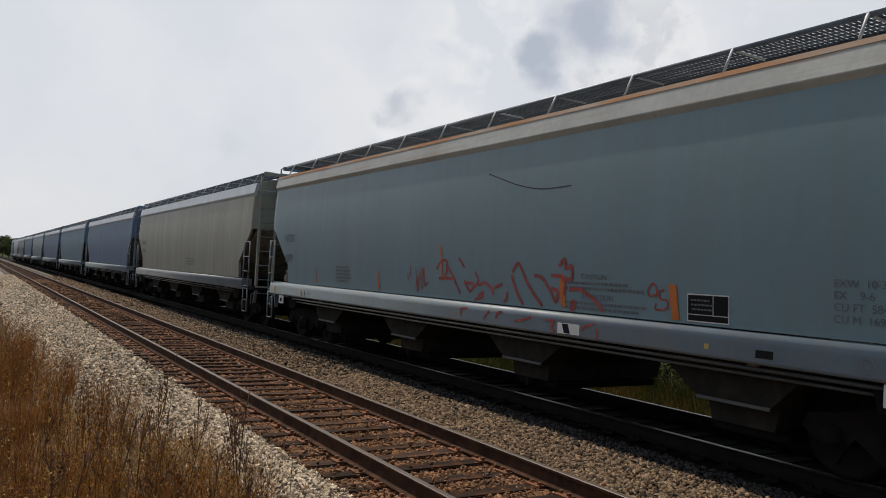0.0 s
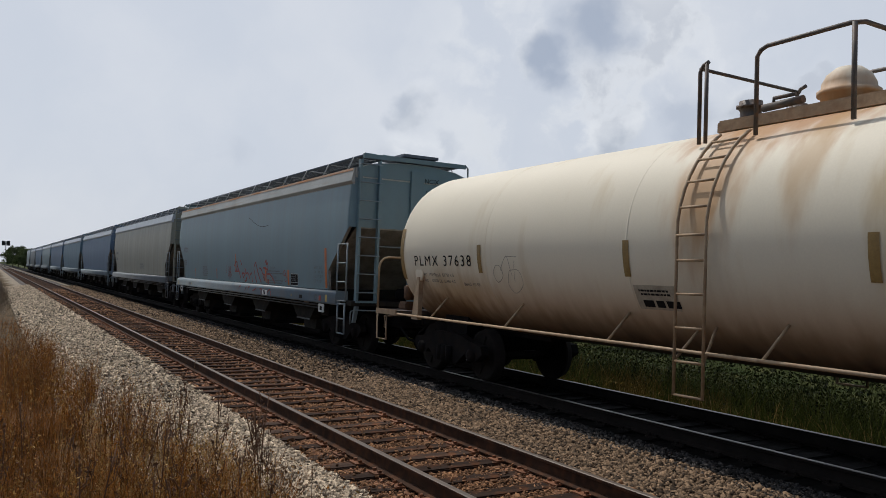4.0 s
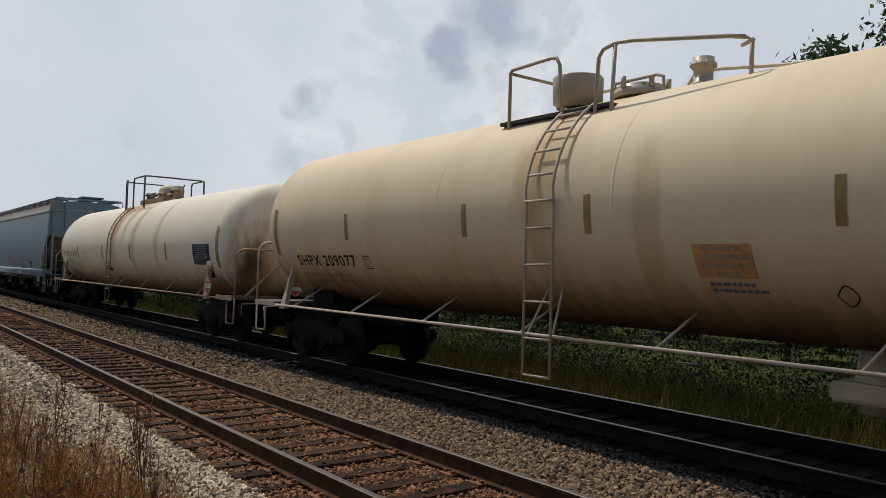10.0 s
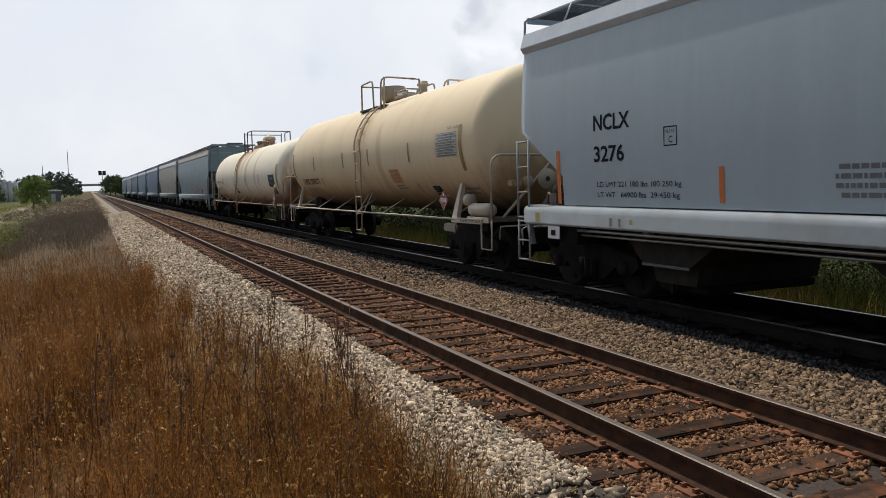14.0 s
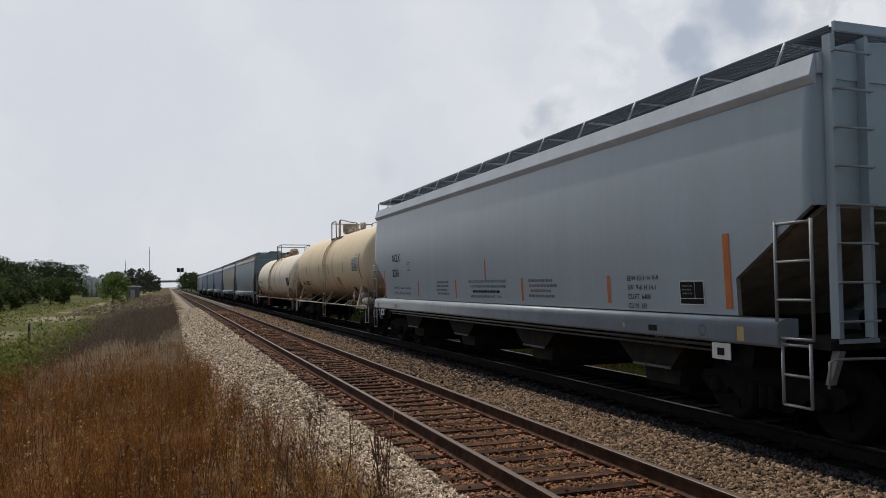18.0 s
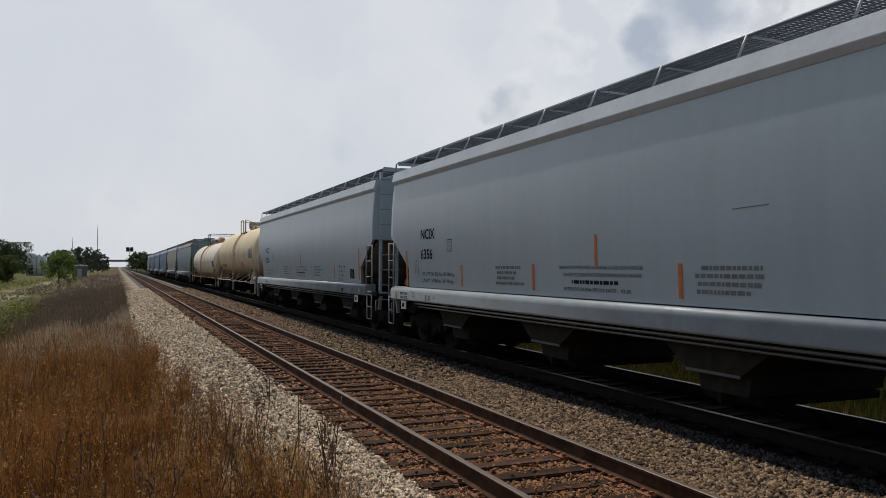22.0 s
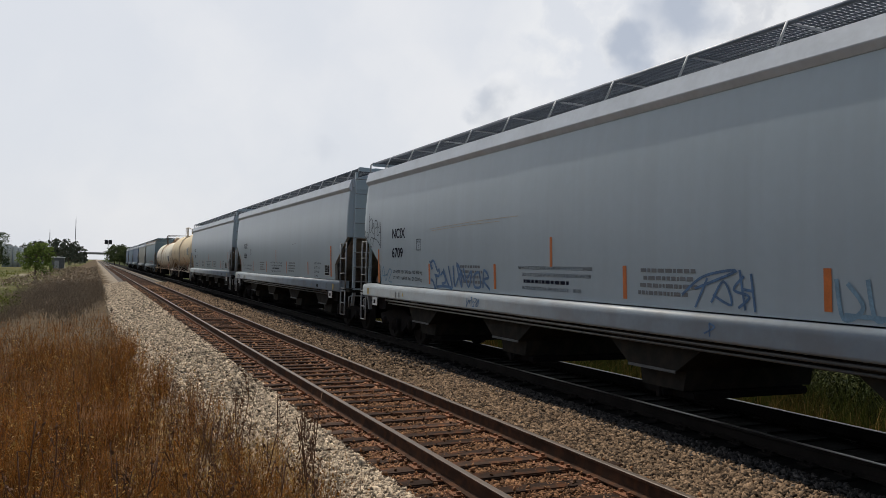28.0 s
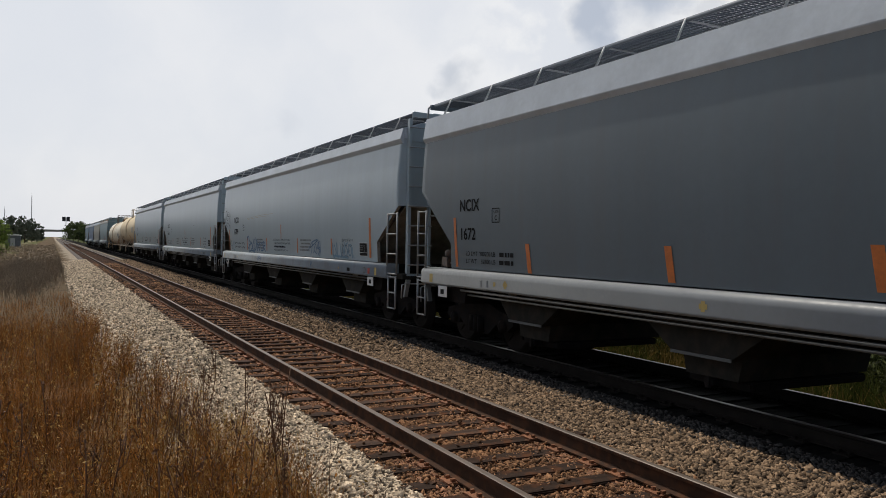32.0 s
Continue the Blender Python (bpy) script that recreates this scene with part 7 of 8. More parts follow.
def round_camera(rng, n):
    """The same weeds beside and behind the standpoint, trodden flat where one stands."""
    xy = np.stack([1.6 - 7.4 * rng.random(4 * n) ** 1.2, -14 + 18 * rng.random(4 * n)], -1)
    return xy[np.hypot(xy[:, 0], xy[:, 1]) > 1.3][:n]


def build_dry_weeds():
    rng = np.random.default_rng(5)
    # branching dead weeds, with small curled leaves at their twig ends
    body, tips = twiggy(6400, dry_place, (0.30, 0.92), 0.0032, 51)
    sparse, tips_2 = twiggy(2600, fading, (0.2, 0.6), 0.005, 52, 6)
    dark, tips_3 = twiggy(420, dry_place, (0.5, 1.1), 0.0042, 53, 10)
    rim, tips_4 = twiggy(150, rim_place, (0.3, 0.85), 0.004, 54, 9)
    tip = np.concatenate([tips, tips_2])
    tip = tip + rng.normal(scale=0.012, size=tip.shape)
    spot = dry_place(rng, 9000)
    h = np.array([ground_z(a, b) for a, b in spot]) + 0.05 + 0.5 * rng.random(len(spot))
    stuff("dry_leaves", [leaves(tip[:42000], 0.013, rng), leaves(np.c_[spot, h], 0.014, rng)], "dry_leaf", "small curled rust-brown leaves on dry weeds", "weeds")
    stuff("dry_weeds", [body, sparse], "dry_grass", "branching dry rust-brown weeds at the edge of the gravel", "weeds")
    stuff("dead_weeds", [dark, rim, leaves(np.concatenate([tips_3, tips_4]), 0.013, rng)], "dead_stem", "dark dead branching stalks standing above the dry grass", "weeds")
    stuff("dry_grass", [stems("s", 11000, dry_place, (0.2, 0.80), 0.0024, None, 1, 0.7), stems("s", 5000, fading, (0.12, 0.45), 0.004, None, 2, 0.7), stems("s", 6000, round_camera, (0.2, 0.8), 0.003, None, 22, 0.5)], "dry_grass", "tall dry rust-brown grass at the edge of the gravel", "grass")
    v, f = stems("s", 2600, dry_place, (0.3, 0.95), 0.0022, None, 3, 0.6)
    tips = v.reshape(-1, 12, 3)[:, -1]
    heads = np.concatenate([tips + rng.normal(scale=(0.02, 0.02, 0.05), size=tips.shape) - np.array([0, 0, 0.04]) * k for k in range(4)])
    tuft = lambda r, n: np.stack([0.7 + 1.45 * r.random(n) ** 0.8, 3.8 + 5.5 * r.random(n)], -1)
    low, _ = twiggy(900, tuft, (0.1, 0.38), 0.003, 56, 8)
    stuff("golden_tufts", [low, stems("s", 3600, tuft, (0.08, 0.42), 0.0025, None, 57, 0.8)], "straw", "low golden dry grass straying onto the gravel", "grass")
    low, _ = twiggy(500, rim_place, (0.12, 0.4), 0.003, 55, 7)
    stuff("seed_grass", [(v, f), leaves(heads, 0.014, rng), low], "straw", "straw-coloured seed heads among dry grass", "grass")
    # low tangle at the foot
    base = dry_place(rng, 4500)
    z = np.array([ground_z(a, b) for a, b in base]) + 0.02 + 0.25 * rng.random(len(base)) ** 2
    stuff("dry_litter", [leaves(np.c_[base, z], 0.045, rng)], "straw", "matted dry leaves and straw on the dirt", "litter")
    # taller dark stalks with shrivelled leaves
    pick = [(-0.16, 6.5), (-0.35, 6.3), (2.02, 7.75), (1.55, 6.6), (1.6, 7.3), (0.9, 7.2), (1.2, 6.1), (0.4, 6.9), (-1.3, 7.2), (1.75, 8.4), (-2.2, 8.0), (0.1, 8.6), (1.3, 9.3), (2.15, 9.0), (-0.9, 5.6), (0.7, 5.3),
            (1.85, 6.2), (1.95, 6.9), (1.35, 5.7), (1.7, 5.6), (1.05, 6.6), (0.2, 5.9), (-0.6, 6.9), (1.45, 7.9), (2.1, 7.2), (0.55, 6.2), (1.15, 8.1), (1.9, 10.2), (-0.2, 7.6), (0.95, 5.0)]
    rnd = random.Random(9)
    for i, (x, y) in enumerate(pick):
        z0 = ground_z(x, y)
        h = (1.25, 1.1, 0.5)[i] if i < 3 else rnd.uniform(0.55, 1.05)
        top = Vector((x + rnd.uniform(-0.2, 0.2), y + rnd.uniform(-0.1, 0.1), z0 + h))
        foot = Vector((x, y, z0 - 0.05))
        bow = Vector((rnd.uniform(-0.07, 0.07), rnd.uniform(-0.05, 0.05), 0))
        line = lambda f: foot.lerp(top, f) + bow * math.sin(3.14 * f)
        w = new("weed")
        w.location = (0, 0, 0)
        tagged(w, "tall dead brown weed stalk with curled leaves", "weed", "weeds beside the track")
        bm = bmesh.new()
        pts = [line(k / 5) for k in range(6)]
        if i % 4 == 1:
            pts += [top + Vector((0.05, 0, 0.0)), top + Vector((0.085, 0.01, -0.07))]
        tube(bm, pts, 0.0055, 5)
        stalk = part("stalk", bm, "dead_stem", w)
        cs = []
        for k in range(rnd.randint(5, 9)):
            f = rnd.uniform(0.25, 0.95)
            p = line(f)
            side = Vector((rnd.uniform(-0.15, 0.15), rnd.uniform(-0.15, 0.15), 0)) * (1.3 - 0.7 * f)
            q = p + side + Vector((0, 0, rnd.uniform(0.10, 0.30)))
            bm = bmesh.new()
            tube(bm, [p, p + side * 0.65 + Vector((0, 0, 0.05)), q], 0.003, 4)
            part("twig", bm, "dead_stem", stalk)
            cs += [tuple(p.lerp(q, rnd.uniform(0.4, 1.1))) for _ in range(7)]
        cs = cs if i != 2 else [tuple(foot.lerp(top, rnd.uniform(0.3, 1.05)) + Vector((rnd.gauss(0, 0.02), rnd.gauss(0, 0.02), 0))) for _ in range(120)]
        v, f = leaves(np.array(cs), 0.016, np.random.default_rng(i))
        part("foliage", scatter_mesh("foliage", v, f), "dead_stem", w)


def build_green():
    rng = np.random.default_rng(8)

    def clumps(n, xr, yr, hr, size, power=1.0, keep=None):
        c = []
        while len(c) < n:
            x = xr[0] + (xr[1] - xr[0]) * rng.random()
            y = yr[0] + (yr[1] - yr[0]) * rng.random() ** power
            if keep and not keep(x, y):
                continue
            if noise.noise(Vector((x * 0.25, y * 0.12, 1))) < -0.15:
                continue
            c.append((x, y, ground_z(x, y) + hr * rng.random() ** 1.5 * (0.7 + 0.6 * noise.noise(Vector((x * 0.5, y * 0.3, 2))))))
        return leaves(np.array(c), size, rng)

    road = lambda x, y: abs(x + 9.5) > 1.4 or y < 34 or noise.noise(Vector((0, y * 0.05, 4))) > 0.1
    stuff("green_weeds", [clumps(26000, (-16, -3.2), (12, 45), 1.35, 0.07, 1.2, road), clumps(17000, (-60, -6), (40, 170), 0.55, 0.11, 1.3, road), clumps(9000, (-9.5, -3.8), (14, 30), 1.5, 0.05)], "green_weed", "yellow-green tangled weeds and meadow", "weeds")
    # dead dark brush strip along the gravel
    stuff("dead_brush", [stems("s", 17000, brush_band, (0.15, 0.75), 0.007, None, 4, 0.9, 2), clumps(5000, (-5.0, 0.5), (38, 90), 0.7, 0.035, 1.2)], "dead_brush", "dark purple-brown dead brush beside the gravel", "brush")
    stuff("dry_verge", [clumps(4500, (-9, 0.7), (75, 240), 0.7, 0.16, 1.3)], "dead_brush", "tawny dry grass along the far verge", "grass")
    # tall grass on the far side of the train, dark brambles behind it
    stuff("far_side_grass", [stems("s", 16000, in_band(10.2, 13.2, 1, 30, 1.1), (0.25, 0.95), 0.006, None, 6, 0.7, 3), stems("s", 6000, in_band(10.4, 18, 24, 80, 1.1), (0.3, 1.0), 0.014, None, 7, 0.5, 2), clumps(6000, (10.3, 12.5), (1, 30), 0.5, 0.03)], "grass_green", "tall green grass with tawny patches behind the train", "grass")
    stuff("rank_grass", [stems("s", 15000, in_band(11.4, 14.5, 0, 34, 1.1), (0.5, 1.35), 0.006, None, 26, 0.6, 3)], "rank_grass", "rank dark grass in front of the brambles", "grass")
    stuff("far_side_straw", [stems("s", 3500, in_band(10.15, 11.6, 1, 34, 1.1), (0.15, 0.55), 0.005, None, 16, 0.8, 3)], "straw", "bleached dry grass along the far ballast edge", "grass")
    stuff("far_side_brambles", [clumps(42000, (12.0, 16.5), (0, 34), 2.0, 0.042), clumps(9000, (12.5, 18), (30, 90), 1.9, 0.12), clumps(9000, (11.8, 13.0), (0, 34), 1.0, 0.035)], "bramble_shaded", "dense dark green brambles, shade behind the train painted in", "scrub")
    stuff("far_side_scrub", [clumps(30000, (15, 34), (-6, 70), 2.3, 0.06), clumps(9000, (30, 90), (-20, 160), 2.6, 0.25)], "bramble_shaded", "dark green scrub, shade behind the train painted in", "scrub")


def tree(x, y, height, crown, material, seed, count, leaf, name="tree", label="leafy dark green deciduous tree", spread=1.0):
    """Tapered trunk, forking limbs and a ragged crown of leaf clumps with gaps."""
    rnd = random.Random(seed)
    rng = np.random.default_rng(seed)
    z0 = ground_z(x, y)
    t = new(name)
    t.location = (x, y, z0)
    tagged(t, label, "tree", "trees round the railway")
    bm = bmesh.new()
    r = height * 0.022
    lean = Vector((rnd.uniform(-0.05, 0.05) * height, 0, 0))
    tube(bm, [(0, 0, -0.2), lean * 0.4 + Vector((0, 0, height * 0.3)), lean + Vector((0, 0, height * 0.62))], r, 7)
    lobes = []
    for i in range(9):
        a = i * 2.4 + rnd.uniform(-0.4, 0.4)
        f = 0.22 + 0.72 * i / 8
        reach = crown * rnd.uniform(0.55, 0.95) * (1.15 - 0.75 * abs(f - 0.45))
        p = Vector((0, 0, height * min(0.6, f * 0.8)))
        q = Vector((math.cos(a) * reach * spread, math.sin(a) * reach * spread, height * (f * 0.86 + 0.06)))
        tube(bm, [p, p.lerp(q, 0.5) + Vector((0, 0, height * 0.03)), q], r * 0.4, 5)
        lobes.append((q, crown * rnd.uniform(0.32, 0.55)))
    lobes.append((Vector((0, 0, height * 0.88)), crown * 0.42))
    part("trunk", bm, "bark", t)
    pts = []
    per = count // len(lobes)
    for q, s in lobes:
        twigs = rng.normal(size=(max(4, per // 14), 3))
        twigs /= np.linalg.norm(twigs, axis=1)[:, None]
        twigs *= (s * (0.45 + 0.6 * rng.random(len(twigs))))[:, None] * np.array([1, 1, 0.75])
        idx = rng.integers(0, len(twigs), per)
        pts.append(np.array(q) + twigs[idx] + rng.normal(scale=s * 0.13, size=(per, 3)))
    c = np.concatenate(pts)
    c[:, 2] = np.clip(c[:, 2], height * 0.06, height * 1.02)
    v, f = leaves(c, leaf, rng)
    part("crown", scatter_mesh("crown", v, f), material, t)
    return t


def at_bearing(az, dist):
    return dist * math.sin(radians(az)), dist * math.cos(radians(az))


def build_trees():
    rows = [(-21, 105, 10.5, 5.0, "leaf"), (-19, 110, 11.0, 5.2, "leaf"), (-17.2, 120, 11.6, 5.2, "leaf"), (-15.6, 112, 11.0, 5.0, "leaf"), (-14.2, 118, 10.6, 4.8, "leaf"), (-12.8, 130, 9.0, 4.6, "leaf"), (-11.5, 138, 8.0, 4.4, "leaf_light"), (-15.0, 96, 5.0, 3.8, "leaf_light"), (-12.0, 104, 4.0, 3.2, "leaf_light"), (-17.5, 90, 5.0, 3.6, "leaf"), (-10.6, 150, 7.0, 4.2, "leaf"), (-9.6, 170, 8.0, 4.2, "leaf"),
            (-8.2, 205, 9.6, 4.6, "leaf"), (-7.2, 210, 9.0, 4.4, "leaf"), (-6.2, 215, 8.6, 4.4, "leaf"), (-7.3, 150, 4.6, 3.6, "leaf_light"), (-13.3, 110, 4.2, 3.2, "leaf_light"), (-10.2, 120, 3.6, 2.8, "leaf_light"),
            (-3.3, 420, 8.2, 6.0, "leaf_hazed"), (-2.6, 430, 8.0, 6.0, "leaf_hazed"), (-1.9, 440, 8.2, 5.5, "leaf_hazed"), (-1.2, 400, 8.6, 4.5, "leaf_hazed"), (-4.0, 380, 7.0, 5.0, "leaf_hazed"), (-0.9, 480, 6.5, 4.0, "leaf_hazed"),
            (-8.6, 330, 9.0, 6.0, "leaf_hazed"), (-7.6, 340, 8.6, 6.0, "leaf_hazed"), (-6.8, 345, 9.6, 6.0, "leaf_hazed"), (-5.9, 340, 9.0, 5.5, "leaf_hazed"), (-3.0, 330, 9.4, 5.5, "leaf_hazed"), (-2.3, 335, 10.2, 5.5, "leaf_hazed"), (-1.6, 345, 9.4, 5.0, "leaf_hazed"), (-3.7, 350, 8.6, 5.0, "leaf_hazed"),
            (1.25, 330, 8.0, 3.4, "leaf_light"), (1.55, 320, 7.4, 3.2, "leaf"), (1.9, 300, 6.6, 3.2, "leaf_light"), (2.2, 290, 7.0, 3.0, "leaf")]
    for i, (az, d, h, c, m) in enumerate(rows):
        x, y = at_bearing(az, d)
        far = m == "leaf_hazed"
        tree(x, y, h, c, "leaf_mid" if m == "leaf" else m, 100 + i, 1500 if far else 6500, 0.42 if far else 0.19, label="far-off green tree, haze mixed into its leaf colour" if far else "leafy green tree at the edge of the meadow")
    # bush beside the dirt track
    x, y = at_bearing(-3.5, 128)
    tree(x, y, 4.9, 2.5, "bush_leaf", 77, 4500, 0.13, "bush", "bright green bush beside the dirt track")
    # trees behind the train
    for i, (az, d, h, c) in enumerate(((61.8, 30, 5.7, 2.2), (67.8, 27, 9.2, 2.4), (70.5, 26, 12.5, 3.4), (76, 27, 11, 4.0), (57.0, 46, 2.8, 2.2))):
        x, y = at_bearing(az, d)
        tree(x, y, h, c, "leaf_mid", 300 + i, 16000, 0.12, label="tall leafy tree behind the train")
    # overgrown hedge beyond the ditch
    for i in range(15):
        az = 23 + i * 3.4
        x, y = at_bearing(az, 46 + 9 * math.sin(i * 1.9) + 16 * (i < 5))
        tree(x, y, 3.9 + 0.7 * math.sin(i * 2.7), 3.1, "leaf" if i % 3 else "leaf_light", 500 + i, 5200, 0.16, "hedge_bush", "overgrown dark green hedge bush behind the train", 1.3)
    # low hedge line far across the fields behind the train
    for i in range(12):
        az = 22 + i * 5
        x, y = at_bearing(az, 330)
        tree(x, y, 7.5, 9.0, "leaf_hazed", 400 + i, 1200, 0.6, label="far-off green tree, haze mixed into its leaf colour", spread=1.6)


# ---- things in the distance ----
def build_distance():
    # colour-light signal on its mast
    x, y = at_bearing(0.80, 420)
    s = new("railway_signal")
    s.location = (x, y, ground_z(x, y))
    tagged(s, "black two-headed railway signal on a tall mast", "signal")
    part("mast", tube(bmesh.new(), [(0, 0, -0.2), (0, 0, 11.6)], 0.16, 8), "steel_light", s)
    for dx in (-0.95, 0.95):
        bm = bmesh.new()
        prism_x(bm, [(-0.1, 9.7), (0.1, 9.7), (0.1, 11.9), (-0.1, 11.9)], dx - 0.75, dx + 0.75)
        h = part("signal_head", bm, "steel_dark", s)
        for z in (10.3, 11.3):
            part("hood", lathe(bmesh.new(), [(-0.4, 0.22), (-0.4, 0.26), (0.0, 0.26), (0.0, 0.2)], (dx, -0.1, z), "y", 12), "steel_dark", h)
    part("bracket_arm", box(bmesh.new(), -0.95, 0.95, -0.06, 0.06, 10.6, 10.8), "steel_dark", s)
    # road bridge over the tracks
    b = new("road_bridge")
    b.location = (0, 1000, 0)
    tagged(b, "dark road overpass crossing the tracks far away", "bridge")
    part("deck", box(bmesh.new(), -13, 130, -5, 5, 7.4, 9.0), "concrete", b)
    part("parapet", box(bmesh.new(), -13, 130, -5.2, -5.0, 8.9, 9.9), "concrete", b)
    for px in (-12.5, 19, 60, 95):
        part("pier", box(bmesh.new(), px - 0.7, px + 0.7, -4.5, 4.5, -1.2, 7.4), "concrete", b)
    for x0, x1 in ((-120, -13), (16, 19)):
        bm = bmesh.new()
        extr = [(x0, -1.2), (x1 + (6 if x0 < 0 else 0), -1.2), (x1, 8.6), (x0, 8.6 if x0 > 0 else 3.0)]
        extrude_y(bm, extr, -7, 7)
        part("embankment", bm, "leaf_hazed", b, "grassy embankment")
    # equipment hut
    x, y = at_bearing(-2.25, 195)
    h = new("equipment_hut")
    h.location = (x, y, ground_z(x, y))
    tagged(h, "small grey metal equipment hut with a white roof", "hut")
    part("wall", box(bmesh.new(), -1.5, 1.5, -1.2, 1.2, 0.15, 2.75, 0.02), "hut_dark", h)
    part("roof", extrude_y(bmesh.new(), [(-1.65, 2.75), (1.65, 2.75), (1.65, 2.92), (0, 3.15), (-1.65, 2.92)], -1.35, 1.35), "white_decal", h)
    part("door", box(bmesh.new(), -0.45, 0.45, -1.24, -1.2, 0.2, 2.15), "steel_light", h)
    part("plinth", box(bmesh.new(), -1.6, 1.6, -1.3, 1.3, -0.2, 0.15), "concrete", h)
    # row of pale capped columns, standing in for a white columned building
    for k, az in enumerate((-5.3, -5.0, -4.7, -4.4)):
        x, y = at_bearing(az, 260)
        s = new("silo")
        s.location = (x, y, ground_z(x, y))
        tagged(s, "pale upright column of the white building beyond the meadow", "silo", "silos beyond the meadow")
        hh = 6.6 - 0.35 * k
        part("shell", lathe(bmesh.new(), [(0, 0.70), (hh, 0.70), (hh + 0.1, 0.66)], (0, 0, 0), "z", 16), "shed_wall", s)
        part("cap", lathe(bmesh.new(), [(hh, 0.74), (hh + 0.35, 0.12), (hh + 0.5, 0.1)], (0, 0, 0), "z", 16), "steel_light", s)
    # warehouse with a low roof
    x, y = at_bearing(-3.75, 400)
    w = new("warehouse")
    w.location = (x, y, -1)
    tagged(w, "low pale warehouse among far trees", "building")
    part("wall", box(bmesh.new(), -5, 5, -4, 4, 0, 5.0), "shed_wall", w)
    part("roof", extrude_y(bmesh.new(), [(-5.3, 5.0), (5.3, 5.0), (0, 6.2)], -4.3, 4.3), "hut_wall", w)
    # radio masts
    for az, el, d in ((-1.24, 2.61, 700), (-2.77, 1.69, 700)):
        x, y = at_bearing(az, d)
        m = new("radio_mast")
        m.location = (x, y, -1)
        top = 2.9 + d * math.tan(radians(el))
        tagged(m, "slender grey lattice radio mast far away", "mast")
        part("lattice", tube(bmesh.new(), [(0, 0, 0), (0, 0, top)], 0.28, 3), "hut_wall", m)
        part("antenna", tube(bmesh.new(), [(0, 0, top), (0, 0, top + 2.5)], 0.1, 4), "hut_wall", m)
    # short dark marker post in the meadow
    x, y = -6.6, 45.0
    p = tagged(part("marker_post", tube(bmesh.new(), [(0, 0, 0), (0, 0, 0.8)], 0.06, 8), "steel_dark"), "short dark marker post in the weeds", "post")
    p.location = (x, y, ground_z(x, y))


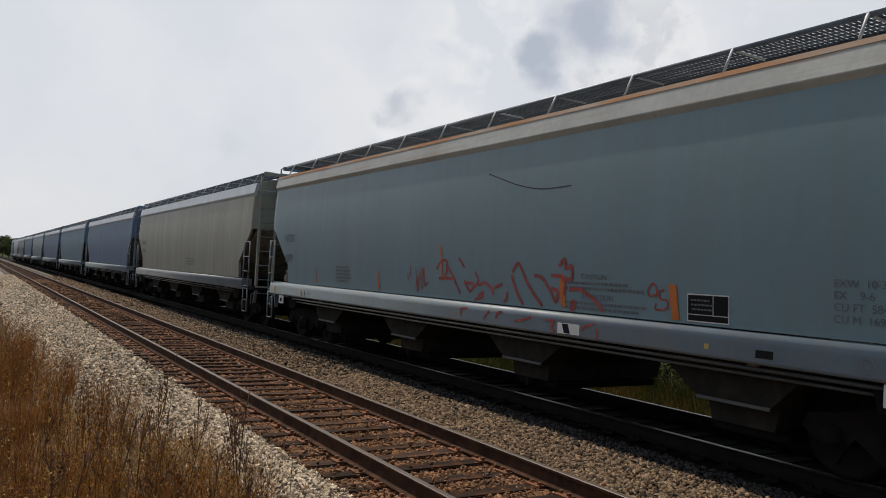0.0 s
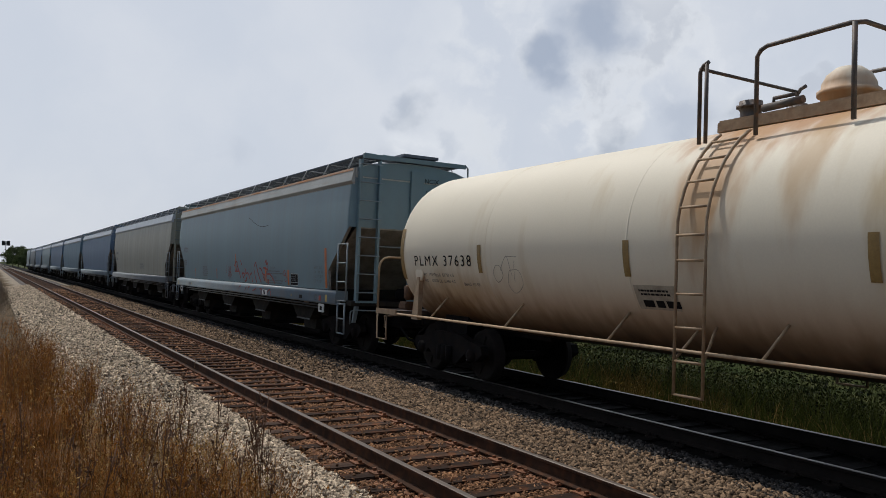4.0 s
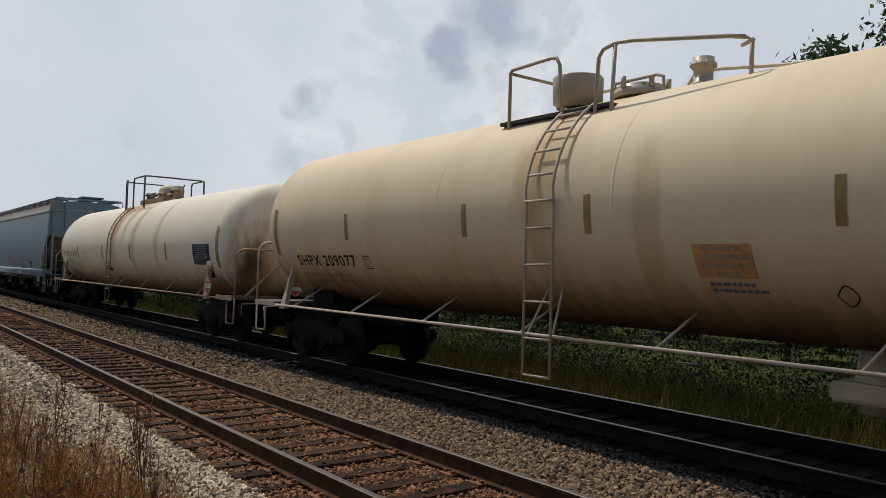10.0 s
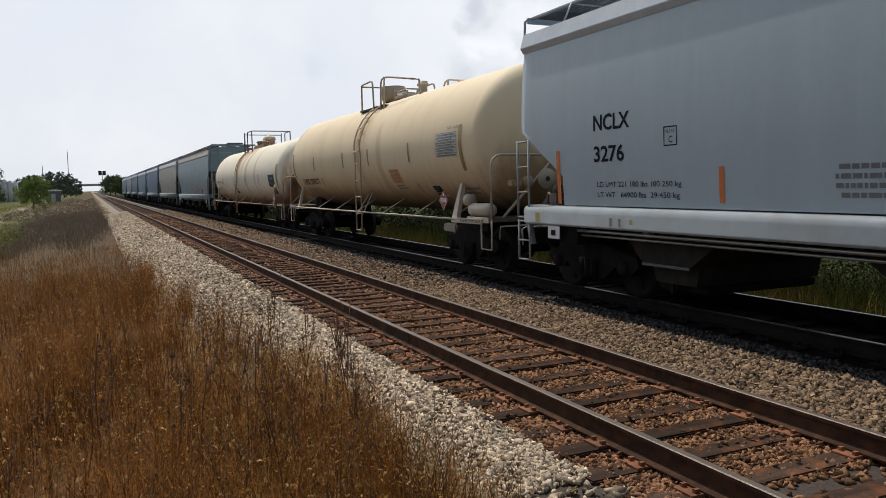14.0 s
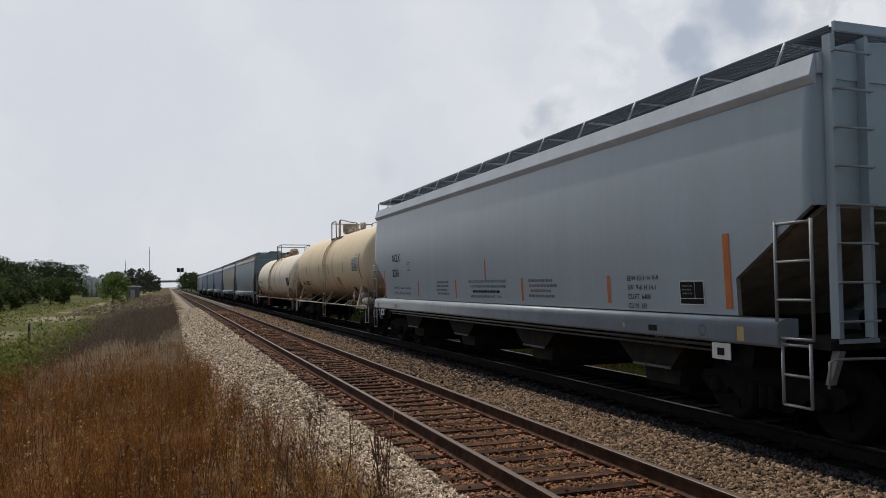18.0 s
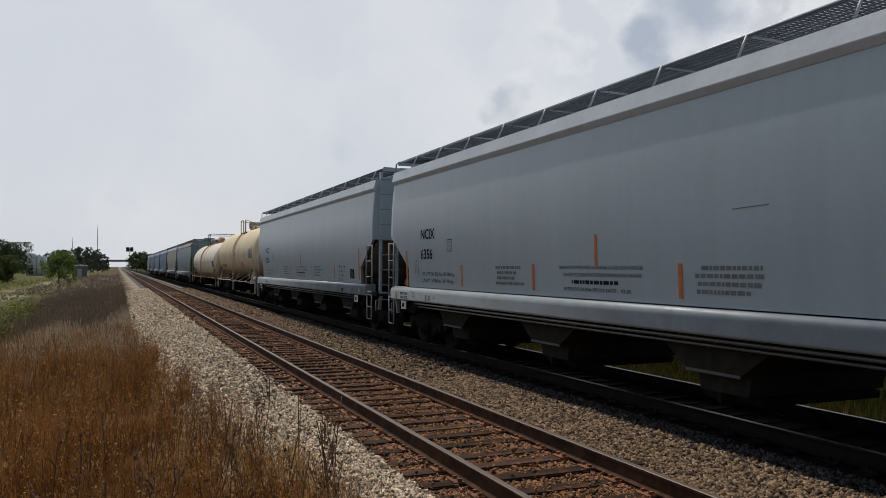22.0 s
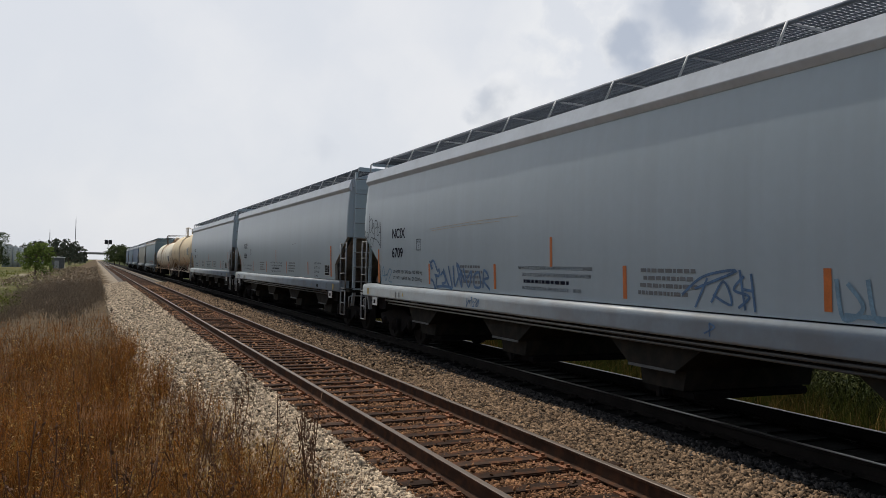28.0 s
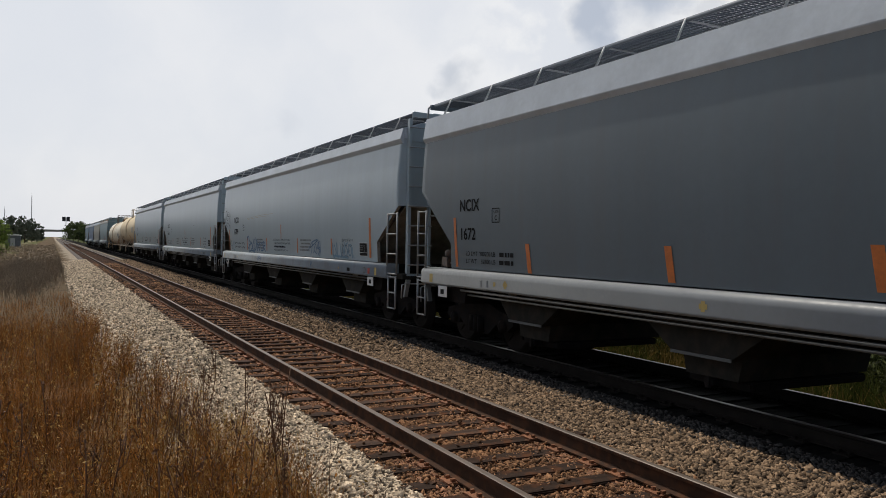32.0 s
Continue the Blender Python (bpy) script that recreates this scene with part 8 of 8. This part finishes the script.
# ---- loose stones ----
def build_stones():
    rng = np.random.default_rng(12)
    lump = np.array([(x, y, z) for z in (-1, 1) for x, y in ((-1, -1), (1, -1), (1, 1), (-1, 1))]) * 0.66
    quad = np.array([(3, 2, 1, 0), (4, 5, 6, 7), (0, 1, 5, 4), (1, 2, 6, 5), (2, 3, 7, 6), (3, 0, 4, 7)])

    def heap(n, xr, yr, size, power=1.0, sink=0.25):
        x = xr[0] + (xr[1] - xr[0]) * rng.random(n)
        y = yr[0] + (yr[1] - yr[0]) * rng.random(n) ** power
        bed = np.interp(x, (2.34, 2.36, 2.6, 6.2, 6.75, 9.7), (-9, -0.28, -0.215, -0.215, -0.125, -0.125))
        z = np.maximum(np.array([ground_z(a, b) for a, b in zip(x, y)]), bed)
        s = size * (0.55 + 0.9 * rng.random(n) ** 1.5)
        sc = s[:, None] * (np.array([0.65, 0.5, 0.3]) + np.array([0.9, 0.7, 0.45]) * rng.random((n, 3)))
        q = rng.normal(size=(n, 4)) * np.array([1.0, 0.45, 0.45, 1.0])
        q /= np.linalg.norm(q, axis=1)[:, None]
        w, a, b, c = q.T
        R = np.stack([np.stack([1 - 2 * (b * b + c * c), 2 * (a * b - c * w), 2 * (a * c + b * w)], -1), np.stack([2 * (a * b + c * w), 1 - 2 * (a * a + c * c), 2 * (b * c - a * w)], -1), np.stack([2 * (a * c - b * w), 2 * (b * c + a * w), 1 - 2 * (a * a + b * b)], -1)], 1)
        v = lump[None] * (0.55 + 0.9 * rng.random((n, 8, 3))) * sc[:, None, :]
        v = np.einsum("nij,nkj->nki", R, v) + np.stack([x, y, z + s * sink], -1)[:, None]
        f = (quad[None] + (np.arange(n) * 8)[:, None, None]).reshape(-1, 4)
        return v.reshape(-1, 3), f

    stuff("shoulder_stones", [heap(44000, (1.25, 2.95), (4.2, 13), 0.023), heap(5000, (1.2, 2.95), (-8, 4.2), 0.04), heap(1500, (1.3, 2.95), (4.2, 13), 0.036), heap(17000, (0.8, 2.95), (13, 32), 0.034), heap(16000, (0.8, 2.95), (32, 80), 0.052)], "stone", "loose pale grey limestone ballast on the shoulder", "stones")
    stuff("inter_track_stones", [heap(32000, (5.35, 6.62), (3.5, 14), 0.028), heap(3500, (5.35, 6.62), (-8, 3.5), 0.04), heap(1200, (5.35, 6.62), (3.5, 14), 0.036), heap(11000, (5.3, 6.72), (14, 34), 0.034), heap(9000, (5.4, 6.7), (34, 80), 0.052)], "stone_tan", "loose brown-grey ballast between the two tracks", "stones")
    stuff("crib_stones", [heap(40000, (2.9, 5.5), (3.5, 13), 0.024, 1.0, -0.2), heap(4000, (2.9, 5.5), (-8, 3.5), 0.04, 1.0, -0.15), heap(1100, (2.9, 5.5), (3.5, 13), 0.02, 1.0, 1.7), heap(12000, (2.9, 5.5), (13, 32), 0.036, 1.0, -0.35), heap(9000, (2.9, 5.5), (32, 70), 0.05, 1.0, -0.2)], "crib_stone", "brown-grey ballast between the ties", "stones")
    # dark stones carry the painted shade out to the bed's edge
    stuff("shaded_stones", [heap(9000, (6.45, 7.0), (3.5, 14), 0.023), heap(3500, (6.45, 7.05), (14, 34), 0.034)], "shaded_stone", "ballast along the train's track, darkened for the train's shade", "stones")
    rusty = [heap(6500, (x - 0.34, x + 0.34), (3.5, 13), 0.023, 1.0, 0.0) for x in (RAIL_1, RAIL_1 + GAUGE)] + [heap(2000, (x - 0.34, x + 0.34), (13, 34), 0.036, 1.0, 0.0) for x in (RAIL_1, RAIL_1 + GAUGE)]
    stuff("rusty_stones", rusty, "stone_brown", "rust-stained ballast beside the rails", "stones")
    # a larger pale stone on the shoulder
    v, f = heap(1, (2.5, 2.52), (6.9, 6.92), 0.09)
    tagged(part("stone", scatter_mesh("stone", v, f), "stone"), "larger pale limestone lump on the shoulder", "stone")


build_distance()
build_trees()
build_dry_weeds()
build_green()
build_ground()
build_track("near_track", RAIL_1, 0.0, -9.8, 260, 34, False, "tie_wood", "rail_side")
build_track("train_track", RAIL_T, TRAIN_Z, -9.8, 170, 22, True, "shaded_tie", "rail_shaded")
build_stones()
motions()
